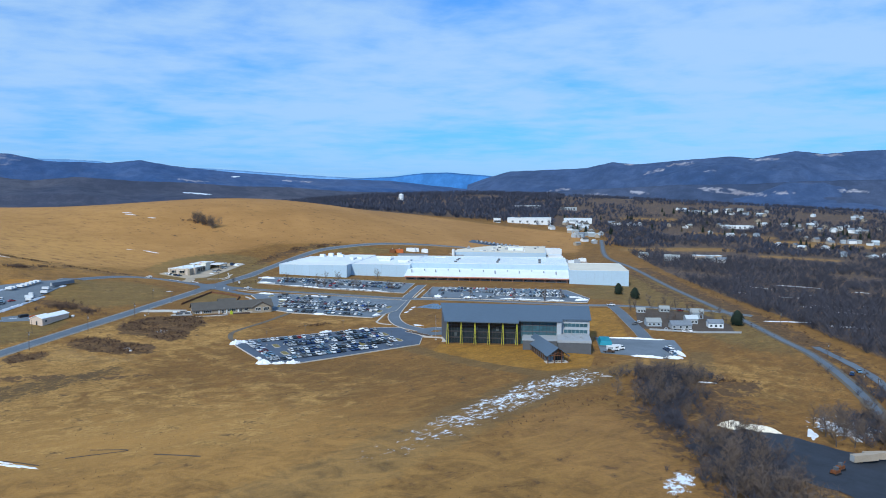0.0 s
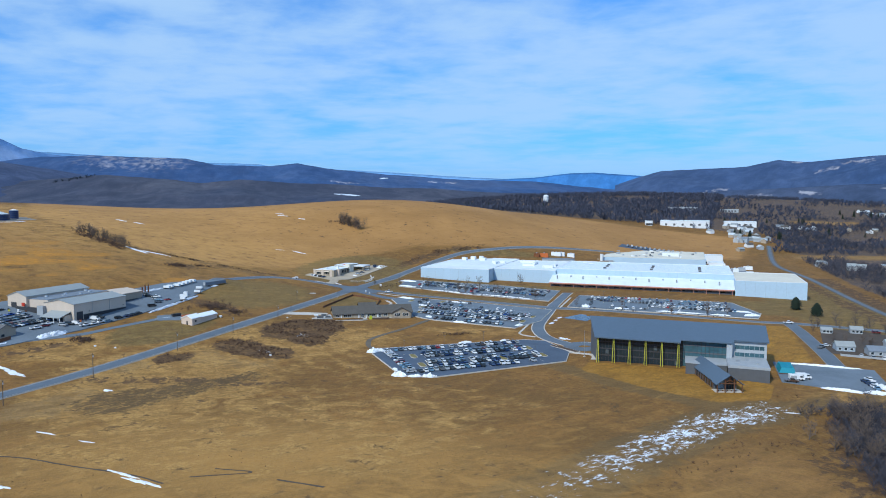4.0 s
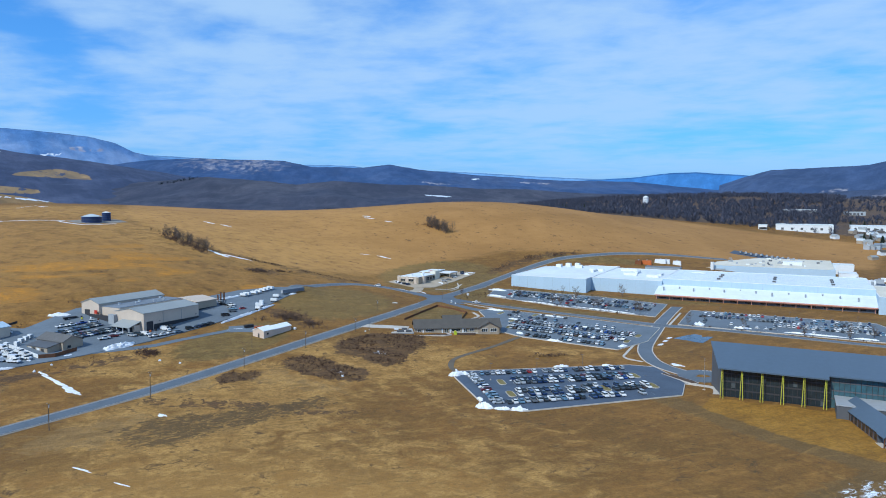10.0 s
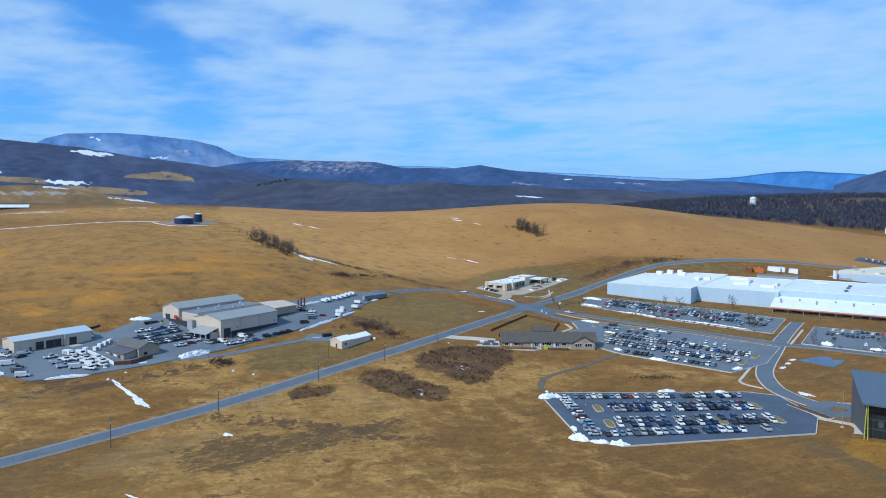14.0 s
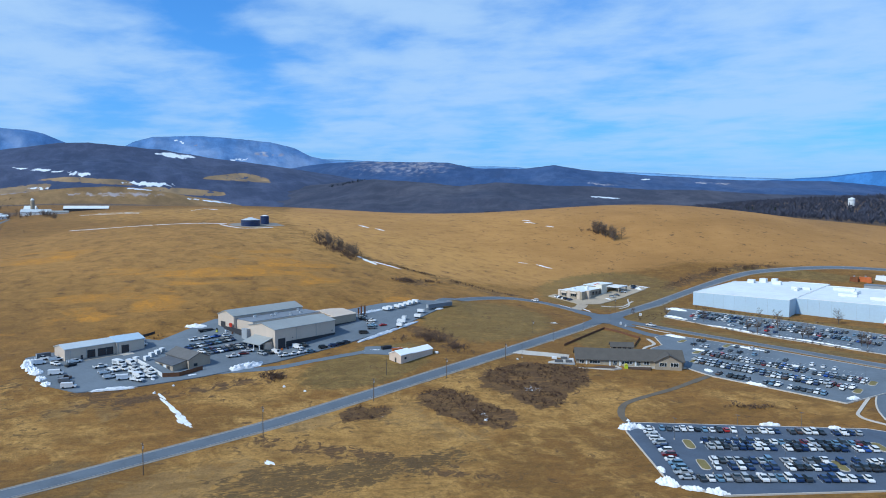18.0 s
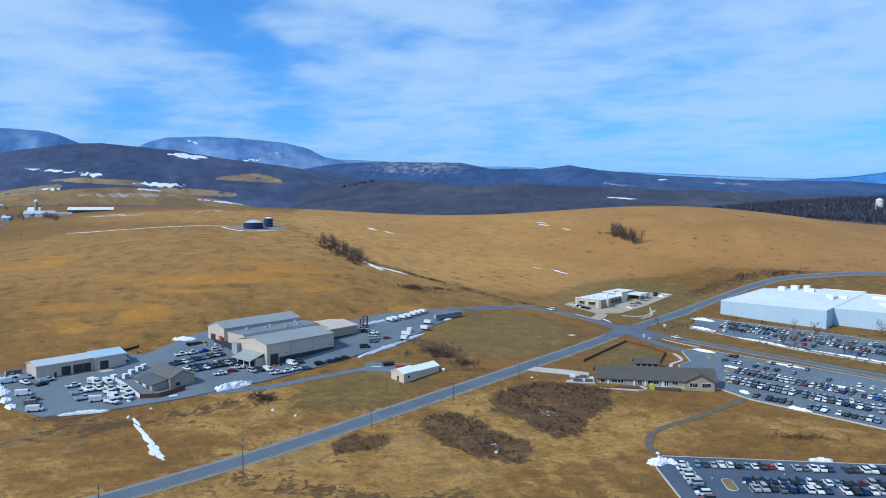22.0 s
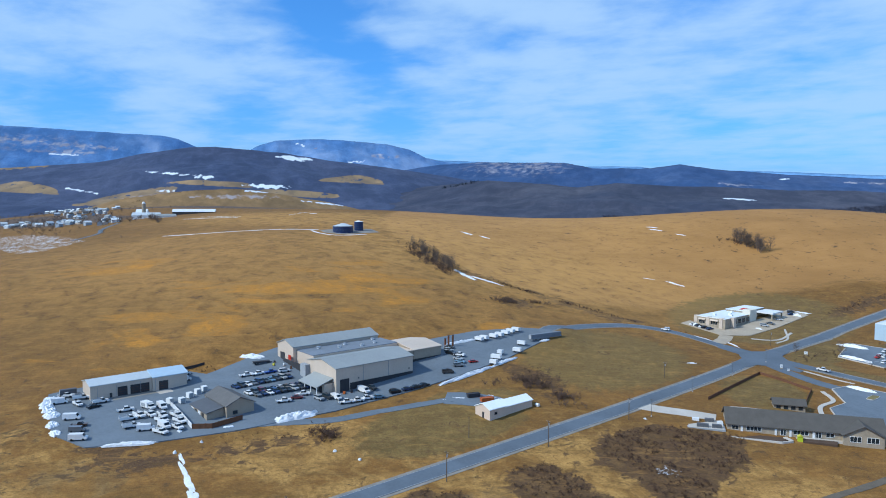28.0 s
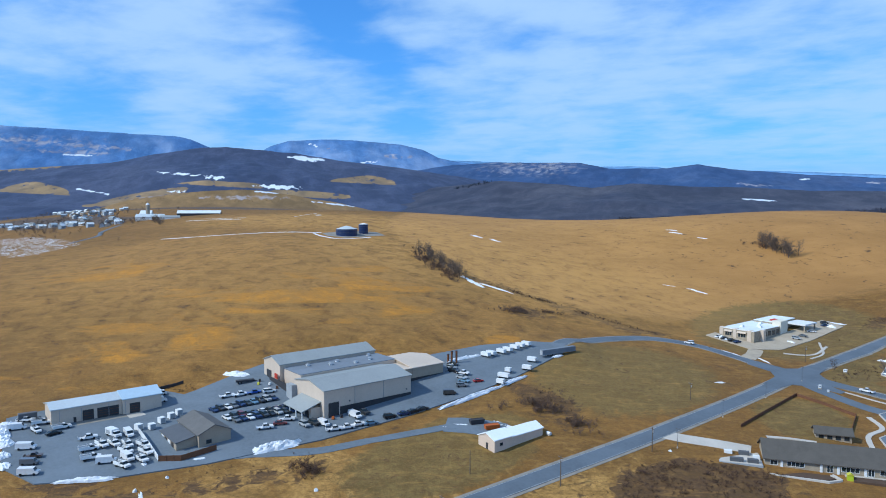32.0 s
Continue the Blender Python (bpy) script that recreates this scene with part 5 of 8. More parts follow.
for x in (67.5, 70.2, 73.0, 75.6, 78.4):
    st = thing("patio_set", "low patio table with red-brown base on the porch", "table", pose(-61, 464, 2.25) @ Matrix.Translation(WING @ Vector((x, -54, 0))), "porch tables")
    part("tabletop", box(-0.75, 0.75, -0.6, 0.6, 0.68, 0.76), M["concrete"], st)
    part("pedestal", box(-0.3, 0.3, -0.3, 0.3, 0, 0.68, top=(0.12, 0.12)), M["rust"], st)

# the factory: long white halls side by side
plant = thing("factory", "long white metal-clad factory with flat white roofs", "building", pose(-294, 770, 10))


def hall(x0, x1, y0, y1, top, wall, roof, kerb=0.9):
    part("wall", box(x0, x1, y0, y1, -4, top), M[wall], plant)
    part("roof", box(x0 + 0.6, x1 - 0.6, y0 + 0.6, y1 - 0.6, top, top + 0.12), M[roof], plant)
    bm = bmesh.new()
    for a, b, c, d in ((x0, x1, y0, y0 + 0.6), (x0, x1, y1 - 0.6, y1), (x0, x0 + 0.6, y0 + 0.6, y1 - 0.6), (x1 - 0.6, x1, y0 + 0.6, y1 - 0.6)):
        box(a, b, c, d, top, top + kerb * 0.5, bm)
    part("parapet", bm, M["white"], plant)
    for i in range(1, int((x1 - x0) / 9)):
        x = x0 + i * 9
        part("cladding_joint", box(x - 0.07, x + 0.07, y0 - 0.05, y0 - 0.004, -4, top), M["house_blue"], plant)


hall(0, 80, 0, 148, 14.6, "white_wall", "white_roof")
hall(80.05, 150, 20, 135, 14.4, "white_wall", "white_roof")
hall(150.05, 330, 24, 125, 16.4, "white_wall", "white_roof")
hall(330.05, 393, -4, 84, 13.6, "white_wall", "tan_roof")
part("front_range", profile_x([(1, -4), (23.95, -4), (23.95, 10.5), (1, 4.6)], 148, 329), M["white_wall"], plant)
part("front_roof", profile_x([(-3.2, 3.9), (23.9, 10.55), (23.9, 10.9), (-3.2, 4.3)], 147, 330), M["white_roof"], plant, "white canopy roof")
part("red_band", box(147.5, 329.5, -3.5, -3.22, 3.2, 4.25), M["brick_band"], plant, "thin red-brown fascia band")
# a dark slab stands for the shade under the canopy
part("painted_canopy_shade", box(148, 329, 0.2, 0.98, -3, 3.6), M["dark_grey"], plant)
part("red_band", box(148, 329, 0.0, 0.18, 1.9, 2.6), M["brick_band"], plant)
for i in range(16):
    part("canopy_post", box(149 + i * 11.9, 149.4 + i * 11.9, -3.0, -2.7, -4, 3.5), M["brick_band"], plant)
for i in range(14):
    window(plant, "y", 0.2, 151 + i * 12.6, 158 + i * 12.6, 0.4, 2.8, -1, "glass", "grey")
for i, x in enumerate((200, 248, 296)):
    for y in (42, 64, 82):
        part("roof_vent", box(x - 1.5 + i, x + 1.5 + i, y, y + 2.4, 16.52, 18.0), M["dark_grey"], plant, "grey roof ventilator")
for i in range(13):
    part("roof_vent", tube((154 + i * 13.5, 8 + (i * 7) % 12, 6.0), (154 + i * 13.5, 8 + (i * 7) % 12, 10.6), 0.7, n=8), M["steel"], plant)
for x, y, w, d, h in ((14, 108, 6, 6, 3.4), (22, 120, 6, 6, 4), (30, 132, 5, 6, 3.4), (36, 112, 8, 5, 3.2), (60, 86, 16, 3, 2.2), (66, 70, 3, 16, 2.2), (104, 60, 14, 3, 2.2), (112, 78, 3, 18, 2.2), (130, 48, 12, 4, 2.6), (138, 64, 4, 14, 2.0), (92, 100, 18, 5, 2.4), (168, 96, 14, 6, 2.8)):
    part("roof_duct", box(x, x + w, y, y + d, 14.6, 14.7 + h), M["white"], plant, "white roof duct")
for i in range(16):
    part("roof_seam", box(152, 328, 30 + i * 6, 30.35 + i * 6, 16.53, 16.62), M["white_wall"], plant)
part("stack", tube((330, 60, 13.6), (330, 60, 20), 1.2, n=10), M["steel"], plant)
part("loading_door", box(392.98, 393.2, 20, 30, -4, 4), M["dark_grey"], plant)

annex = thing("factory_annex", "second long factory hall with tan roof and pale blue-grey wall", "building", pose(-128, 1000, 11))
part("wall", box(8, 142, 0, 150, -4, 12.8), M["white_wall"], annex)
part("roof", prism([(8.5, 0.5), (134, 0.5), (141.5, 16), (141.5, 149.5), (8.5, 149.5)], 12.8, 12.95), M["tan_roof"], annex)
part("parapet", box(8, 142, -0.02, 0.45, 12.8, 13.3), M["white_wall"], annex)
part("low_wing", box(-6, 7.95, 6, 120, -4, 9.4), M["cream"], annex)
part("low_wing_roof", box(-6.3, 7.9, 5.7, 120.3, 9.4, 9.8), M["tan_roof"], annex)
part("red_band", box(-6.1, 6, 5.6, 5.98, 4.5, 6.4), M["timber"], annex)
for i in range(16):
    part("loading_door", box(12 + i * 8, 16.4 + i * 8, -0.14, -0.01, -1, 3.6), M["dark_grey"], annex)
part("stack", tube((9.5, -4, -3), (9.5, -4, 17.5), 2.2, n=10), M["white"], annex, "white cylindrical silo stack")
part("pipe_rack", box(13, 24, -3, -0.3, 6, 9.5), M["grey"], annex, "grey pipe rack beside the stack")
rnd = random.Random(7)
for i in range(34):
    x, y = rnd.uniform(12, 130), rnd.uniform(8, 145)
    part("roof_unit", box(x, x + rnd.uniform(1.5, 5), y, y + rnd.uniform(1.5, 4), 12.95, 13.8 + rnd.random() * 1.6), M[rnd.choice(("grey", "white", "steel", "dark_grey"))], annex)
part("penthouse", box(86, 108, 50, 66, 12.95, 17.0), M["white"], annex)

for x, y, w, d, h, wall, roof in ((14, 1070, 22, 16, 12, "white", "white_roof"), (18, 1010, 18, 22, 8, "white", "white_roof"), (20, 960, 14, 18, 7, "cream", "white_roof"), (24, 1120, 16, 14, 6, "white", "white_roof"), (-186, 925, 40, 12, 6, "grey", "flat_grey")):
    hut = thing("process_building", "small white process building beside the factory hall", "building", pose(x, y, gz(x, y)), "process buildings")
    part("wall", box(0, w, 0, d, -3, h), M[wall], hut)
    part("roof", box(-0.3, w + 0.3, -0.3, d + 0.3, h, h + 0.4), M[roof], hut)
    for i in range(3):
        window(hut, "y", 0, 1.5 + i * w / 3.2, 3.0 + i * w / 3.2, 1, 2.6, -1)

# the day-care building, long and low
day = thing("daycare_building", "long low day-care building with brown shingle gable roof and stone walls", "building", pose(-271, 520.5, gz(-262, 530) - 0.2, 0, 0, 33.6))
gable_shell(day, 0, 63, 0, 17, -3, 3.4, 8.2, "x", "stone", "brown_roof", 0.9)
part("cross_wall", profile_y([(46, -3), (61.5, -3), (61.5, 3.4), (53.75, 7.4), (46, 3.4)], -3, 0.2), M["stone"], day)
for s, e in ((-1, 45.2), (1, 62.3)):
    part("roof_slope", profile_y([(53.75, 7.45), (e, 3.0), (e, 3.35), (53.75, 7.85)], -3.8, 9), M["brown_roof"], day)
for a, b in ((2, 4.5), (8, 14), (22, 24), (27, 33), (36, 38), (40, 43)):
    window(day, "y", 0, a, b, 0.9 if b - a > 2.2 else 0.1, 2.6, -1, "glass", "white", mullions=int((b - a) / 1.6))
window(day, "y", -3, 48.5, 52.6, 0.7, 2.9, -1, "glass", "white", mullions=2)
window(day, "y", -3, 55, 59.4, 0.7, 2.9, -1, "glass", "white", mullions=2)
window(day, "x", 63, 4, 7, 0.8, 2.6, 1, "glass", "white", mullions=1)
window(day, "x", 63, 10, 13, 0.8, 2.6, 1, "glass", "white", mullions=1)
for x in (5.6, 19.5, 25.4, 34.6):
    part("pilaster", box(x, x + 0.9, -0.35, -0.02, -2, 3.3), M["white"], day)
part("service_wall", prism([(-17, -4), (-1, -4), (-1, 15), (-17, 15)], -3, 1.2), M["grey"], day, "grey wall of a service court")
part("service_floor", box(-16.6, -1.4, -3.6, 14.6, 1.2, 1.26), M["concrete"], day)
for x, y, w in ((-14.5, 5.5, 3), (-9, 6, 4), (-4, 2, 2.4), (-13, -2.5, 5), (-6.5, -2.4, 4)):
    part("service_unit", box(x, x + w, y, y + 1.8, 1.26, 2.7), M["dark_grey" if w > 3.5 else "white"], day)
for pts, mt, nm in (([(3, -7), (6, -8), (20, -8.5), (24, -6), (22, -3), (6, -2.5)], "mulch", "planting_bed"), ([(30, -6), (43, -6.5), (44, -2), (30, -1)], "mulch", "planting_bed")):
    part(nm, prism(pts, -3, -0.15), M[mt], day, "brown mulched bed")
for pts in ([(0, -8), (3, -9.4), (21, -10.2), (26, -7), (25.2, -6.6), (21, -9.2), (4, -8.2), (1.6, -7)], [(0.6, -8), (2, -7.5), (3, -1), (1, -1)], [(22.5, -3), (25.4, -6.8), (26.2, -6.2), (24, -1.4)], [(28, -1.8), (46, -1.8), (46, -0.4), (28, -0.4)]):
    part("paving", prism(pts, -3, -0.02), M["concrete"], day, "pale curved concrete path")
play = thing("play_structure", "lime-green plastic play house on the terrace", "playground", pose(-271 + 26.5, 520.5 + 12.5, gz(-262, 530), 0, 0, 33.6))
part("playhouse_body", box(-1.0, 1.0, -0.8, 0.8, -1, 1.2), M["lime"], play)
part("playhouse_roof", profile_y([(-1.2, 1.2), (1.2, 1.2), (0, 2.0)], -1, 1), M["yellow"], play)
pav = thing("pavilion", "small pavilion with brown gable roof behind the day-care building", "pavilion", pose(-271, 566, gz(-265, 568), 0, 0, 33.6))
gable_shell(pav, 0, 14, 0, 6.5, -2, 2.6, 4.6, "x", "stone", "brown_roof", 0.8)
for i in range(4):
    window(pav, "y", 0, 1.2 + i * 3.3, 3.0 + i * 3.3, 0.3, 2.2, -1)


def fence_line(points, height, mat, label, step=3.0, base=None):
    """A fence along a line on the ground: posts and panels."""
    f = thing("fence", label, "fence")
    for (ax, ay), (bx, by) in zip(points, points[1:]):
        n = max(1, round(math.hypot(bx - ax, by - ay) / step))
        for i in range(n):
            x0, y0, x1, y1 = ax + (bx - ax) * i / n, ay + (by - ay) * i / n, ax + (bx - ax) * (i + 1) / n, ay + (by - ay) * (i + 1) / n
            za, zb = gz(x0, y0), gz(x1, y1)
            if base:
                za, zb = float(level(base, x0, y0)), float(level(base, x1, y1))
            d = Vector((y0 - y1, x1 - x0, 0)).normalized() * 0.05
            bm = bmesh.new()
            v = [bm.verts.new(p) for p in ((x0 - d.x, y0 - d.y, za), (x1 - d.x, y1 - d.y, zb), (x1 + d.x, y1 + d.y, zb), (x0 + d.x, y0 + d.y, za), (x0 - d.x, y0 - d.y, za + height), (x1 - d.x, y1 - d.y, zb + height), (x1 + d.x, y1 + d.y, zb + height), (x0 + d.x, y0 + d.y, za + height))]
            for q in ((3, 2, 1, 0), (4, 5, 6, 7), (0, 1, 5, 4), (1, 2, 6, 5), (2, 3, 7, 6), (3, 0, 4, 7)):
                bm.faces.new([v[j] for j in q])
            part("fence_panel", bm, M[mat], f)
            part("post", box(x0 - 0.12, x0 + 0.12, y0 - 0.12, y0 + 0.12, za - 0.4, za + height + 0.15), M[mat], f)
    return f


fence_line([(-296, 549), (-302, 616), (-272, 612), (-264, 585)], 1.5, "timber", "dark board fence round the day-care lawn", 4.0)
fence_line([(-440, 332), (-411, 331)], 2.2, "white", "white panel fence in the works yard", 2.6, "yard")
fence_line([(-411, 331), (-406.5, 338), (-407, 352)], 2.2, "timber", "dark brown board fence in the works yard", 2.6, "yard")
fence_line([(-487, 354), (-486.5, 366)], 1.6, "dark_base", "dark screen fence behind the yard", 2.6)

# the bank branch
bank = thing("bank_branch", "bank branch with white flat roofs, grey walls and a tan tower", "building", pose(-394, 704, gz(-380, 722) + 0.3))
part("wall", box(0, 24.5, 0, 44, -4, 5.2), M["stone"], bank)
part("roof", box(0.5, 24, 0.5, 43.5, 5.2, 5.35), M["white_roof"], bank)
part("parapet", prism([(0, 0), (24.5, 0), (24.5, 0.5), (0, 0.5)], 5.2, 5.8), M["white"], bank)
for x, y in ((-0.2, -0.2), (9.5, -0.25), (19.8, -0.3), (24.3, 8)):
    part("stone_pier", box(x, x + 2.6, y, y + 3.5, -4, 5.7), M["cream"], bank, "tan stone pier")
for a, b in ((4.0, 8.6), (13.2, 18.6)):
    window(bank, "y", 0, a, b, 0.6, 3.2, -1, "glass", "cream", mullions=2)
    part("awning", profile_x([(-1.4, 3.3), (-0.02, 4.1), (-0.02, 4.3), (-1.4, 3.45)], a - 0.5, b + 0.5), M["cream"], bank, "cream awning over the windows")
for i in range(5):
    window(bank, "x", 24.5, 13 + i * 6, 17 + i * 6, 0.6, 3.6, 1, "glass", "dark_grey", mullions=2)
part("tower", box(19, 25.2, 36, 46, -4, 8.6), M["tan_roof"], bank, "tan stone tower")
part("upper_roof", box(4, 19, 40, 70, -4, 6.6), M["stone"], bank)
part("upper_roof_cap", box(3.6, 19.4, 39.6, 70.4, 6.6, 7.0), M["white_roof"], bank)
part("red_emblem", box(12, 18, 44, 52, 7.0, 7.9, top=(1.5, 2)), M["red"], bank, "red roof emblem")
part("canopy", box(20, 34, 54, 72, 4.6, 5.6), M["white"], bank, "white drive-through canopy")
for x, y in ((21, 55), (33, 55), (21, 71), (33, 71)):
    part("canopy_post", box(x - 0.4, x + 0.4, y - 0.4, y + 0.4, -3, 4.6), M["stone"], bank)
for x, y in ((8, 12), (14, 24), (10, 34), (18, 18)):
    part("roof_unit", box(x, x + 2, y, y + 2, 5.35, 6.6), M["white"], bank)

# the works: two gabled sheds, a flat hall between them and a low wing
barn = thing("works_building", "cream steel works building with two gabled halls", "building", pose(-470, 400, 18))
gable_shell(barn, 0, 18, 1, 56, -6, 13.4, 16.4, "y", "cream", "grey_roof", 0.5)
part("wall", box(18.02, 36, 3, 57, -6, 11.6), M["cream"], barn)
part("flat_roof", box(18.3, 35.8, 2.8, 57.2, 11.6, 11.9), M["flat_grey"], barn, "grey flat roof with vents")
gable_shell(barn, 36.02, 63, 0, 47, -6, 10.2, 12.8, "y", "cream", "grey_roof", 0.5)
gable_shell(barn, 21, 50.5, 57.3, 77, -6, 9.6, 11.6, "y", "tan_siding", "cream", 0.5)
part("link_wall", box(36.1, 50.4, 47.02, 57.2, -6, 9.5), M["tan_siding"], barn)
part("link_roof", box(36.0, 50.7, 47.02, 57.0, 9.5, 9.8), M["cream"], barn)
part("wainscot", box(63.01, 63.12, 8, 46.9, -6, 2.2), M["dark_base"], barn, "dark wainscot")
part("wainscot", box(50.51, 50.62, 50, 76.9, -6, 4.6), M["dark_base"], barn)
# the open doorway is a panel coloured like the shade inside
part("roller_door", box(63.02, 63.2, 2.2, 7.4, -3, 4.6), M["dark_base"], barn, "dark panel for the shade inside an open roller door")
for y in (15.6, 31.2):
    part("downpipe", box(63.02, 63.22, y, y + 0.16, 2.2, 10), M["grey"], barn)
for y in (12.5, 44):
    part("vent_grille", box(63.02, 63.12, y, y + 0.8, 3.6, 4.3), M["dark_grey"], barn)
part("roller_door", box(3.5, 8.5, 0.8, 0.98, 2, 9), M["dark_base"], barn, "dark roller door")
part("wainscot", box(8.6, 36, -0.16, -0.02, 0, 6.4), M["dark_base"], barn)
part("red_emblem", box(15.2, 18.0, -0.6, -0.2, 6.8, 9.2), M["red"], barn, "red sign panel")
for x, y in ((22, 14), (27, 24), (31, 36), (23, 30), (29, 46), (21, 50)):
    part("roof_vent", tube((x, y, 11.9), (x, y, 12.7), 0.9, n=10), M["white"], barn)
    part("vent_hood", tube((x, y, 12.7), (x, y, 13.2), 1.3, 0.4, n=10), M["steel"], barn)
part("porch_roof", profile_x([(-9.5, 1.9), (-0.05, 4.9), (-0.05, 5.3), (-9.5, 2.3)], 42.5, 60.5), M["grey_roof"], barn)
part("porch_wall", box(43.5, 60, -5, -0.05, -4, 2.9), M["cream"], barn)
for i in range(3):
    part("porch_door", box(44.5 + i * 5.2, 47.9 + i * 5.2, -5.15, -5.01, -3, 1.6), M["dark_base"], barn)
for x in (43.0, 48.6, 54.4, 60.1):
    part("porch_post", box(x - 0.2, x + 0.2, -9.3, -9.0, -5, 2.0), M["white"], barn, "white porch post")
part("tall_bay", box(32, 37.5, -2.6, -0.05, -6, 8.0), M["grey"], barn, "grey panelled entrance bay")

garage = thing("garage_building", "long cream garage with pale metal roof and four dark bays", "building", pose(-483, 305, 16.6))
gable_shell(garage, 0, 14, 0, 44, -5, 6.3, 8.1, "y", "cream", "pale_roof", 0.5)
part("end_bay", box(14.02, 15.4, 28, 44.6, -5, 6.1), M["cream"], garage)
part("end_bay_roof", profile_y([(7.2, 8.55), (16, 6.25), (16, 6.6), (7.2, 8.9)], 27.6, 45.1), M["white_wall"], garage, "brighter newer roof bay")
for y in (14.2, 20.0, 25.0 - 0.6, 33):
    x = 14.02 if y < 26 else 15.42
    bay = part("garage_door", box(x, x + 0.14, y - 2.2, y + 2.2, -1.6, 4.2), M["dark_base"], garage, "dark garage bay")
    for i in range(3):
        part("door_panel", box(x + 0.15, x + 0.2, y - 2.0, y + 2.0, 0.7 + i * 1.1, 0.78 + i * 1.1), M["rust"], bay)
part("door", box(14.02, 14.14, 8.4, 9.5, -0.6, 1.9), M["dark_base"], garage)
for y in (3, 11.5, 22.4, 29):
    x = 14.02 if y < 26 else 15.42
    part("downpipe", box(x, x + 0.16, y, y + 0.16, 0, 5.4), M["grey"], garage)
ap = [(14.03, 9), (18.5, 9), (18.5, 29), (14.03, 29)]
part("apron", prism(ap, -3, [float(level("yard", -483 + a, 305 + b)) - 16.6 + 0.08 for a, b in ap]), M["gravel"], garage, "tan worn gravel apron")
ap = [(15.45, 29.1), (21.5, 29.1), (21.5, 36), (15.45, 36)]
part("apron", prism(ap, -3, [float(level("yard", -483 + a, 305 + b)) - 16.6 + 0.1 for a, b in ap]), M["concrete"], garage, "pale concrete apron")

cabin = thing("yard_office", "small tan yard office with dark lean-to roof and open bays", "building", pose(-437, 347, 13.6))
gable_shell(cabin, 0, 24.5, 0, 13, -3, 4.9, 7.9, "x", "tan_siding", "tan_shingle", 0.5)
part("lean_to", profile_x([(-8, -3), (-0.02, -3), (-0.02, 4.1), (-8, 2.6)], 3, 22), M["tan_siding"], cabin)
part("lean_to_roof", profile_x([(-8.6, 2.7), (0, 4.3), (0, 4.6), (-8.6, 3.0)], 2.4, 22.6), M["dark_grey"], cabin, "dark brown lean-to roof")
# every second bay is open: a dark panel paints the shade within
for i in range(4):
    part("bay_opening" if i % 2 else "bay_door", box(4.2 + i * 4.0, 6.8 + i * 4.0, -8.15, -8.01, -2.5, 2.0), M["dark_base" if i % 2 else "white"], cabin)
window(cabin, "x", 24.5, 3, 5, 1.0, 2.4, 1)

shed = thing("storage_shed", "pinkish cream storage shed with bright white metal roof", "shed", pose(-349.5, 439, gz(-345, 445) + 0.1))
gable_shell(shed, 0, 9.6, 0, 10, -2, 4.0, 6.0, "y", "pink_cream", "bright_roof", 0.4)
gable_shell(shed, 0.8, 9.4, 10.02, 28, -2, 3.6, 5.4, "y", "pink_cream", "bright_roof", 0.4)
part("door", box(4.6, 5.8, -0.12, -0.01, -0.5, 2.2), M["dark_base"], shed)
window(shed, "x", 9.6, 3, 4.4, 1.4, 2.4, 1)
tk = thing("propane_tank", "small white gas tank beside the shed", "tank", pose(-339.0, 469, gz(-339, 469)))
part("tank_body", tube((-0.5, 0, 1.0), (1.6, 0, 1.0), 0.7, n=10), M["white"], tk)
part("saddle", box(-0.2, 1.2, -0.4, 0.4, 0, 0.5), M["concrete"], tk)

# twin blue tanks on the hill
for x, y, r, h, lb in ((-762, 626, 11.0, 6.4, "low dark blue manure tank with pale dome on the hill"), (-768, 650, 5.0, 9.6, "tall dark blue silo with pale cap on the hill")):
    t = thing("farm_tank", lb, "tank", pose(x, y, gz(x, y)), "blue tanks")
    part("tank_wall", tube((0, 0, -2), (0, 0, h), r, n=28), M["tank_blue"], t)
    part("tank_cap", tube((0, 0, h + 0.02), (0, 0, h + r * 0.28), r * 1.02, r * 0.15, n=28), M["pale_roof" if r > 8 else "white"], t)
    for i in range(3):
        part("tank_hoop", tube((0, 0, h * (0.25 + 0.25 * i)), (0, 0, h * (0.25 + 0.25 * i) + 0.2), r * 1.01, n=28), M["dark_grey"], t)

tower = thing("water_tower", "white water tower above the dark woods", "tower", pose(-372, 1900, gz(-372, 1900)))
part("tank_body", tube((0, 0, -4), (0, 0, 19), 7.0, n=20), M["white"], tower)
part("tank_cap", tube((0, 0, 19.02), (0, 0, 22), 7.2, 1.0, n=20), M["white_roof"], tower)
part("rail", tube((0, 0, 15), (0, 0, 15.5), 7.3, n=20), M["steel"], tower)

# ---- vehicles ----
WHEEL = {}


def wheel_mesh(r, w):
    if (r, w) not in WHEEL:
        bm = tube((0, -w / 2, 0), (0, w / 2, 0), r, n=10)
        tube((0, -w / 2 - 0.02, 0), (0, w / 2 + 0.02, 0), r * 0.55, n=8, bm=bm)
        WHEEL[r, w] = mesh_of("wheel", bm, M["black"])
    return WHEEL[r, w]


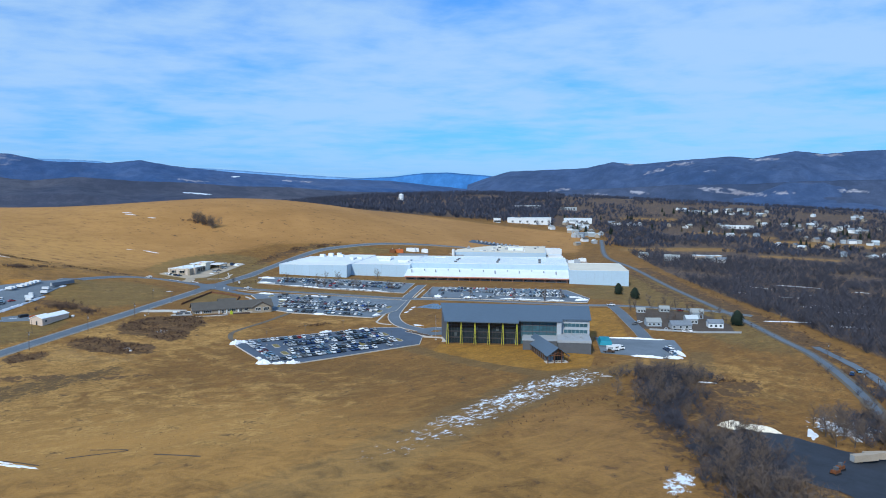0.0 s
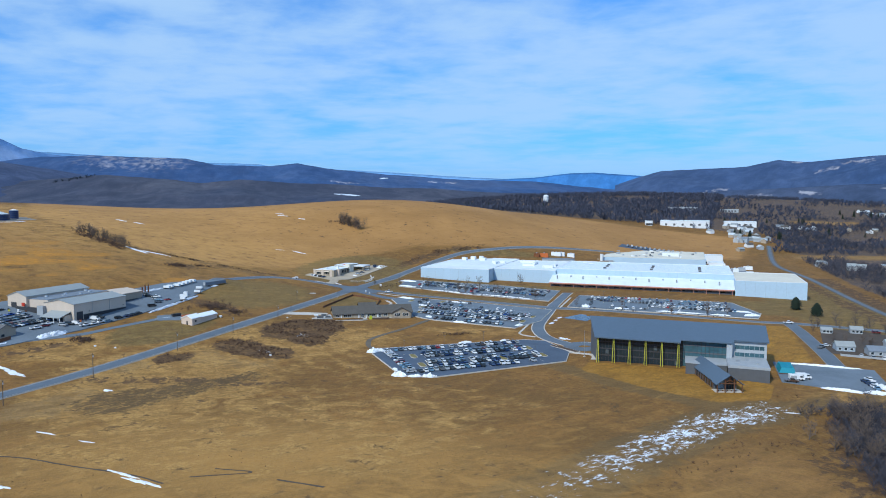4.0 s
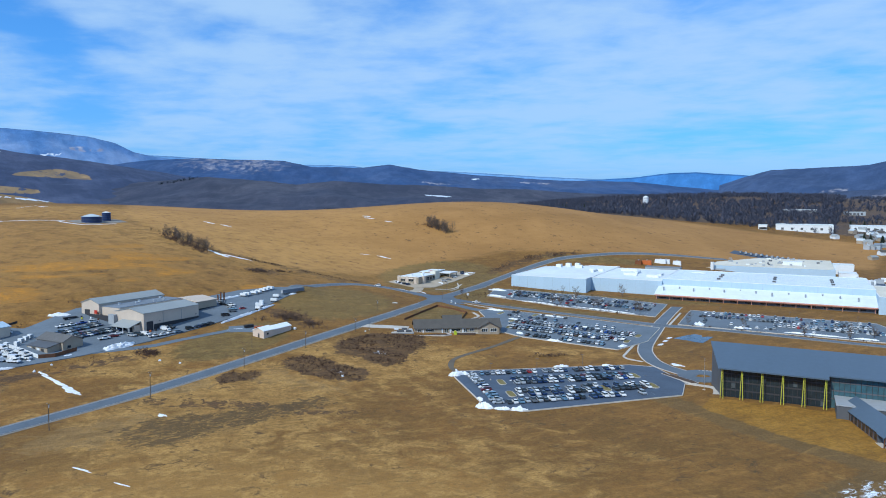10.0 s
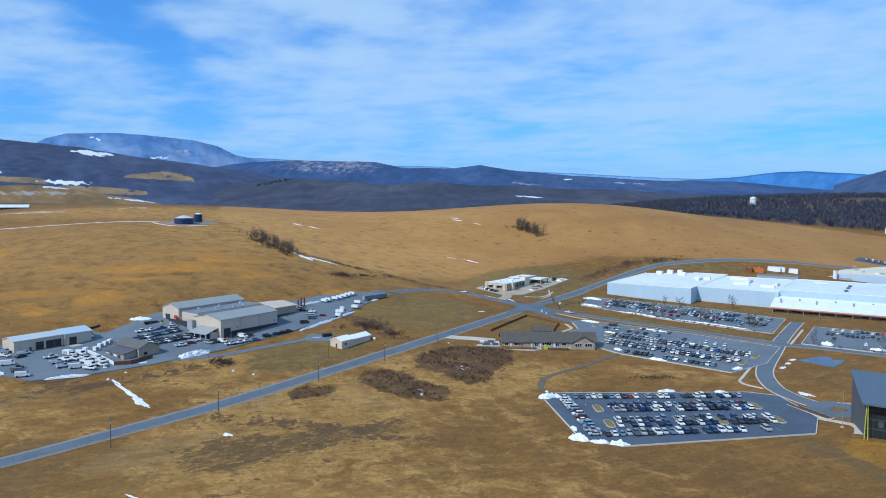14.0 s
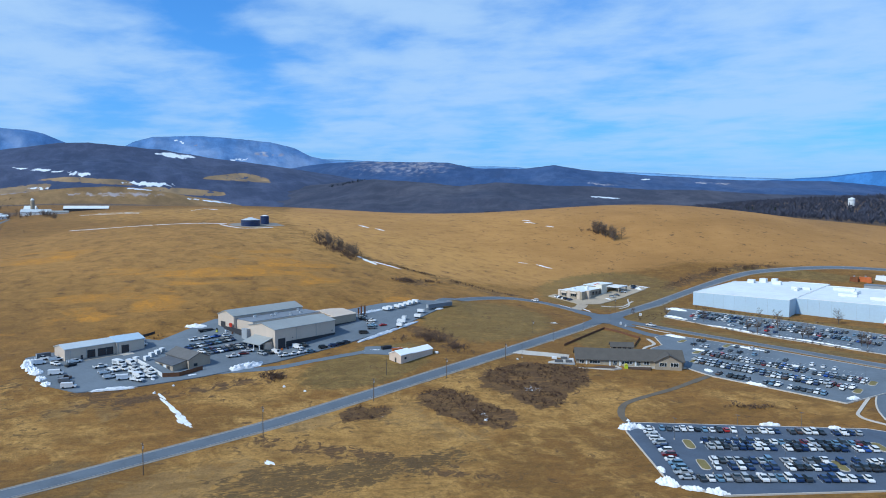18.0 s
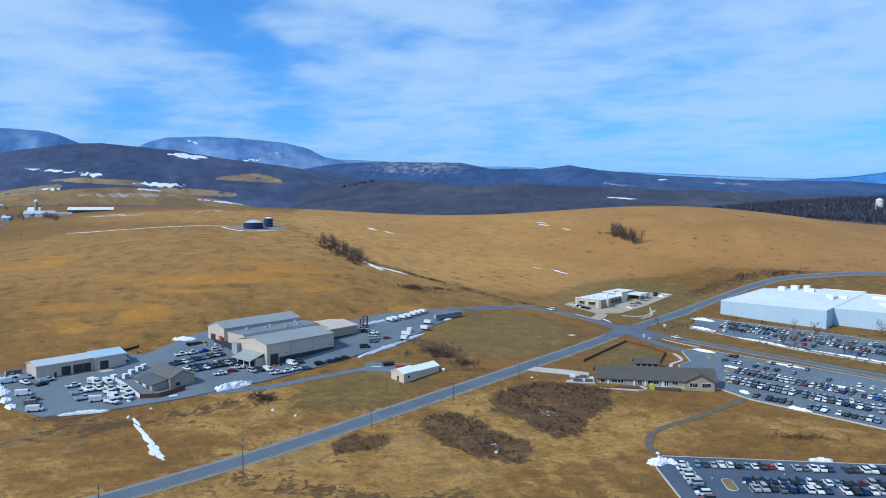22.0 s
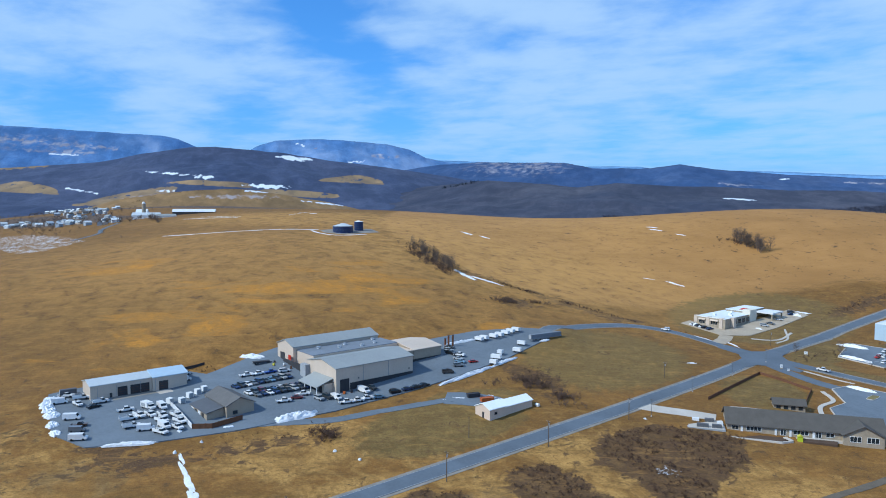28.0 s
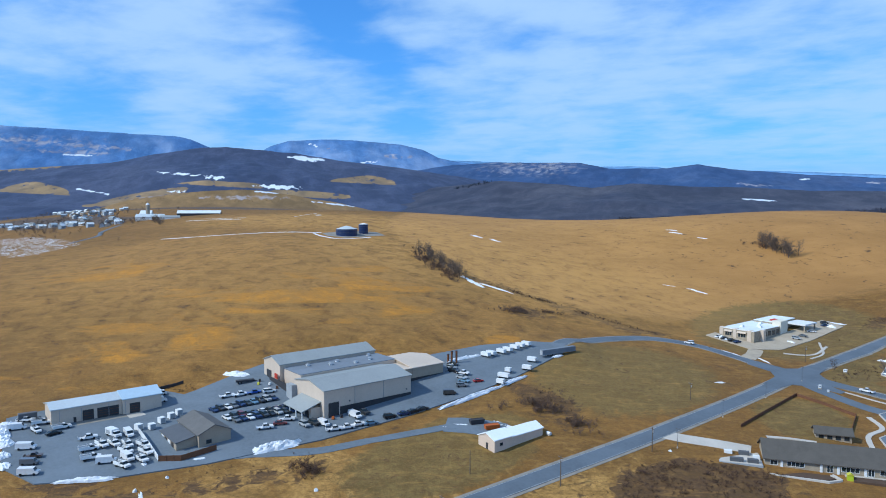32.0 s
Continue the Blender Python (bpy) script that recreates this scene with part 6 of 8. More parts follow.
SHAPES = {
    # outline of the body, of the glass and of the roof in length and height; half widths; wheel base, radius
    "sedan": ([(-2.3, 0.3), (2.3, 0.3), (2.32, 0.68), (1.15, 0.93), (-1.75, 0.98), (-2.3, 0.85)], [(-1.75, 0.97), (1.15, 0.92), (0.45, 1.36), (-1.0, 1.38)], [(-1.02, 1.36), (0.45, 1.34), (0.4, 1.43), (-0.95, 1.45)], 0.9, 0.76, 1.38, 0.33),
    "suv": ([(-2.25, 0.38), (2.25, 0.38), (2.3, 0.92), (1.2, 1.08), (-2.2, 1.12), (-2.28, 0.9)], [(-2.15, 1.1), (1.2, 1.06), (0.55, 1.62), (-1.95, 1.64)], [(-2.0, 1.62), (0.55, 1.6), (0.5, 1.72), (-1.9, 1.74)], 0.95, 0.84, 1.4, 0.37),
    "hatchback": ([(-2.0, 0.32), (2.05, 0.32), (2.08, 0.74), (1.05, 0.98), (-1.95, 1.0), (-2.05, 0.8)], [(-1.95, 0.98), (1.05, 0.96), (0.35, 1.42), (-1.6, 1.44)], [(-1.62, 1.42), (0.35, 1.4), (0.3, 1.49), (-1.5, 1.51)], 0.88, 0.76, 1.28, 0.32),
}


def car_body(kind):
    o, g, r, hw, gw, wb, wr = SHAPES[kind]
    body = profile_y(o, -hw, hw)
    for v in body.verts:
        if v.co.z > 0.8:
            v.co.y *= 0.94
    glass = profile_y(g, -gw, gw)
    for v in glass.verts:
        if v.co.z > 1.2:
            v.co.y *= 0.86
    return body, glass, profile_y(r, -gw * 0.86, gw * 0.86)


CAR = {}


def car_proto(kind, paint):
    """A parked car; the wheels are on the ground at height 0."""
    if (kind, paint) in CAR:
        return CAR[kind, paint], True
    o, g, r, hw, gw, wb, wr = SHAPES.get(kind, SHAPES["suv"])
    if kind == "pickup":
        t = thing("pickup_truck", f"{paint} pickup truck parked on asphalt", "truck", group="parked trucks")
        part("cab_body", profile_y([(-0.6, 0.5), (2.75, 0.5), (2.8, 1.05), (1.5, 1.18), (-0.6, 1.2)], -0.97, 0.97), PAINT[paint], t)
        part("cargo_bed", profile_y([(-2.8, 0.5), (-0.62, 0.5), (-0.62, 1.15), (-0.75, 1.15), (-0.75, 0.75), (-2.7, 0.75), (-2.7, 1.15), (-2.8, 1.15)], -0.97, 0.97), PAINT[paint], t)
        part("glazing", profile_y([(-0.55, 1.19), (1.5, 1.17), (0.85, 1.72), (-0.4, 1.74)], -0.82, 0.82), M["glass"], t)
        part("cab_roof", profile_y([(-0.42, 1.72), (0.85, 1.7), (0.8, 1.82), (-0.38, 1.84)], -0.76, 0.76), PAINT[paint], t)
        hw, wb, wr = 0.97, 1.75, 0.4
    elif kind == "van":
        t = thing("cargo_van", f"{paint} cargo van parked on asphalt", "van", group="parked trucks")
        part("van_body", profile_y([(-2.8, 0.4), (2.75, 0.4), (2.8, 1.0), (2.0, 1.25), (1.55, 2.1), (-2.75, 2.2)], -1.0, 1.0), PAINT[paint], t)
        part("windscreen", profile_y([(2.03, 1.27), (2.06, 1.3), (1.62, 2.05), (1.58, 2.05)], -0.85, 0.85), M["glass"], t)
        hw, wb, wr = 1.0, 1.75, 0.38
    elif kind == "utility":
        t = thing("utility_truck", f"{paint} utility pickup with lockers and ladder rack in the yard", "truck", group="parked trucks")
        part("cab_body", profile_y([(0.2, 0.5), (2.75, 0.5), (2.8, 1.05), (1.7, 1.2), (0.2, 1.22)], -0.97, 0.97), PAINT[paint], t)
        part("glazing", profile_y([(0.25, 1.21), (1.7, 1.19), (1.1, 1.78), (0.35, 1.8)], -0.84, 0.84), M["glass"], t)
        part("cab_roof", profile_y([(0.33, 1.78), (1.1, 1.76), (1.05, 1.88), (0.36, 1.9)], -0.78, 0.78), PAINT[paint], t)
        part("truck_bed", box(-2.9, 0.15, -0.7, 0.7, 0.6, 0.85), M["dark_grey"], t)
        for s_ in (-1, 1):
            part("locker", box(-2.9, 0.15, s_ * 0.86 - 0.16, s_ * 0.86 + 0.16, 0.6, 1.55), M["white"], t)
            part("rack_rail", tube((-2.8, s_ * 0.8, 2.0), (1.4, s_ * 0.8, 2.0), 0.05, n=5), M["steel"], t)
        for x_ in (-2.7, -0.4):
            part("rack_bow", box(x_ - 0.05, x_ + 0.05, -0.85, 0.85, 1.95, 2.05), M["steel"], t)
            for s_ in (-1, 1):
                part("rack_post", box(x_ - 0.04, x_ + 0.04, s_ * 0.82 - 0.04, s_ * 0.82 + 0.04, 1.55, 1.95), M["steel"], t)
        hw, wb, wr = 0.97, 1.75, 0.4
    elif kind == "box":
        t = thing("service_truck", f"{paint} utility service truck with box body in the works yard", "truck", group="parked trucks")
        part("cab_body", profile_y([(1.2, 0.55), (3.2, 0.55), (3.25, 1.2), (2.6, 1.4), (1.2, 1.4)], -1.0, 1.0), PAINT[paint], t)
        part("windscreen", profile_y([(1.25, 1.38), (2.6, 1.38), (2.2, 2.05), (1.3, 2.1)], -0.9, 0.9), M["glass"], t)
        part("cab_roof", box(1.25, 2.25, -0.88, 0.88, 2.06, 2.2), PAINT[paint], t)
        part("box_body", box(-3.1, 1.1, -1.15, 1.15, 0.7, 2.55), M["white"], t)
        for s in (-1, 1):
            part("locker_door", box(-2.7, -0.2, s * 1.16 - 0.02, s * 1.16 + 0.02, 0.95, 2.1), M["grey"], t)
        hw, wb, wr = 1.05, 2.1, 0.42
    else:
        t = thing("car", f"{paint} {'estate SUV' if kind == 'suv' else kind} parked in a marked stall", "car", group="parked cars")
        b, gl, rf = car_body(kind)
        part("car_body", b, PAINT[paint], t)
        part("glazing", gl, M["glass"], t)
        part("car_roof", rf, PAINT[paint], t)
    for sx in (-1, 1):
        for sy in (-1, 1):
            w = part("wheel", wheel_mesh(wr, 0.24), None, t)
            w.location = (sx * wb, sy * (hw - 0.08), wr)
    CAR[kind, paint] = t
    return t, False


def park(kind, paint, x, y, z, turn, pitch=0.0):
    proto, used = car_proto(kind, paint)
    m = pose(x, y, z, 0, pitch, turn) @ Matrix.Scale(1.13, 4)
    if used:
        return copy_thing(proto, m)
    proto.matrix_basis = m
    return proto


cars = random.Random(11)
MIX = ["black"] * 5 + ["charcoal"] * 7 + ["dark blue"] * 8 + ["silver"] * 9 + ["white"] * 13 + ["dark red"] + ["grey"] * 4 + ["light blue"] * 4 + ["brown"] + ["bright blue"] + ["bright red"]
FAR_CARS = []
count = 0


def stand(pad, x, y, turn, near=True):
    global count
    kind = cars.choice(("sedan", "sedan", "suv", "suv", "hatchback", "pickup"))
    paint = cars.choice(MIX)
    turn += cars.choice((0, 180)) + cars.uniform(-3, 3)
    z = float(level(pad, x, y)) + 0.015
    if near and count < 300:
        count += 1
        park(kind, paint, x, y, z, turn)
    else:
        FAR_CARS.append((kind if kind in SHAPES else "suv", paint, x, y, z, turn))


def bil(q, s, v):
    (ax, ay), (bx, by), (cx, cy), (dx, dy) = q
    return ((ax * (1 - s) + bx * s) * (1 - v) + (dx * (1 - s) + cx * s) * v, (ay * (1 - s) + by * s) * (1 - v) + (dy * (1 - s) + cy * s) * v)


def stalls(pad, quad, v, s0, s1, fill, pitch=3.1, near=True, skip=()):
    """A row of parked cars across a lot at the part v of its depth, from s0 to s1 of its length, with the stall lines."""
    (x0, y0), (x1, y1) = bil(quad, s0, v), bil(quad, s1, v)
    n = int(math.hypot(x1 - x0, y1 - y0) / pitch)
    turn = math.degrees(math.atan2(y1 - y0, x1 - x0)) + 90
    bm = bmesh.new()
    for i in range(n):
        t = (i + 0.5) / n
        x, y = x0 + (x1 - x0) * t, y0 + (y1 - y0) * t
        if any(a <= t <= b for a, b in skip):
            continue
        if cars.random() < fill:
            stand(pad, x, y, turn, near)
        c, s = math.cos(radians(turn)), math.sin(radians(turn))
        lx, ly = x + (x1 - x0) / n / 2, y + (y1 - y0) / n / 2
        vs = []
        for a, b in ((-2.5, -0.07), (2.5, -0.07), (2.5, 0.07), (-2.5, 0.07)):
            px, py = lx + a * c - b * s, ly + a * s + b * c
            vs.append(bm.verts.new((px, py, float(level(pad, px, py)) + 0.012)))
        bm.faces.new(vs)
    part("stall_lines", bm, M["paint_line"], LOTS[pad], "white stall lines")
    return turn


def island(pad, x, y, length, width, turn):
    """A planted kerb island in a car park."""
    z = float(level(pad, x, y))
    pts = []
    for sx in (1, -1):
        for i in range(7):
            a = radians(-90 + 30 * i + (0 if sx > 0 else 180))
            pts.append((sx * (length / 2 - width / 2) + math.cos(a) * width / 2, math.sin(a) * width / 2))
    isl = thing("parking_island", "small turf parking island with pale rounded kerb", "island", pose(x, y, z, 0, 0, turn), "parking islands")
    part("kerb", prism(pts, -0.3, 0.15), M["concrete"], isl)
    part("turf", prism([(a * 0.93, b * 0.86) for a, b in pts], 0, 0.2), M["island"], isl)
    return isl


STAFF = ((-158, 404), (-82, 464), (-113, 508), (-197, 451))
stalls("staff", STAFF, 0.94, 0.06, 0.93, 0.96, skip=((0.38, 0.42), (0.62, 0.66)))
tn = stalls("staff", STAFF, 0.70, 0.20, 0.90, 0.93)
stalls("staff", STAFF, 0.585, 0.17, 0.90, 0.92)
stalls("staff", STAFF, 0.335, 0.16, 0.92, 0.90, skip=((0.32, 0.37), (0.62, 0.68)))
stalls("staff", STAFF, 0.225, 0.15, 0.92, 0.93, skip=((0.33, 0.38), (0.63, 0.69)))
stalls("staff", STAFF, 0.04, 0.05, 0.72, 0.94)
stalls("staff", STAFF, 0.04, 0.80, 0.88, 0.5)
for i in range(13):
    x, y = -195 + (37 * i / 13.0), 447 - 45 * i / 13.0
    stand("staff", x + 1.8, y + 1.4, 40)
for s, v in ((0.14, 0.65), (0.93, 0.66), (0.125, 0.28), (0.39, 0.28), (0.665, 0.28), (0.945, 0.28)):
    x, y = bil(STAFF, s, v)
    island("staff", x, y, 11.5, 4.2, tn)
NORTH = ((-206, 552), (-131, 549), (-120, 626), (-262, 636))
stalls("north", NORTH, 0.06, 0.08, 0.86, 0.72)
stalls("north", NORTH, 0.27, 0.03, 0.95, 0.9)
stalls("north", NORTH, 0.34, 0.03, 0.95, 0.92)
stalls("north", NORTH, 0.54, 0.12, 0.96, 0.85, near=False)
stalls("north", NORTH, 0.61, 0.15, 0.96, 0.85, near=False)
stalls("north", NORTH, 0.79, 0.1, 0.9, 0.35, near=False)
stalls("north", NORTH, 0.96, 0.15, 0.5, 0.4, near=False)
for s, v in ((0.03, 0.3), (0.5, 0.3), (0.97, 0.3), (0.1, 0.575), (0.55, 0.575), (0.98, 0.575), (0.3, 0.96), (0.06, 0.86)):
    x, y = bil(NORTH, s, v)
    island("north", x, y, 11, 4, 90)
WW = ((-290, 704), (-132, 680), (-132, 740), (-296, 746))
for v, f in ((0.12, 0.35), (0.36, 0.75), (0.46, 0.7), (0.72, 0.6), (0.82, 0.55)):
    stalls("works_west", WW, v, 0.1, 0.96, f, near=False)
WE = ((-104, 650), (40, 643), (28, 712), (-104, 712))
for v, f, a, b in ((0.12, 0.25, 0.2, 0.8), (0.34, 0.85, 0.45, 0.97), (0.44, 0.85, 0.45, 0.97), (0.62, 0.8, 0.05, 0.97), (0.71, 0.8, 0.05, 0.97), (0.92, 0.75, 0.02, 0.98)):
    stalls("works_east", WE, v, a, b, f, near=False)
for x, y in ((-90, 665), (-70, 662), (-40, 660), (-90, 672)):
    stand("works_east", x, y, 90, False)


def far_car_field():
    """The cars of the distant lots, too many to keep apart, as one mesh."""
    verts, faces, mats = [], [], []
    names = [n for n, _ in PAINTS]
    protos = {}
    for kind in SHAPES:
        rows = []
        for bm, slot in zip(car_body(kind), ("p", "g", "p")):
            bm.verts.index_update()
            rows.append(([tuple(v.co) for v in bm.verts], [[v.index for v in f.verts] for f in bm.faces], slot))
            bm.free()
        protos[kind] = rows
    for kind, paint, x, y, z, turn in FAR_CARS:
        c, s = math.cos(radians(turn)), math.sin(radians(turn))
        for vs, fs, slot in protos[kind]:
            n = len(verts)
            verts.extend((x + 1.13 * (a * c - b * s), y + 1.13 * (a * s + b * c), z + 1.13 * h) for a, b, h in vs)
            faces.extend([i + n for i in f] for f in fs)
            mats.extend([names.index(paint) if slot == "p" else len(names)] * len(fs))
    fm = bpy.data.meshes.new("parked_cars")
    fm.from_pydata(verts, [], faces)
    for n in names:
        fm.materials.append(PAINT[n])
    fm.materials.append(M["glass"])
    fm.polygons.foreach_set("material_index", mats)
    tagged(new("parked_cars", fm), "rows of parked cars on the far factory lots", "cars", kind="stuff")


far_car_field()


def yard_z(x, y):
    return float(level("yard", x, y)) + 0.01


# the works yard: rows of dark cars, white utility trucks, trailers
yr = random.Random(5)
for (ax, ay), (bx, by), n, paints in (
    ((-444, 365), (-439, 391), 10, ("dark blue", "charcoal", "white", "grey", "dark blue", "charcoal", "light blue", "charcoal", "silver", "dark blue")),
    ((-431, 366), (-425, 396), 11, ("white", "black", "dark red", "charcoal", "charcoal", "white", "black", "dark blue", "dark blue", "charcoal", "silver")),
    ((-427, 368), (-421, 398), 11, ("grey", "dark blue", "white", "dark blue", "charcoal", "black", "silver", "charcoal", "dark blue", "black", "white")),
):
    for i in range(n):
        x, y = ax + (bx - ax) * i / (n - 1), ay + (by - ay) * i / (n - 1)
        park(yr.choice(("sedan", "suv", "sedan")), paints[i], x, y, yard_z(x, y), 8 + yr.uniform(-4, 4))
for k, p, x, y, t in (
    ("pickup", "white", -413, 375, 70), ("sedan", "dark red", -413, 382, 65), ("pickup", "white", -415, 386, 60), ("suv", "silver", -406, 390, 5), ("suv", "charcoal", -405, 394, 8), ("van", "white", -402, 397, 5),
    ("pickup", "white", -456, 376, 80), ("pickup", "white", -453, 381, 82), ("pickup", "bright blue", -451, 387, 80), ("suv", "white", -447, 393, 78),
    ("pickup", "white", -395, 398, 70), ("pickup", "white", -393.5, 403, 72), ("pickup", "white", -393, 408, 75), ("sedan", "light blue", -391, 414, 78), ("suv", "black", -391.5, 424, 80), ("sedan", "dark blue", -390.5, 431, 82), ("sedan", "black", -390, 436, 84), ("sedan", "charcoal", -390, 441, 84), ("van", "white", -401, 412, 5), ("pickup", "charcoal", -402, 417, 5),
    ("sedan", "charcoal", -425, 488, 20), ("suv", "silver", -421, 484, 18), ("suv", "black", -417, 482, 20), ("pickup", "white", -412, 484, 22), ("sedan", "silver", -408, 480, 20), ("sedan", "light blue", -404, 478, 20), ("sedan", "bright red", -400, 484, 70), ("suv", "grey", -400, 473, 60), ("van", "black", -396, 462, 60),
    ("sedan", "black", -459, 304, 100), ("pickup", "white", -446, 314, 80), ("van", "white", -428, 290.5, 60), ("van", "white", -450, 293, 60), ("pickup", "brown", -441, 294, 62), ("van", "grey", -436, 292, 60), ("van", "white", -473, 350, 80), ("box", "white", -480, 352, 90),
):
    park(k, p, x, y, yard_z(x, y), t)
for x, y, t in ((-473, 293, 70), (-466, 299, 10), (-479, 297, 60), (-473, 302, 70), (-464, 308, 85), (-435, 312, 80), (-427, 311, 82), (-421, 315, 70), (-443, 323, 8), (-440, 328, 8), (-434, 321, 5), (-430, 325, 8), (-425, 323, 10), (-419, 322, 12), (-426, 330, 8), (-420, 329, 8), (-436, 317, 10), (-414.5, 319, 15), (-415, 326, 12)):
    park(yr.choice(("utility", "utility", "utility", "van", "box", "pickup")), "white", x, y, yard_z(x, y), t + yr.uniform(-9, 9))
for x, y in ((-444, 333), (-441, 337.5), (-446, 343), (-449, 348), (-451, 352)):
    b = thing("storage_container", "small white storage container in the works yard", "container", pose(x, y, yard_z(x, y), 0, 0, yr.uniform(0, 20)), "white containers")
    part("container_body", box(-1.4, 1.4, -1.2, 1.2, 0.15, 2.5), M["white"], b)
    part("container_door", box(1.41, 1.46, -1.0, 1.0, 0.3, 2.35), M["grey"], b)
    part("skid", box(-1.4, 1.4, -1.0, 1.0, 0, 0.14), M["dark_grey"], b)


def trailer(x, y, turn, length, mat, label, high=2.7, z=None):
    t = thing("trailer", label, "trailer", pose(x, y, yard_z(x, y) if z is None else z, 0, 0, turn), "trailers")
    part("trailer_body", box(-length / 2, length / 2, -1.25, 1.25, 0.9, 0.9 + high), M[mat], t)
    part("trailer_frame", box(-length / 2, length / 2 + 1.4, -0.3, 0.3, 0.6, 0.88), M["dark_grey"], t)
    part("rear_door", box(-length / 2 - 0.06, -length / 2 - 0.005, -1.1, 1.1, 1.0, 0.8 + high), M["grey"], t)
    for s in (-1, 1):
        for d in (0.2, 0.34):
            w = part("wheel", wheel_mesh(0.45, 0.24), None, t)
            w.location = (-length * d, s * 1.05, 0.45)
    return t


for i, (x, y) in enumerate(((-424, 511), (-424, 515), (-423, 522), (-423, 527), (-423.5, 533), (-424, 538), (-424, 543))):
    trailer(x, y, 5, 5.5, "white", "white enclosed trailer at the edge of the works yard", 1.8)
trailer(-404, 548, 82, 24, "flat_grey", "long grey semi-trailer at the yard edge", 2.8)
for x, y, w, l in ((-391, 491, 2.4, 4), (-400, 505, 2.2, 3), (-397, 516, 3, 5), (-404, 527, 2.5, 5), (-396, 498, 2.0, 6)):
    trailer(x, y, 20, l, "white", "short white box trailer in the works yard", 1.9)
trailer(-466, 389, 75, 9, "dark_base", "black flat trailer beside the works building", 0.7)
trailer(-480, 305 - 7, 85, 7, "dark_grey", "grey box trailer beside the garage", 2.4, yard_z(-480, 298))
for x, y, mt, lb in ((-364, 451, "dark_base", "black open-top skip beside the shed"), (-356.5, 453, "orange", "orange open-top skip beside the shed")):
    d = thing("skip", lb, "skip", pose(x, y, gz(x, y) + 0.1, 0, 0, 70), "skips")
    bm = box(-3, 3, -1.2, 1.2, 0.2, 1.9, top=(-0.25, -0.1))
    part("skip_body", bm, M[mt], d)
    part("skip_rim", prism([(-3.3, -1.35), (3.3, -1.35), (3.3, -1.15), (-3.3, -1.15)], 1.9, 2.05), M[mt], d)
    part("skip_rim", prism([(-3.3, 1.15), (3.3, 1.15), (3.3, 1.35), (-3.3, 1.35)], 1.9, 2.05), M[mt], d)
    part("skid", box(-2.8, 2.8, -0.9, 0.9, 0, 0.19), M["rust"], d)
lay("shed_court", "dark asphalt court beside the white shed", "pavement", ribbon([(-372, 440), (-362, 449), (-352, 456)], 15, 0.2, 1.0), M["asphalt"])
for x, y, h in ((-427, 489, 6.5), (-426, 491.5, 6.5), (-430, 489, 4)):
    s = thing("steel_stack", "rusty upright steel pipe in the works yard", "pipe", pose(x, y, yard_z(x, y)), "steel pipes")
    part("pipe", tube((0, 0, 0), (0, 0, h), 0.55, n=10), M["rust"], s)
    part("pipe_flange", tube((0, 0, h), (0, 0, h + 0.2), 0.75, n=10), M["dark_base"], s)
for x, y, mt in ((-459, 393, "yellow"), (-462, 395, "dark_base"), (-455, 397, "white"), (-449, 398, "timber"), (-404.5, 403, "orange"), (-404, 407, "dark_base")):
    c = thing("pallet_stack", "stack of goods on pallets beside the works building", "stack", pose(x, y, yard_z(x, y), 0, 0, yr.uniform(0, 90)), "goods stacks")
    part("pallet", box(-0.6, 0.6, -0.5, 0.5, 0, 0.15), M["timber"], c)
    part("goods", box(-0.55, 0.55, -0.45, 0.45, 0.16, 1.3, top=(0.08, 0.08)), M[mt], c)

# cars on the road, at the bank and in the service court
for k, p, x, y, t in (("suv", "white", -388, 656, 190), ("pickup", "white", -283, 655.5, 175), ("pickup", "white", 66, 626, 0)):
    park(k, p, x, y, gz(x, y) + 0.25, t)
for k, p, x, y, t in (("sedan", "white", -389, 694, 80), ("sedan", "charcoal", -385, 694, 80), ("sedan", "dark blue", -376, 694, 80), ("sedan", "black", -380, 694, 84), ("sedan", "grey", -357, 748, 10), ("suv", "silver", -357, 738, 12), ("sedan", "white", -359, 765, 40), ("sedan", "dark blue", -360, 790, 60), ("suv", "charcoal", -363, 796, 60)):
    park(k, p, x, y, float(level("bank_lot", x, y)) + 0.01, t)
for k, p, x, y, t in (("box", "white", 50, 458, 10), ("box", "white", 54, 462, 12), ("pickup", "brown", 47, 453, 0), ("sedan", "dark blue", 86, 462, 100), ("sedan", "white", 87, 458, 100), ("suv", "dark blue", 85, 466, 105), ("pickup", "white", 88, 470, 110), ("sedan", "light blue", 88, 454, 95)):
    park(k, p, x, y, float(level("service", x, y)) + 0.01, t)
tarp = thing("covered_stack", "teal tarpaulin over stacked material beside the office", "tarpaulin", pose(42.5, 478, float(level("service", 42.5, 478))))
part("tarpaulin", box(0, 9, -9, 9, 0, 3.2, top=(1.2, 1.2)), M["teal"], tarp)
part("ballast", box(0, 9, -9.3, -9.02, 0, 0.3), M["timber"], tarp)

rowr = random.Random(77)
for i in range(16):
    trailer(-98 + i * 6.8, 1166 + rowr.uniform(-4, 4), 88 + rowr.uniform(-5, 5), 10, rowr.choice(("grey", "dark_grey", "white", "house_blue")), "parked box trailer behind the second factory hall", 2.6, gz(-98 + i * 6.8, 1166) + 0.2)
for x, y in ((36, 935), (44, 950), (40, 970), (58, 940), (64, 965)):
    trailer(x, y, 30 + rowr.uniform(-20, 20), 9, rowr.choice(("white", "grey")), "white box trailer in the truck yard", 2.6, gz(x, y) + 0.25)

# ---- trees, hedges and woods ----


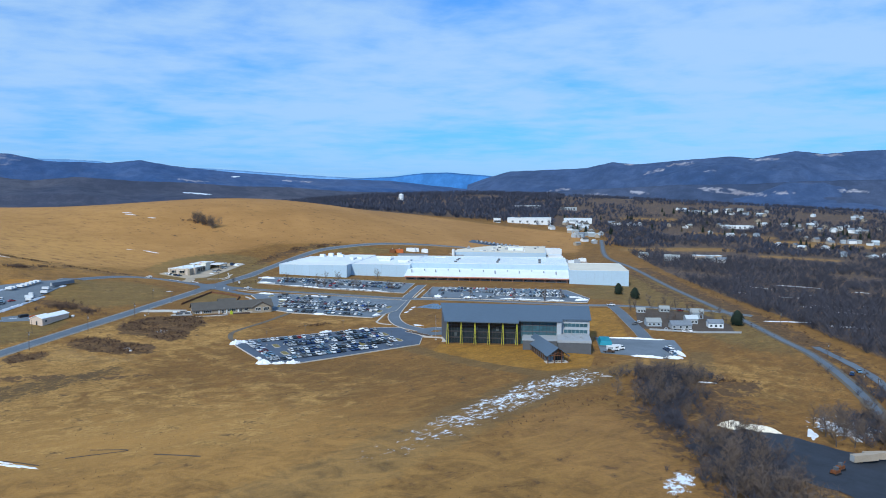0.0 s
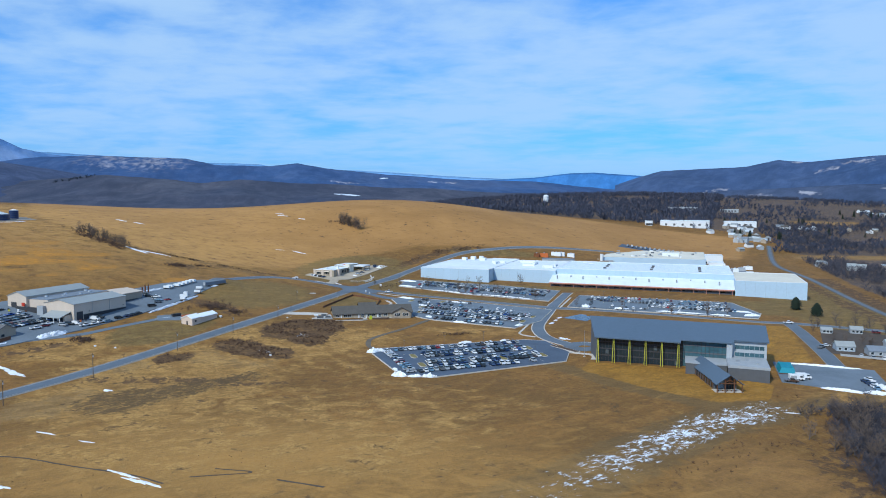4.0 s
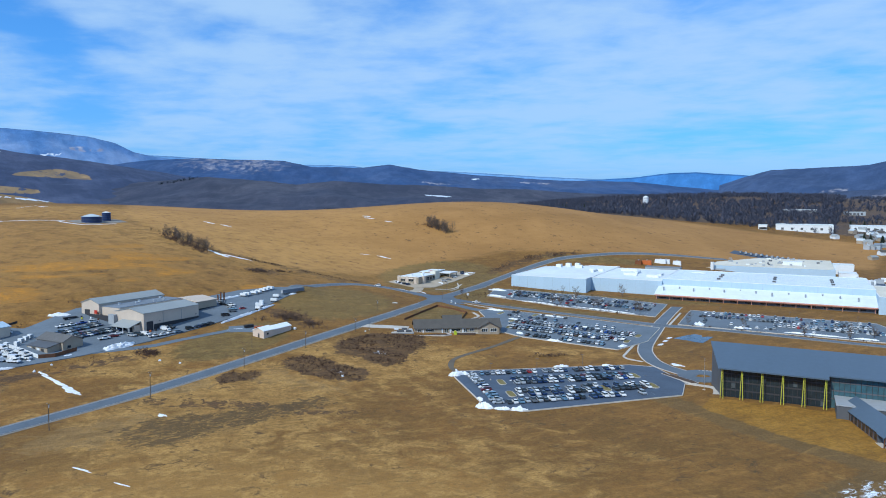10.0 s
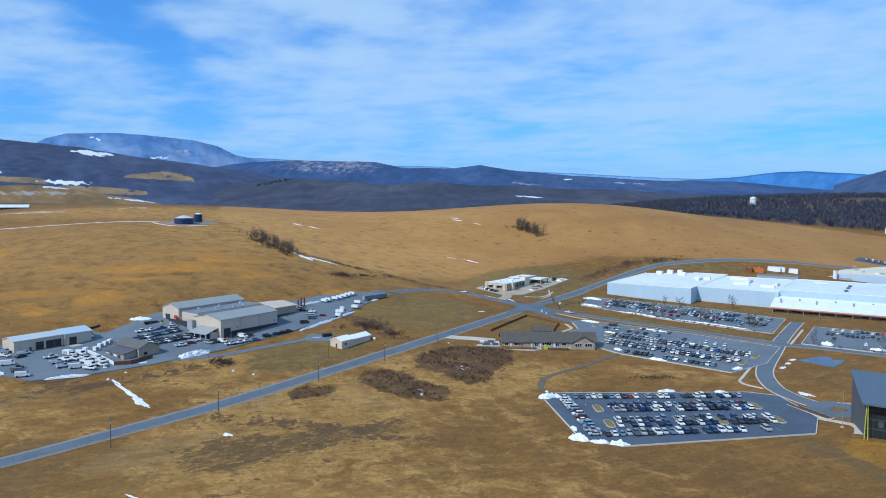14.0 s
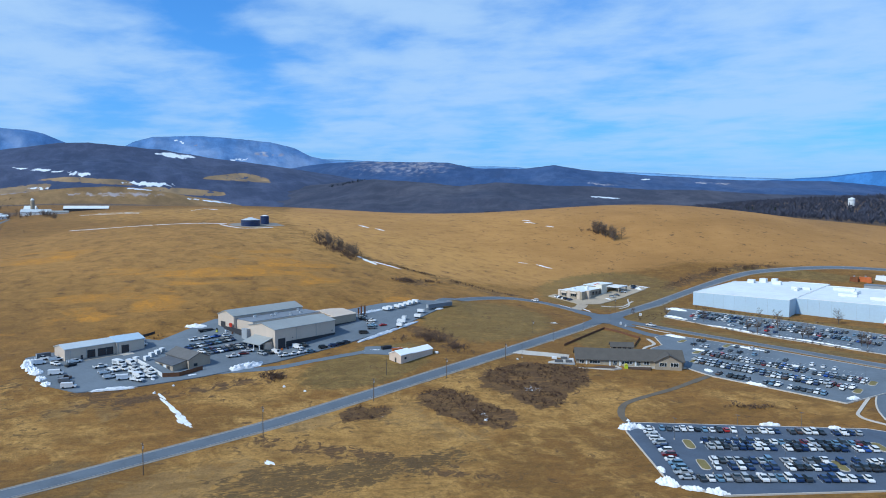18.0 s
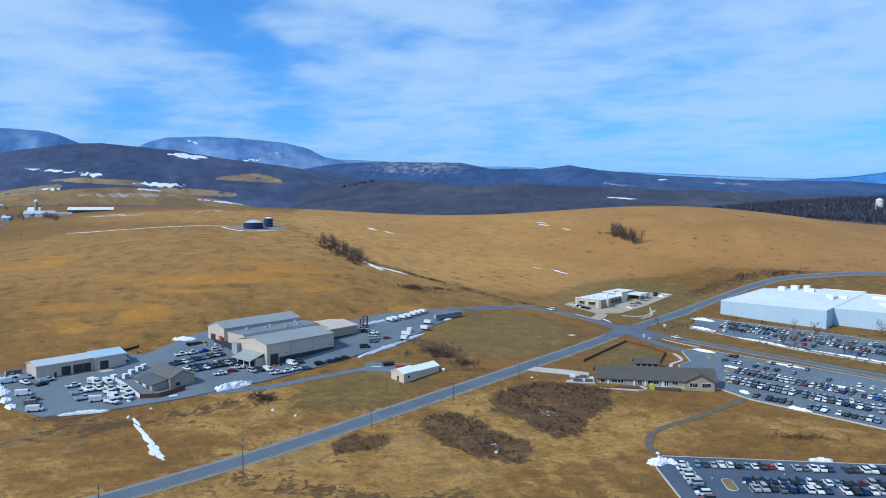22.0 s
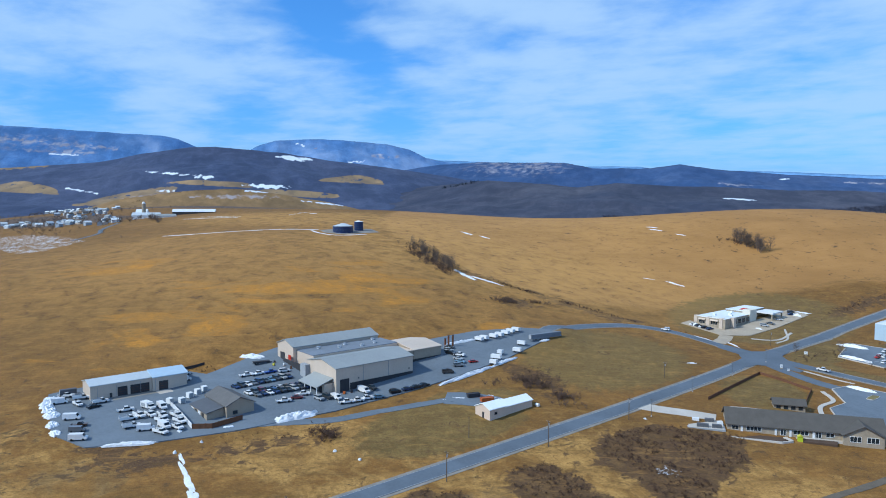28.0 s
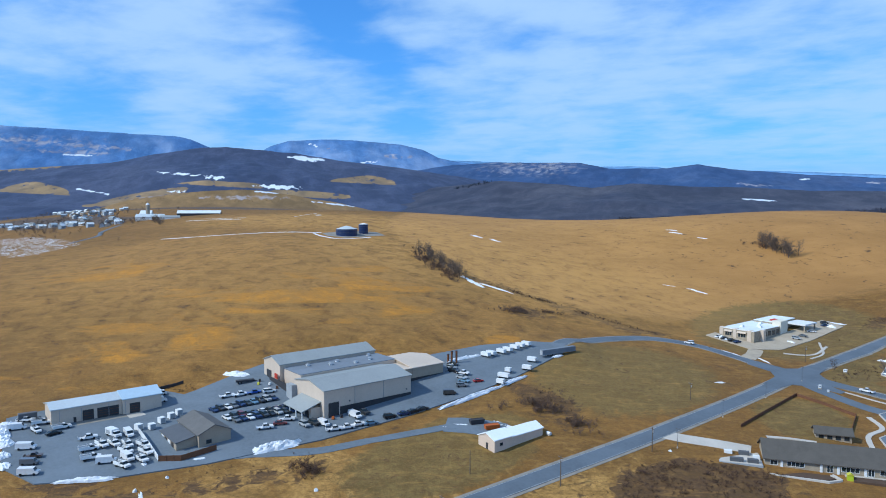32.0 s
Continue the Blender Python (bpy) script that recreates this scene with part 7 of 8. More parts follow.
def bare_branches(rng, high, spread, limbs=9, twigs=4, sides=3, thick=1.0):
    """A leafless tree as lists of points and faces: the trunk, and its crown of limbs and twigs."""
    def bar(v, f, p, q, r0, r1):
        a = Vector(q) - Vector(p)
        s = a.orthogonal().normalized()
        u = a.normalized().cross(s)
        n = len(v)
        for c, r in ((p, r0), (q, r1)):
            for i in range(sides):
                t = 2 * math.pi * i / sides
                v.append(tuple(Vector(c) + r * (math.cos(t) * s + math.sin(t) * u)))
        for i in range(sides):
            j = (i + 1) % sides
            f.append((n + i, n + j, n + sides + j, n + sides + i))

    tv, tf, cv, cf = [], [], [], []
    p, lean = Vector((0, 0, -0.4)), Vector((rng.uniform(-0.08, 0.08), rng.uniform(-0.08, 0.08), 1))
    r = high * 0.020 * thick
    tops = []
    for i in range(4):
        q = p + lean * high * 0.2
        bar(tv, tf, p, q, r, r * 0.75)
        tops.append((q, r * 0.75))
        p, r = q, r * 0.75
        lean = (lean + Vector((rng.uniform(-0.15, 0.15), rng.uniform(-0.15, 0.15), 0))).normalized()
    for i in range(limbs):
        base, br = tops[min(3, i * 4 // limbs)]
        a = i * 2.4 + rng.uniform(-0.5, 0.5)
        up = rng.uniform(0.55, 1.3)
        d = Vector((math.cos(a), math.sin(a), up)).normalized()
        ln = spread * rng.uniform(0.65, 1.1)
        mid = base + d * ln * 0.55
        end = mid + (d + Vector((0, 0, 0.35))).normalized() * ln * 0.5
        bar(cv, cf, base, mid, br * 0.55, br * 0.33)
        bar(cv, cf, mid, end, br * 0.33, br * 0.1)
        for j in range(twigs):
            s = base.lerp(end, rng.uniform(0.35, 0.95))
            e = s + Vector((rng.uniform(-1, 1), rng.uniform(-1, 1), rng.uniform(0.1, 1.1))).normalized() * ln * rng.uniform(0.28, 0.5)
            bar(cv, cf, s, e, br * 0.16 + 0.012 * thick, 0.01 * thick)
    return (tv, tf), (cv, cf)


def as_mesh(name, vf, mat):
    m = bpy.data.meshes.new(name)
    m.from_pydata(vf[0], [], vf[1])
    m.materials.append(mat)
    return m


tr = random.Random(21)
TREES = []
for i in range(6):
    a, b = bare_branches(tr, 10, 4.2, 15, 20, thick=1.3)
    TREES.append((as_mesh("trunk", a, M["bark"]), as_mesh("crown", b, M["twig"])))


def bare_tree(x, y, high, label="leafless grey-brown tree on dry grass", group="bare trees"):
    t = thing("bare_tree", label, "tree", pose(x, y, gz(x, y), 0, 0, tr.uniform(0, 360)), group)
    t.scale = (high / 10 * tr.uniform(0.9, 1.25), high / 10 * tr.uniform(0.9, 1.25), high / 10)
    a, b = tr.choice(TREES)
    part("trunk", a, None, t)
    part("crown", b, None, t)


# the copse on the hill and the hedge across the field
for i in range(24):
    bare_tree(-496 + i * 1.85 + tr.uniform(-2, 2), 956 - i * 0.55 + tr.uniform(-6, 6), tr.uniform(11, 16), "leafless tree of a small hilltop copse", "hilltop copse")
for i in range(40):
    s = i / 39
    bare_tree(-656 + 92 * s + tr.uniform(-5, 5), 638 - 25 * s + tr.uniform(-6, 6), tr.uniform(7, 12), "leafless tree in a brown field hedge", "field hedge trees")
for x, y, h in ((-293, 709, 8), (-260, 703, 10), (-222, 688, 11), (-209, 717, 12), (-185, 690, 9), (-177, 766, 10), (-149, 692, 9), (-231, 747, 7), (-214, 684, 10), (-182, 694, 9), (-145, 690, 9), (-100, 648, 9), (-60, 645, 8), (-20, 642, 8), (8, 641, 9), (-311, 684, 6), (24, 655, 8), (100, 633, 9), (112, 628, 10), (122, 630, 8)):
    bare_tree(x, y, h * 1.15, "leafless ornamental tree beside the car park", "car park trees")
for i in range(52):
    s = tr.random()
    x, y = 72 - 10 * s + tr.gauss(0, 9), 405 - 80 * s + tr.uniform(-8, 8)
    bare_tree(x, y, tr.uniform(6, 10), "leafless tree in a dense grey thicket", "thicket trees")
for i in range(46):
    bare_tree(tr.gauss(75, 9), tr.uniform(212, 290), tr.uniform(7, 12), "leafless tree in a dense grey thicket", "thicket trees")
for i in range(26):
    bare_tree(tr.uniform(118, 160), tr.uniform(292, 345), tr.uniform(7, 12), "leafless tree beside snowy track", "trackside trees")


def many(name, label, category, places, protos, mat, kind="stuff"):
    """Many plants as one mesh: places of x, y, z, height and turn."""
    vv, ff, n = [], [], 0
    arr = [(np.array(v, float), f) for v, f in protos]
    rng = random.Random(3)
    for x, y, z, h, a in places:
        v, f = rng.choice(arr)
        c, s = math.cos(a) * h, math.sin(a) * h
        vv.append(np.column_stack([x + v[:, 0] * c - v[:, 1] * s, y + v[:, 0] * s + v[:, 1] * c, z + v[:, 2] * h]))
        ff.extend([tuple(i + n for i in q) for q in f])
        n += len(v)
    m = bpy.data.meshes.new(name)
    m.from_pydata(np.concatenate(vv).tolist(), [], ff)
    m.materials.append(mat)
    return tagged(new(name, m), label, category, kind=kind)


def spray(rng, rays, width, flat=0.5):
    """A small leafless plant one metre high: thin blades that spread from its foot or along its stem."""
    v, f = [], []
    for i in range(rays):
        a, up = rng.uniform(0, 6.283), rng.uniform(flat, 1.5)
        d = Vector((math.cos(a), math.sin(a), up)).normalized()
        base = Vector((0, 0, rng.uniform(0, 0.45)))
        tip = base + d * rng.uniform(0.4, 0.62)
        side = d.cross(Vector((rng.uniform(-1, 1), rng.uniform(-1, 1), 0.3))).normalized() * width
        n = len(v)
        v += [tuple(base - side * 0.35), tuple(base + side * 0.35), tuple(base.lerp(tip, 0.55) + side), tuple(tip), tuple(base.lerp(tip, 0.55) - side)]
        f.append((n, n + 1, n + 2, n + 3, n + 4))
    return v, f


wr = random.Random(9)


def cleared(x, y):
    """Whether a spot lies in one of the small fields of the valley."""
    for p in CLEARINGS:
        if min(q[0] for q in p) < x < max(q[0] for q in p) and min(q[1] for q in p) < y < max(q[1] for q in p) and float(away(p, x, y)) < 0:
            return True
    return False


WOODLAND = [spray(wr, 26, 0.011, 0.8) for _ in range(6)]
FARWOOD = [spray(wr, 16, 0.040, 0.9) for _ in range(6)]
SPARSE = [spray(wr, 14, 0.018, 0.8) for _ in range(6)]
SAPLING = [spray(wr, 46, 0.0075, 0.7) for _ in range(6)]
BUSH = [spray(wr, 20, 0.019, 0.25) for _ in range(5)]
TUFT = [spray(wr, 7, 0.06, 0.5) for _ in range(5)]


def ground_list(xs, ys, hs):
    zs = ground_z(np.array(xs), np.array(ys))
    return [(x, y, float(z) - 0.1, h, wr.uniform(0, 6.28)) for x, y, z, h in zip(xs, ys, zs, hs)]


xs, ys, hs = [], [], []
while len(xs) < 12500:
    y = wr.uniform(270, 1750)
    x = wr.uniform(150, 150 + y * 0.62)
    edge = float(np.interp(y, [100, 300, 420, 620, 900, 1400], [165, 200, 226, 200, 165, 135]))
    if x < edge or cleared(x, y) or noise.noise((x * 0.006, y * 0.006, 3.0)) < -0.34 or (y > 1120 and noise.noise((x * 0.009, y * 0.009, 5.0)) < -0.02):
        continue
    xs.append(x), ys.append(y), hs.append(wr.uniform(7, 14))
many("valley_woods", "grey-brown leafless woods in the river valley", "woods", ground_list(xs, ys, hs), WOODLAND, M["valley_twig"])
xs, ys, hs = [], [], []
while len(xs) < 6500:
    a, r = radians(wr.uniform(-4, 37)), wr.uniform(1200, 2400)
    x, y = -60 - r * math.sin(a), 150 + r * math.cos(a)
    edge = float(np.interp(math.degrees(a), [-10, 3, 12, 22, 28, 36, 44, 50, 60, 70, 80, 95], [1290, 1320, 1280, 1290, 1290, 1270, 1230, 1250, 1380, 1800, 1950, 1700]))
    if r < edge + (25 if a < 0.2 else 110) or noise.noise((x * 0.003, y * 0.003, 7.0)) < -0.55:
        continue
    xs.append(x), ys.append(y), hs.append(wr.uniform(11, 19))
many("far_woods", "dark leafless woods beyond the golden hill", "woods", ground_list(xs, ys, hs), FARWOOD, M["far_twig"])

xs, ys, hs = [], [], []
for n, cx, cy, rx, ry, turn in ((300, 72, 396, 22, 13, 10), (330, 66, 356, 13, 40, -8), (520, 75, 256, 15, 36, -8), (120, 150, 330, 12, 30, -35), (160, 184, 350, 10, 60, 5), (60, 60, 306, 5, 20, 0)):
    c, s = math.cos(radians(turn)), math.sin(radians(turn))
    for _ in range(n):
        u, v = wr.gauss(0, rx * 0.5), wr.gauss(0, ry * 0.5)
        xs.append(cx + u * c - v * s), ys.append(cy + u * s + v * c), hs.append(wr.uniform(3.0, 8.5))
many("thicket", "dense grey-brown thicket of bare saplings", "thicket", ground_list(xs, ys, hs), SAPLING, M["valley_twig"])

xs, ys, hs = [], [], []
while len(xs) < 4200:
    a, r = radians(wr.uniform(-34, 5)), wr.uniform(1120, 2250)
    x, y = -60 - r * math.sin(a), 150 + r * math.cos(a)
    if x < 120 and y < 1650 or cleared(x, y) or noise.noise((x * 0.008, y * 0.008, 9.0)) < -0.12:
        continue
    xs.append(x), ys.append(y), hs.append(wr.uniform(7, 14))
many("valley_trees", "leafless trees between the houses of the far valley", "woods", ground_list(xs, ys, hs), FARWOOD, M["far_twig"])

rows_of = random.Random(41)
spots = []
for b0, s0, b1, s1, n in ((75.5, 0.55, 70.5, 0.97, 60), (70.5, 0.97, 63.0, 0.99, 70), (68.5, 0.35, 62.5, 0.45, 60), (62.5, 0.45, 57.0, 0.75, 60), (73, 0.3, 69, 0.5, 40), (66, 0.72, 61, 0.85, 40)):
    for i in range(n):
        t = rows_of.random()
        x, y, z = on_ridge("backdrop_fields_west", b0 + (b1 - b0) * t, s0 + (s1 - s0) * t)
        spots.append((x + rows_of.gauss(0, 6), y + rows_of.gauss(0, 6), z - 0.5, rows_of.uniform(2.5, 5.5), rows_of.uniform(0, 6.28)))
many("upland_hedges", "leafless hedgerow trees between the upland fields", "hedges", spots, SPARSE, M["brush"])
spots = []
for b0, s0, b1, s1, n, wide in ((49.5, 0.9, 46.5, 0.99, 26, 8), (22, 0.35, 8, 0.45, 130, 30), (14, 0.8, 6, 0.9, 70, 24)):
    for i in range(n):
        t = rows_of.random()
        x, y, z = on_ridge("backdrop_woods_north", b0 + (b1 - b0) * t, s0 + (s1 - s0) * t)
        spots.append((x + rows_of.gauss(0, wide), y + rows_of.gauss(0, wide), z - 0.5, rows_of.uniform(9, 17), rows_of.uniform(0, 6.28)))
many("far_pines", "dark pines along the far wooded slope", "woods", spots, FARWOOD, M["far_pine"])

# brown brush: thickets in the field, hedge bottoms, ditch sides
xs, ys, hs = [], [], []


def scatter(n, cx, cy, rx, ry, turn, lo, hi):
    c, s = math.cos(radians(turn)), math.sin(radians(turn))
    for _ in range(n):
        u, v = wr.gauss(0, rx * 0.58), wr.gauss(0, ry * 0.58)
        x, y = cx + u * c - v * s, cy + u * s + v * c
        if noise.noise((x * 0.07, y * 0.07, 2.0)) + 0.5 * noise.noise((x * 0.25, y * 0.25, 6.0)) < -0.12:
            continue
        xs.append(x), ys.append(y), hs.append(wr.uniform(lo, hi))


for poly, n, lo, hi in ((THICKET_NORTH, 1900, 0.6, 2.4), (THICKET_SOUTH, 1100, 0.6, 2.2), (RED_SCRUB, 260, 0.8, 2.0), (BURNT, 500, 0.3, 0.8)):
    bx, by = [q[0] for q in poly], [q[1] for q in poly]
    for _ in range(n):
        x, y = wr.uniform(min(bx) - 4, max(bx) + 4), wr.uniform(min(by) - 4, max(by) + 4)
        if float(away(poly, x, y)) < 3.0 * noise.noise((x * 0.12, y * 0.12, 4.0)) and noise.noise((x * 0.09, y * 0.09, 8.0)) > -0.25:
            xs.append(x), ys.append(y), hs.append(wr.uniform(lo, hi))
for spec in ((60, -366, 500, 18, 9, -20, 0.8, 2.0),
             (700, -492, 637, 80, 3.2, 12, 0.6, 2.2), (160, -336, 850, 4, 40, -6, 0.6, 2.2), (260, -305, 930, 8, 40, -35, 1.0, 3.4),
             (260, 70, 372, 24, 36, -8, 1.0, 3.0), (200, 76, 250, 20, 40, 0, 1.2, 3.5), (90, 190, 640, 8, 160, 5, 1.0, 3.0), (60, 165, 560, 5, 60, 8, 0.8, 2.4), (70, 108, 397, 12, 5, -6, 1.0, 2.4), (80, 20, 330, 6, 50, -22, 0.8, 2.0), (60, -2, 300, 4, 55, -22, 0.6, 1.6),
             (60, -388, 345, 8, 30, -8, 0.8, 2.2), (40, -372, 372, 6, 4, 0, 2.0, 4.0), (60, -486, 352, 14, 5, 70, 1.0, 2.6), (50, -474, 410, 30, 3, 0, 0.8, 2.0), (40, -418, 480, 4, 24, 0, 0.6, 1.5),
             (60, -165, 512, 14, 3, 30, 1.0, 2.8), (170, -225, 686, 80, 3, -8, 1.0, 3.2), (120, -30, 642, 70, 2.5, -3, 0.8, 2.8), (90, -300, 700, 6, 36, 0, 0.8, 2.4), (110, -215, 757, 90, 3, -3, 0.8, 2.6), (140, 150, 300, 18, 30, 0, 1, 3), (180, 190, 380, 10, 90, 0, 1, 3), (90, -560, 280, 60, 30, 20, 0.4, 0.9)):
    scatter(*spec)
many("brush", "brown leafless brush and weeds in the dry field", "shrubs", ground_list(xs, ys, hs), BUSH, M["brush"])
xs, ys, hs = [], [], []
for spec in ((170, -362, 484, 15, 8, 60, 2.0, 5.2), (110, -338, 486, 8, 7, 0, 1.8, 4.4), (330, -604, 616, 46, 8, -20, 2.0, 6.0), (90, -494, 953, 18, 6, -10, 2.0, 5.0), (420, -478, 601, 18, 5, 62, 1.4, 3.6), (50, -372, 372, 7, 5, 0, 1.6, 3.6), (60, -167, 512, 12, 4, 30, 1.2, 3.2), (40, -300, 935, 8, 30, -35, 1.5, 4.0), (60, 110, 396, 12, 5, -6, 1.2, 3.0)):
    scatter(*spec)
many("bushes", "soft brown leafless bushes and hedge saplings", "shrubs", ground_list(xs, ys, hs), SAPLING, M["bush_twig"])
# ragged tufts of dead grass and weeds over the fore field
xs, ys, hs = [], [], []
wx, wy = np.array([wr.uniform(-330, 60) for _ in range(5200)]), np.array([wr.uniform(190, 520) for _ in range(5200)])
clear = np.minimum(away(PADS["staff"], wx, wy), away(PADS["service"], wx, wy))
for x, y, free in zip(wx.tolist(), wy.tolist(), clear.tolist()):
    if noise.noise((x * 0.03, y * 0.03, 1.0)) < 0.05 or free < 2 or (-70 < x < 40 and y > 405) or x < -306:
        continue
    xs.append(x), ys.append(y), hs.append(wr.uniform(0.3, 0.8))
many("weeds", "clumps of dead brown weeds in the field", "weeds", ground_list(xs, ys, hs), TUFT, M["brush"])


def conifer(x, y, high, label="dark green conifer", broad=0.30):
    t = thing("conifer", label, "tree", pose(x, y, gz(x, y)), "conifers")
    part("trunk", tube((0, 0, -0.3), (0, 0, high * 0.9), high * 0.025, 0.03, 6), M["bark"], t)
    v, f = [], []
    for i in range(170):
        h = (i / 170) ** 0.8
        z = high * (0.08 + 0.9 * h)
        r = high * broad * ((1 - h) ** 0.8 if broad < 0.4 else math.sqrt(max(0.02, 1 - (1.9 * h - 0.75) ** 2 / 1.4))) * tr.uniform(0.7, 1.15) + 0.15
        a = i * 2.39996
        c, s = math.cos(a), math.sin(a)
        w = r * 0.34
        n = len(v)
        v += [(0, 0, z + r * 0.25), (c * r * 0.6 - s * w, s * r * 0.6 + c * w, z - r * 0.1), (c * r, s * r, z - r * 0.32), (c * r * 0.6 + s * w, s * r * 0.6 - c * w, z - r * 0.1)]
        f.append((n, n + 1, n + 2, n + 3))
    part("crown", as_mesh("crown", (v, f), M["needle"]), None, t)


for x, y, h in ((81, 702, 11), (93, 674, 11), (155, 561, 12)):
    conifer(x, y, h, "dark green conifer near the factory drive", 0.46)
for i in range(22):
    bare_tree(tr.uniform(78, 160), tr.choice((tr.uniform(600, 626), tr.uniform(560, 580), tr.uniform(612, 640))), tr.uniform(5, 9), "leafless tree among the small pale buildings", "yard trees")
xs, ys, hs = [], [], []
for n, cx, cy, rx, ry in ((150, -1560, 520, 150, 50), (140, -1900, 600, 200, 70), (60, -1330, 560, 40, 20), (90, -1450, 440, 160, 20), (160, 480, 1600, 200, 90), (120, 200, 1500, 120, 60)):
    for _ in range(n):
        xs.append(cx + wr.gauss(0, rx)), ys.append(cy + wr.gauss(0, ry)), hs.append(wr.uniform(5, 11))
many("village_trees", "leafless garden trees among the distant houses", "trees", ground_list(xs, ys, hs), SPARSE, M["twig"])
rng2 = random.Random(31)
for cx, cy, n, sp in ((-560, 1720, 34, 70), (180, 1620, 8, 60), (420, 1800, 14, 70), (560, 1640, 10, 80), (480, 1330, 8, 50), (330, 1500, 6, 60), (110, 1420, 8, 25), (640, 1500, 10, 60)):
    for _ in range(n):
        x, y = cx + rng2.gauss(0, sp), cy + rng2.gauss(0, sp * 0.4)
        conifer(x, y, rng2.uniform(10, 17), "dark conifer among distant woods")

# ---- snow, poles, signs, villages and other small things ----
sr = random.Random(17)


def snow_heap(name, label, x, y, rx, ry, high, turn=0.0, mat="snow", base=None, n=36, category="snow", rough=1.0):
    """A low heap with an uneven rim and a lumpy top."""
    verts, faces = [], []
    c, s = math.cos(radians(turn)), math.sin(radians(turn))
    rows = 8
    seed = sr.uniform(0, 50)
    spots = []
    for k in range(rows):
        t = k / (rows - 1)
        for i in range(n):
            a = 2 * math.pi * i / n
            w = (1 + (0.42 if high > 0.3 else 0.75) * noise.noise((math.cos(a) * 1.7 + seed, math.sin(a) * 1.7, seed)) + (0.25 if high > 0.3 else 0.5) * noise.noise((math.cos(a) * 5 + seed, math.sin(a) * 5, seed))) * (1 - t)
            u, v = rx * w * math.cos(a), ry * w * math.sin(a)
            spots.append((x + u * c - v * s, y + u * s + v * c, t))
    sx, sy = np.array([p[0] for p in spots]), np.array([p[1] for p in spots])
    ground = level(base, sx, sy) if base else ground_z(sx, sy)
    for (px, py, t), g in zip(spots, ground):
        lump = rough * high * (0.45 * noise.noise((px * 0.6, py * 0.6, seed)) + 0.5 * noise.noise((px * 1.7, py * 1.7, seed)))
        verts.append((px, py, float(g) - 0.25 if t == 0 else float(g) + 0.1 + max(0.05, 0.8 * high * (1 - (1 - t) ** 2) + lump)))
    for k in range(rows - 1):
        for i in range(n):
            j = (i + 1) % n
            faces.append((k * n + i, k * n + j, (k + 1) * n + j, (k + 1) * n + i))
    m = bpy.data.meshes.new(name)
    m.from_pydata(verts, [], faces)
    m.materials.append(M[mat])
    return tagged(new(name, m), label, category, group="snowbanks" if category == "snow" else "")


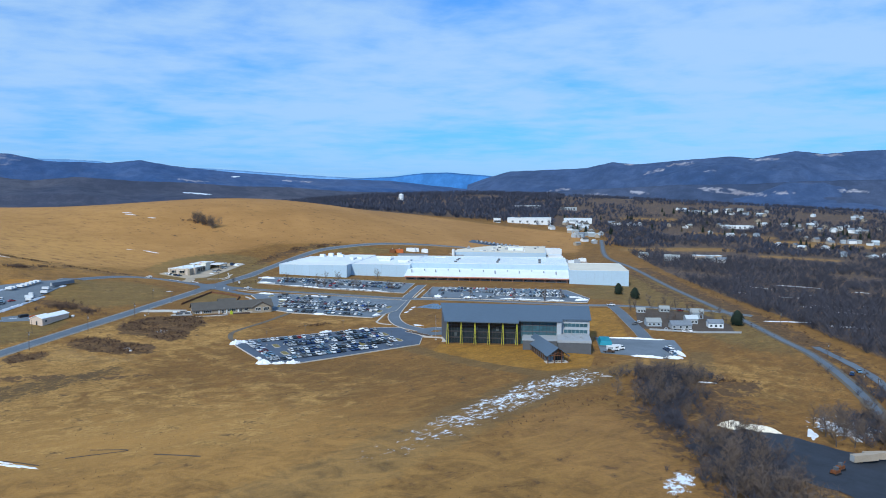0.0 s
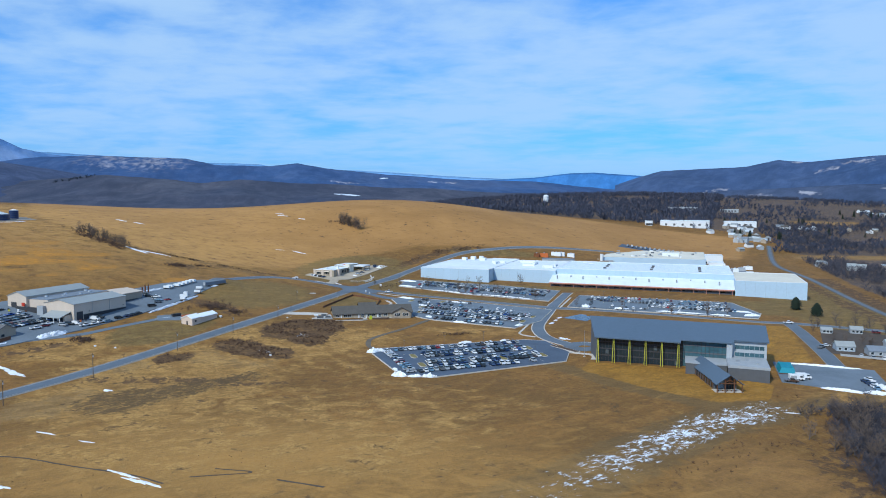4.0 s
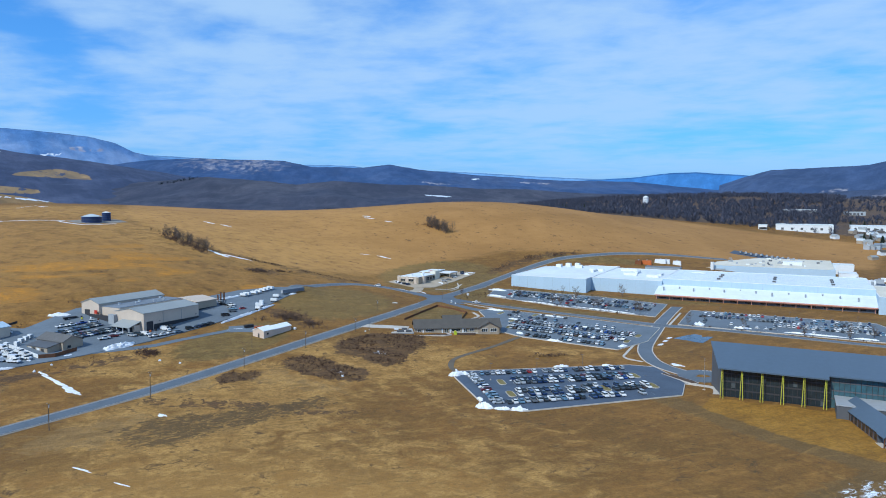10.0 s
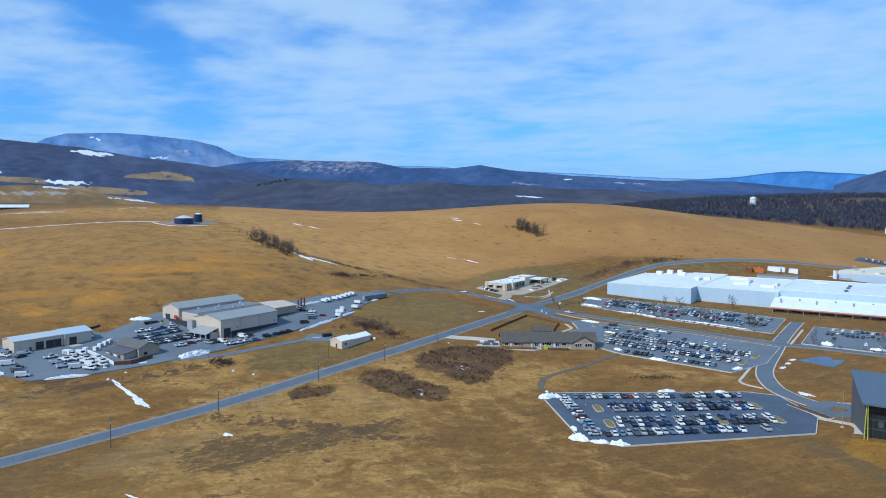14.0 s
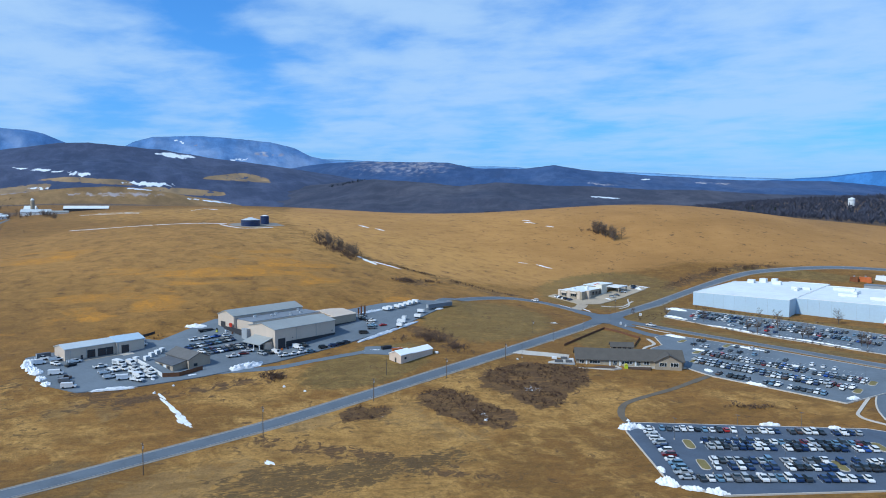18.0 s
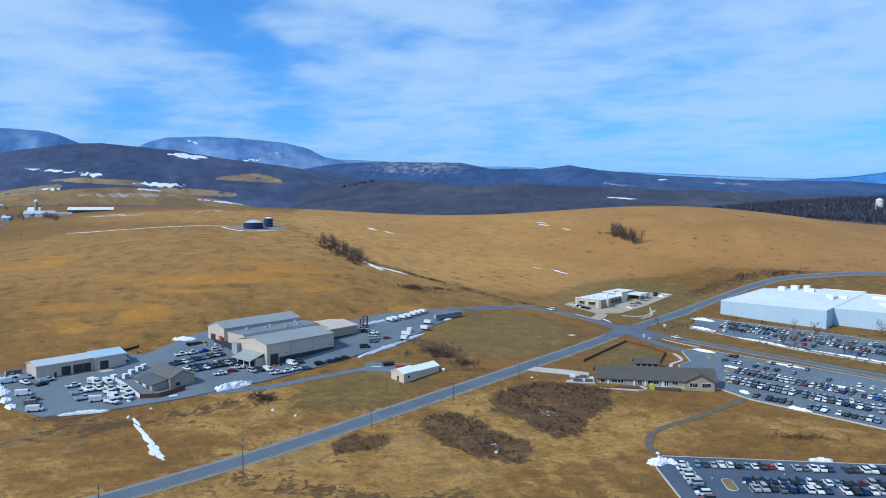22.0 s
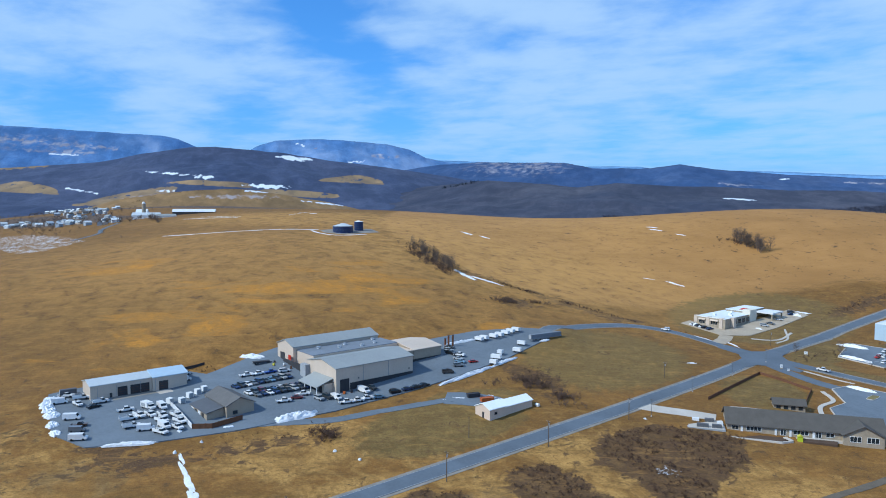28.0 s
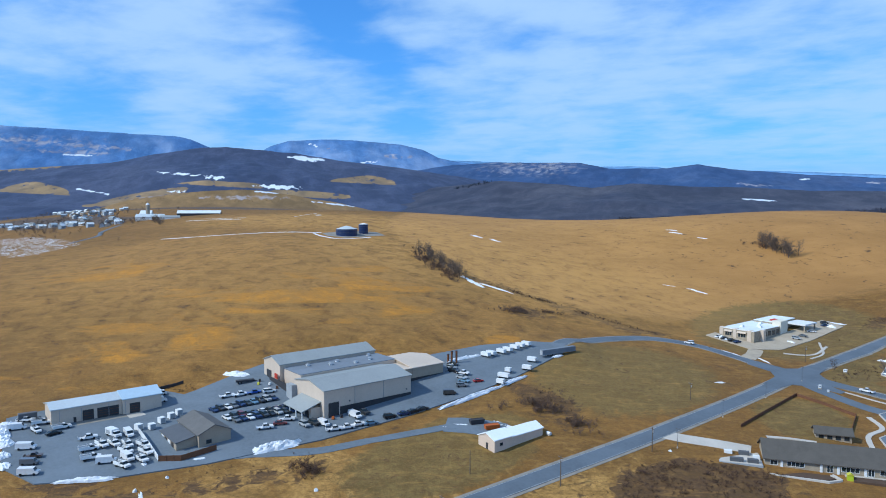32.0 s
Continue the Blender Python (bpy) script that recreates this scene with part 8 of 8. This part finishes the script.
HEAP = "old ploughed snow heap at the pavement edge"
for x, y, rx, ry, h, t, b in (
    (-201, 446, 5, 3.4, 2.2, 60, "staff"), (-197, 449, 3, 2, 1.4, 0, "staff"), (-163, 399, 4, 2.6, 2.2, 10, "staff"), (-154, 400, 4, 1.6, 1.2, 20, "staff"), (-146, 402.5, 4, 1.8, 1.5, 20, "staff"), (-170, 409, 3, 1.5, 1.0, -50, "staff"),
    (-160, 455, 14, 1.1, 0.7, 38, "staff"), (-143, 468, 9, 1.1, 0.7, 38, "staff"), (-125, 481, 8, 1.0, 0.6, 38, "staff"), (-152, 490, 4, 1.6, 1.0, 36, "staff"), (-128, 503, 3, 1.5, 1.0, 36, "staff"),
    (-175, 550, 6, 1.6, 1.0, 0, "north"), (-150, 577, 8, 1.1, 0.7, 0, "north"), (-185, 579, 7, 1.0, 0.7, 0, "north"), (-170, 604, 12, 1.0, 0.7, 0, "north"), (-138, 601, 5, 1.0, 0.7, 0, "north"), (-256, 634, 8, 2, 1.2, -4, "north"), (-205, 632, 13, 1.3, 0.8, -4, "north"), (-228, 606, 5, 1.4, 0.9, 0, "north"), (-205, 560, 3, 2, 1.2, 0, "north"), (-130, 556, 4, 2, 1.2, 60, "north"),
    (-230, 688, 26, 1.2, 0.7, -11, "works_west"), (-175, 683, 30, 1.2, 0.7, -6, "works_west"), (-284, 704, 10, 2.2, 1.2, -12, "works_west"), (-296, 738, 8, 3, 1.6, 0, "works_west"),
    (-15, 648, 24, 1.3, 0.8, -3, "works_east"), (18, 646, 9, 1.6, 1.0, -3, "works_east"), (42, 652, 6, 3, 1.8, 20, "works_east"), (-62, 651, 7, 2.2, 1.2, 0, "works_east"), (-92, 652, 4, 4, 2.0, 0, "works_east"), (36, 668, 9, 1.6, 0.9, 0, "works_east"),
    (70, 496, 22, 1.4, 0.9, 0, "service"), (70, 446, 10, 1.6, 1.0, -8, "service"), (86, 446, 6, 2.2, 1.4, 5, "service"), (92, 458, 2, 7, 1.6, 20, "service"),
    (-477, 290, 3.6, 6, 2.0, 30, "yard"), (-469, 288, 4, 3, 1.8, 0, "yard"), (-461, 287, 4, 3.4, 1.8, 0, "yard"), (-449, 285, 3.4, 2.4, 1.3, 0, "yard"), (-440, 284.5, 3, 2, 1.0, 0, "yard"), (-412, 307, 11, 1.6, 0.9, 64, "yard"), (-396, 372, 10, 3, 2.2, 82, "yard"), (-388, 470, 22, 1.6, 1.0, 94, "yard"), (-391, 500, 10, 1.4, 0.8, 96, "yard"), (-429, 500, 12, 1.6, 1.0, 84, "yard"), (-478, 390, 8, 2, 1.4, 40, "yard"), (-412, 326, 1.6, 1, 0.6, 0, "yard"), (-404, 344, 2.4, 0.8, 0.4, 70, "yard"), (-402, 545, 4, 1, 0.7, 80, "yard"),
    (-387, 694, 4, 2, 1.6, 0, "bank_lot"), (-356, 728, 3, 1.2, 0.8, 0, "bank_lot"), (-357, 792, 4, 2, 1.4, 0, "bank_lot")):
    snow_heap("snowbank", HEAP, x, y, rx, ry, h, t, base=b)
for x, y, rx, ry, t in ((-388, 318, 6, 0.8, -10), (-377, 315, 8, 0.8, -10), (-364, 312.5, 8, 1.3, -12), (-351, 309.5, 8, 2.2, -12), (-470, 799.5, 10, 1.6, -4), (-726, 772, 10, 2.6, -5), (-700, 776, 9, 1.8, 0), (-594, 958, 9, 1.6, 0), (-604, 968, 6, 1.4, 0), (-556, 952, 6, 1.2, 0),
                        (-557, 616, 16, 2.6, -10), (-535, 622, 14, 1.8, 14), (-370, 438, 3, 1, 40), (-368, 444, 4, 1, 45), (-356, 460, 6, 1.6, 20), (-194, 222, 9, 0.7, -12), (-180, 217, 9, 1.2, -14), (-262, 250, 5, 0.6, 0), (-236, 247, 4, 0.4, 0), (-225, 200, 6, 1.2, 0),
                        (-288, 310, 2.2, 1.6, 0), (-360, 807, 8, 2, 20), (-1013, 733, 9, 4, 0), (-364, 664, 7, 1, -5), (-345, 668, 6, 0.8, -30), (-335, 600, 3, 1, 60), (-108, 575, 3.5, 1.6, 80), (-107, 588, 3, 1.4, 80), (-106, 598, 3, 1.4, 80), (-90, 524, 4, 2, -30), (40, 392, 3, 0.5, 10), (94, 392, 5, 1.4, 0)):
    snow_heap("snow_patch", "thin patch of melting snow on dry grass", x, y, rx, ry, 0.12, t)
for x0, y0, x1, y1, n in ((-500, 790, -488, 796, 1), (-1165, 625, -1080, 655, 7), (-1064, 757, -1012, 693, 6)):
    for i in range(n):
        s = (i + 0.5) / n
        snow_heap("snow_patch", "thin line of drifted snow across the field", x0 + (x1 - x0) * s, y0 + (y1 - y0) * s, math.hypot(x1 - x0, y1 - y0) / n * sr.uniform(0.35, 0.6), sr.uniform(0.6, 1.3), 0.1, math.degrees(math.atan2(y1 - y0, x1 - x0)) + sr.uniform(-4, 4), n=14)
for pts, w, rag in (([(-930, 492), (-901, 511), (-860, 548), (-820, 590), (-790, 612)], 2.4, 1.6), ([(-790, 604), (-768, 600), (-742, 606), (-738, 640)], 2.6, 1.6), ([(-1165, 600), (-1110, 622), (-1062, 640)], 2.6, 2.2)):
    lay("snow_line", "thin line of old snow along a farm track", "snow", ribbon(pts, w, 0.14, rag, step=3.0), M["snow"])
snow_heap("salt_mound", "large pale pile of road salt beside the gravel yard", 86, 312, 6.5, 4.4, 3.0, 20, "salt", category="pile", rough=0.25)
snow_heap("salt_mound", "lower yellowish pile of road salt beside the gravel yard", 98, 311, 7, 3.6, 2.4, -10, "salt", category="pile", rough=0.25)
for i in range(6):
    snow_heap("snow_patch", "strip of snow under the trackside trees", 132 + sr.uniform(-14, 22), 306 + sr.uniform(-18, 34), sr.uniform(4, 9), sr.uniform(1, 2.6), 0.1, 62 + sr.uniform(-12, 12), n=16)
for i in range(26):
    x, y = 260 + sr.uniform(-60, 260), 620 + sr.uniform(-80, 320)
    snow_heap("snow_patch", "strip of snow on the wooded valley floor", x, y, sr.uniform(8, 26), sr.uniform(1.5, 4), 0.1, sr.uniform(-15, 15), n=14)


def utility_pole(x, y, high, arm=True, label="weathered wooden utility pole with crossarm beside the road"):
    p = thing("utility_pole", label, "pole", pose(x, y, gz(x, y)), "utility poles")
    part("pole_shaft", tube((0, 0, -0.5), (0, 0, high), 0.2, 0.13, 8), M["wood_pole"], p)
    if arm:
        part("crossarm", box(-1.2, 1.2, -0.07, 0.07, high - 0.9, high - 0.72), M["wood_pole"], p)
        for s in (-1.05, -0.5, 0.5, 1.05):
            part("insulator", tube((s, 0, high - 0.72), (s, 0, high - 0.5), 0.06, n=6), M["steel"], p)
        part("transformer", tube((0.35, 0, high - 2.4), (0.35, 0, high - 1.4), 0.26, n=8), M["steel"], p)


for x, y, h, a in ((-312, 271, 12.5, True), (-312, 324, 13.5, True), (-310, 388, 11.8, True), (-307, 441, 11.5, True), (-304, 493, 10.5, True), (-333, 420, 9, False), (-328, 560, 9, True), (-330, 690, 10, True), (-309, 215, 12, True), (177, 400, 10, True), (181, 392, 10, True), (191, 574, 10, True), (186, 470, 10, True)):
    utility_pole(x, y, h, a)


def lamp_post(x, y, high, z, label="tall grey car park lamp post"):
    p = thing("lamp_post", label, "lamp post", pose(x, y, z), "lamp posts")
    part("lamp_base", tube((0, 0, -0.3), (0, 0, 0.6), 0.3, n=8), M["concrete"], p)
    part("lamp_shaft", tube((0, 0, 0.6), (0, 0, high), 0.1, 0.07, 6), M["dark_grey"], p)
    part("lamp_head", box(-0.9, 0.9, -0.18, 0.18, high, high + 0.16), M["dark_grey"], p)


for x, y in ((-179, 444), (-159, 465), (-138, 486), (-153, 418), (-134, 444), (-114, 470), (-96, 456)):
    lamp_post(x, y, 9.5, float(level("staff", x, y)))
for x, y in ((-200, 578), (-160, 577), (-130, 590), (-190, 605), (-235, 615)):
    lamp_post(x, y, 9, float(level("north", x, y)))
for x, y in ((-307, 553), (-309, 598), (-312, 645), (-300, 505)):
    lamp_post(x, y, 8, gz(x, y), "slim grey street lamp beside the country road")
for x, y in ((-270, 715), (-225, 712), (-180, 706), (-80, 680), (-30, 680), (15, 680)):
    lamp_post(x, y, 10, gz(x, y) + 0.4, "tall grey lamp post on the factory car park")
fl = thing("flagpole", "tall slim flagpole beside the office", "flagpole", pose(-69, 478, gz(-69, 478)))
part("pole_shaft", tube((0, 0, -0.3), (0, 0, 17), 0.14, 0.07, 8), M["steel"], fl)
part("finial", tube((0, 0, 17), (0, 0, 17.3), 0.16, 0.05, 8), M["steel"], fl)
part("pole_base", tube((0, 0, -0.3), (0, 0, 0.3), 0.8, n=10), M["concrete"], fl)

for x, y, w, h, t in ((-306, 687, 2.2, 2.4, 20), (-300, 639, 1.5, 2.6, 40), (-295, 637, 1.2, 1.6, 40), (-279, 534, 1.4, 1.6, 30), (-274, 700, 4, 1.6, 0)):
    sg = thing("monument_sign", "small white monument sign beside the road", "sign", pose(x, y, gz(x, y), 0, 0, t), "roadside signs")
    part("sign_base", box(-w / 2, w / 2, -0.4, 0.4, -0.3, h * 0.3), M["stone"], sg)
    part("sign_panel", box(-w / 2 + 0.1, w / 2 - 0.1, -0.25, 0.25, h * 0.3, h), M["white"], sg)
    part("sign_bar", box(-w / 3, w / 3, -0.29, -0.255, h * 0.6, h * 0.72), M["tank_blue"], sg, "plain dark bar in place of writing")
for x, y in ((-344, 372), (-356, 368), (-395, 318), (-255, 408), (-300, 500), (-206, 455), (-398, 330), (66, 345)):
    snow_heap("boulder", "pale boulder lying in the dry grass", x, y, 1.0, 0.8, 0.9, 0, "dirty_snow", n=10, category="boulder")
for pts, w in (([(-300, 205), (-253, 223), (-215, 223), (-190, 222), (-172, 218)], 0.7), ([(-165, 236), (-150, 236), (-168, 226)], 0.6), ([(-137, 232), (-128, 231), (-118, 230)], 0.9)):
    lay("furrow", "narrow dark rut of bare soil in the field", "rut", ribbon(pts, w, 0.12, 0.35, step=1.5), M["soil"])

# forecourt of the office: turning circle, walks and straw-covered banks
turn_c = (-73, 504)
ring = [(turn_c[0] + 9 * math.cos(radians(a)), turn_c[1] + 7.5 * math.sin(radians(a))) for a in range(0, 361, 20)]
lay("turning_circle", "asphalt turning circle before the office door", "road", ribbon(ring, 9, 0.3), M["road"])
for pts, w in (([(-80, 486), (-70, 485), (-64, 482), (-62, 472)], 3.0), ([(-76, 514), (-68, 515), (-58, 511), (-54, 503)], 1.4), ([(-110, 523), (-122, 528), (-124, 545), (-124, 620)], 1.6), ([(-113, 640), (-113, 700)], 1.6), ([(-300, 646), (-262, 644)], 1.2), ([(-268, 616), (-258, 604), (-258, 588), (-247, 567)], 2.2), ([(-284, 548), (-276, 555), (-268, 560)], 2.0), ([(-243, 540), (-226, 552), (-214, 560), (-204, 556)], 2.4), ([(-62, 500), (-62, 470)], 4.0), ([(-348, 700), (-335, 712), (-338, 740)], 1.8), ([(-345, 745), (-332, 720), (-331, 700)], 1.4)):
    lay("sidewalk", "narrow pale concrete walk along the kerb", "pavement", ribbon(pts, w, 0.3, step=2.0), M["concrete"])
island_ob = thing("roadside_island", "long planted island with pale kerb at the car park entrance", "island", pose(-84, 494, gz(-84, 494) + 0.5, 0, 0, -38), "parking islands")
part("kerb", prism([(-12, -2.5), (12, -2.5), (13, 0), (12, 2.5), (-12, 2.5), (-13, 0)], -0.8, 0.15), M["concrete"], island_ob)
part("turf", prism([(-11.5, -2.1), (11.5, -2.1), (12.4, 0), (11.5, 2.1), (-11.5, 2.1), (-12.4, 0)], 0, 0.22), M["mulch"], island_ob)
lay("pond", "small grey pond beside the driveway", "water", ribbon([(-97, 606), (-88, 600), (-80, 598)], 19, 0.12, 5.0), M["water"])


def house(x, y, turn, w, d, h, wall, roof, label, group="village houses"):
    t = thing("house", label, "house", pose(x, y, gz(x, y), 0, 0, turn), group)
    gable_shell(t, 0, w, 0, d, -3, h, h + d * 0.32, "x", wall, roof, 0.4)
    return t


hr = random.Random(23)
for x, y, w, d, h, wl2, rf in ((84, 540, 11, 8, 3.2, "house_blue", "grey_roof"), (101, 534, 15, 8, 3, "grey", "flat_grey"), (116, 556, 9, 7, 4, "pale_panel", "pale_roof"), (124, 580, 10, 8, 5, "house_blue", "grey_roof"), (130, 545, 11, 7, 3.6, "white", "flat_grey"), (104, 604, 8, 6, 3, "grey", "grey_roof"), (84, 596, 7, 5, 2.6, "pale_panel", "grey_roof")):
    hs2 = house(x, y, hr.uniform(-8, 8), w, d, h, wl2, rf, "small pale gabled building beside the service drive", "buildings by the drive")
    for i in range(3):
        window(hs2, "y", 0, 1.2 + i * w / 3.2, 2.8 + i * w / 3.2, 0.9, 2.4, -1, "glass", "white")
for k, p, x, y, t in (("sedan", "white", 96, 529, 80), ("sedan", "silver", 102, 527, 85), ("suv", "white", 108, 526, 85), ("pickup", "white", 113, 527, 88), ("sedan", "dark red", 108, 612, 20), ("suv", "dark red", 122, 612, 10), ("sedan", "white", 80, 552, 40), ("pickup", "grey", 76, 545, 60), ("sedan", "light blue", 192, 440, 80), ("suv", "dark blue", 185, 432, 60)):
    park(k, p, x, y, gz(x, y) + 0.1, t)
fence_line([(84, 527), (118, 524), (150, 531)], 1.4, "grey", "low grey fence round the small yard", 5.0)
for cx, cy, sx, sy, n in ((84, 1480, 16, 60, 14), (105, 1370, 16, 60, 18), (424, 1836, 70, 25, 12), (535, 1842, 60, 30, 12), (428, 1593, 70, 25, 8), (585, 1650, 60, 30, 16), (663, 1601, 50, 30, 10), (575, 1437, 50, 20, 5), (653, 1452, 40, 25, 8), (240, 1085, 60, 12, 7), (208, 1563, 50, 20, 6), (777, 1790, 60, 30, 8), (393, 1461, 40, 14, 4), (580, 1267, 50, 25, 8), (456, 1328, 40, 20, 4)):
    for _ in range(n):
        house(cx + hr.gauss(0, sx), cy + hr.gauss(0, sy), hr.uniform(0, 180), hr.uniform(9, 15), hr.uniform(7, 10), hr.uniform(4, 6.5), hr.choice(("white", "white", "grey", "house_blue", "tan_siding", "pale_panel", "stone")), hr.choice(("grey_roof", "brown_roof", "pale_roof", "flat_grey")), "small gabled house in the valley village")
for x, y, w, d, h, wall, roof in ((-62, 1490, 92, 60, 9, "white", "white_roof"), (-90, 1470, 14, 22, 8, "white", "white_roof"), (60, 1560, 60, 40, 8, "white", "white_roof"), (-60, 1790, 70, 22, 6, "grey", "pale_roof"), (60, 1790, 40, 16, 6, "pale_panel", "pale_roof"), (400, 1590, 60, 18, 6, "white", "white_roof"), (235, 1085, 40, 14, 7, "cream", "white_roof")):
    wh = thing("warehouse", "low white warehouse in the valley", "building", pose(x, y, gz(x, y)), "valley warehouses")
    part("wall", box(0, w, 0, d, -5, h), M[wall], wh)
    part("roof", box(-0.4, w + 0.4, -0.4, d + 0.4, h, h + 0.6), M[roof], wh)
    for i in range(5):
        part("loading_door", box(w * (0.1 + 0.17 * i), w * (0.1 + 0.17 * i) + 4, -0.12, -0.01, 0, 4), M["dark_grey"], wh)
for cx, cy, sx, sy, n in ((-1470, 500, 60, 14, 16), (-1600, 450, 90, 18, 12), (-1330, 535, 30, 14, 9), (-1650, 560, 90, 20, 12), (-1900, 600, 120, 40, 16), (-2100, 620, 120, 40, 14), (-1760, 640, 100, 30, 10)):
    for _ in range(n):
        house(cx + hr.gauss(0, sx), cy + hr.gauss(0, sy), hr.uniform(0, 180), hr.uniform(7, 12), hr.uniform(6, 8.5), hr.uniform(3, 5.5), hr.choice(("white", "grey", "cream", "house_blue", "pale_panel")), hr.choice(("grey_roof", "brown_roof", "pale_roof", "white_roof")), "small gabled house in the hill village", "hill village houses")
for x, y, w, d, h, wl2, rf in ((-1335, 575, 44, 14, 7, "white", "pale_roof"), (-1365, 590, 18, 20, 9, "white", "white_roof"), (-1330, 640, 70, 14, 6, "dark_base", "white_roof"), (-1290, 600, 30, 8, 4, "white", "grey_roof")):
    house(x, y, 60, w, d, h, wl2, rf, "long white farm barn on the hill", "farm barns")
silo = thing("farm_silo", "tall tan farm silo with pale domed cap", "silo", pose(-1352, 600, gz(-1352, 600)))
part("silo_wall", tube((0, 0, -3), (0, 0, 24), 3.2, 3.2, 16), M["stone"], silo)
part("silo_cap", tube((0, 0, 24.02), (0, 0, 27.4), 3.4, 1.0, 16), M["white"], silo)
for i in range(22):
    bare_tree(-1285 + i * 7 + sr.uniform(-4, 4), 590 - i * 1.5 + sr.uniform(-5, 5), sr.uniform(6, 10), "leafless tree along a farm lane", "farm lane trees")
lay("farm_lane", "grey farm lane on the hill", "road", ribbon([(-1280, 540), (-1180, 490), (-1110, 468), (-1060, 425)], 6, 0.3, 0.5), M["road"])
lay("gravel_yard", "dark gravel yard at the edge of the thicket", "yard", ribbon([(76, 296), (98, 278), (125, 262), (165, 246)], 56, 0.16, 5.0), M["yard_dark"])
for x, y, t in ((126, 281, 20), (133, 286, 10)):
    trailer(x, y, t, 11, "tan_siding", "long tan lorry trailer in the gravel yard", 2.6, gz(x, y) + 0.2)
for x, y in ((108, 262), (112, 268)):
    mc = thing("machine", "rusty old digging machine in the gravel yard", "machine", pose(x, y, gz(x, y) + 0.15, 0, 0, 40), "old machines")
    part("machine_body", box(-1.6, 1.6, -1.0, 1.0, 0.6, 1.6), M["rust"], mc)
    part("machine_cab", box(-0.4, 0.9, -0.7, 0.7, 1.6, 2.7), M["dark_grey"], mc)
    part("machine_arm", tube((1.4, 0, 1.4), (3.4, 0, 2.6), 0.2, 0.14), M["rust"], mc)
    for s in (-1, 1):
        part("machine_track", box(-1.8, 1.8, s * 1.0 - 0.25, s * 1.0 + 0.25, 0, 0.6), M["black"], mc)
for x, y, mt, w in ((-198, 966, "orange", 12), (-186, 985, "white", 14), (-178, 990, "white", 10), (-165, 992, "white", 10), (-205, 960, "rust", 8), (30, 1005, "white", 12), (44, 985, "white", 9), (52, 1000, "grey", 10), (60, 1020, "white", 12), (30, 1040, "white", 10)):
    st = thing("process_tank", "storage tank and plant equipment behind the factory", "tank", pose(x, y, gz(x, y)), "plant equipment")
    part("tank_body", box(0, w, 0, 5, -1, 4.5, top=(0.6, 0.6)), M[mt], st)
    part("tank_hatch", tube((w / 2, 2.5, 4.5), (w / 2, 2.5, 5.6), 0.8, n=8), M["steel"], st)
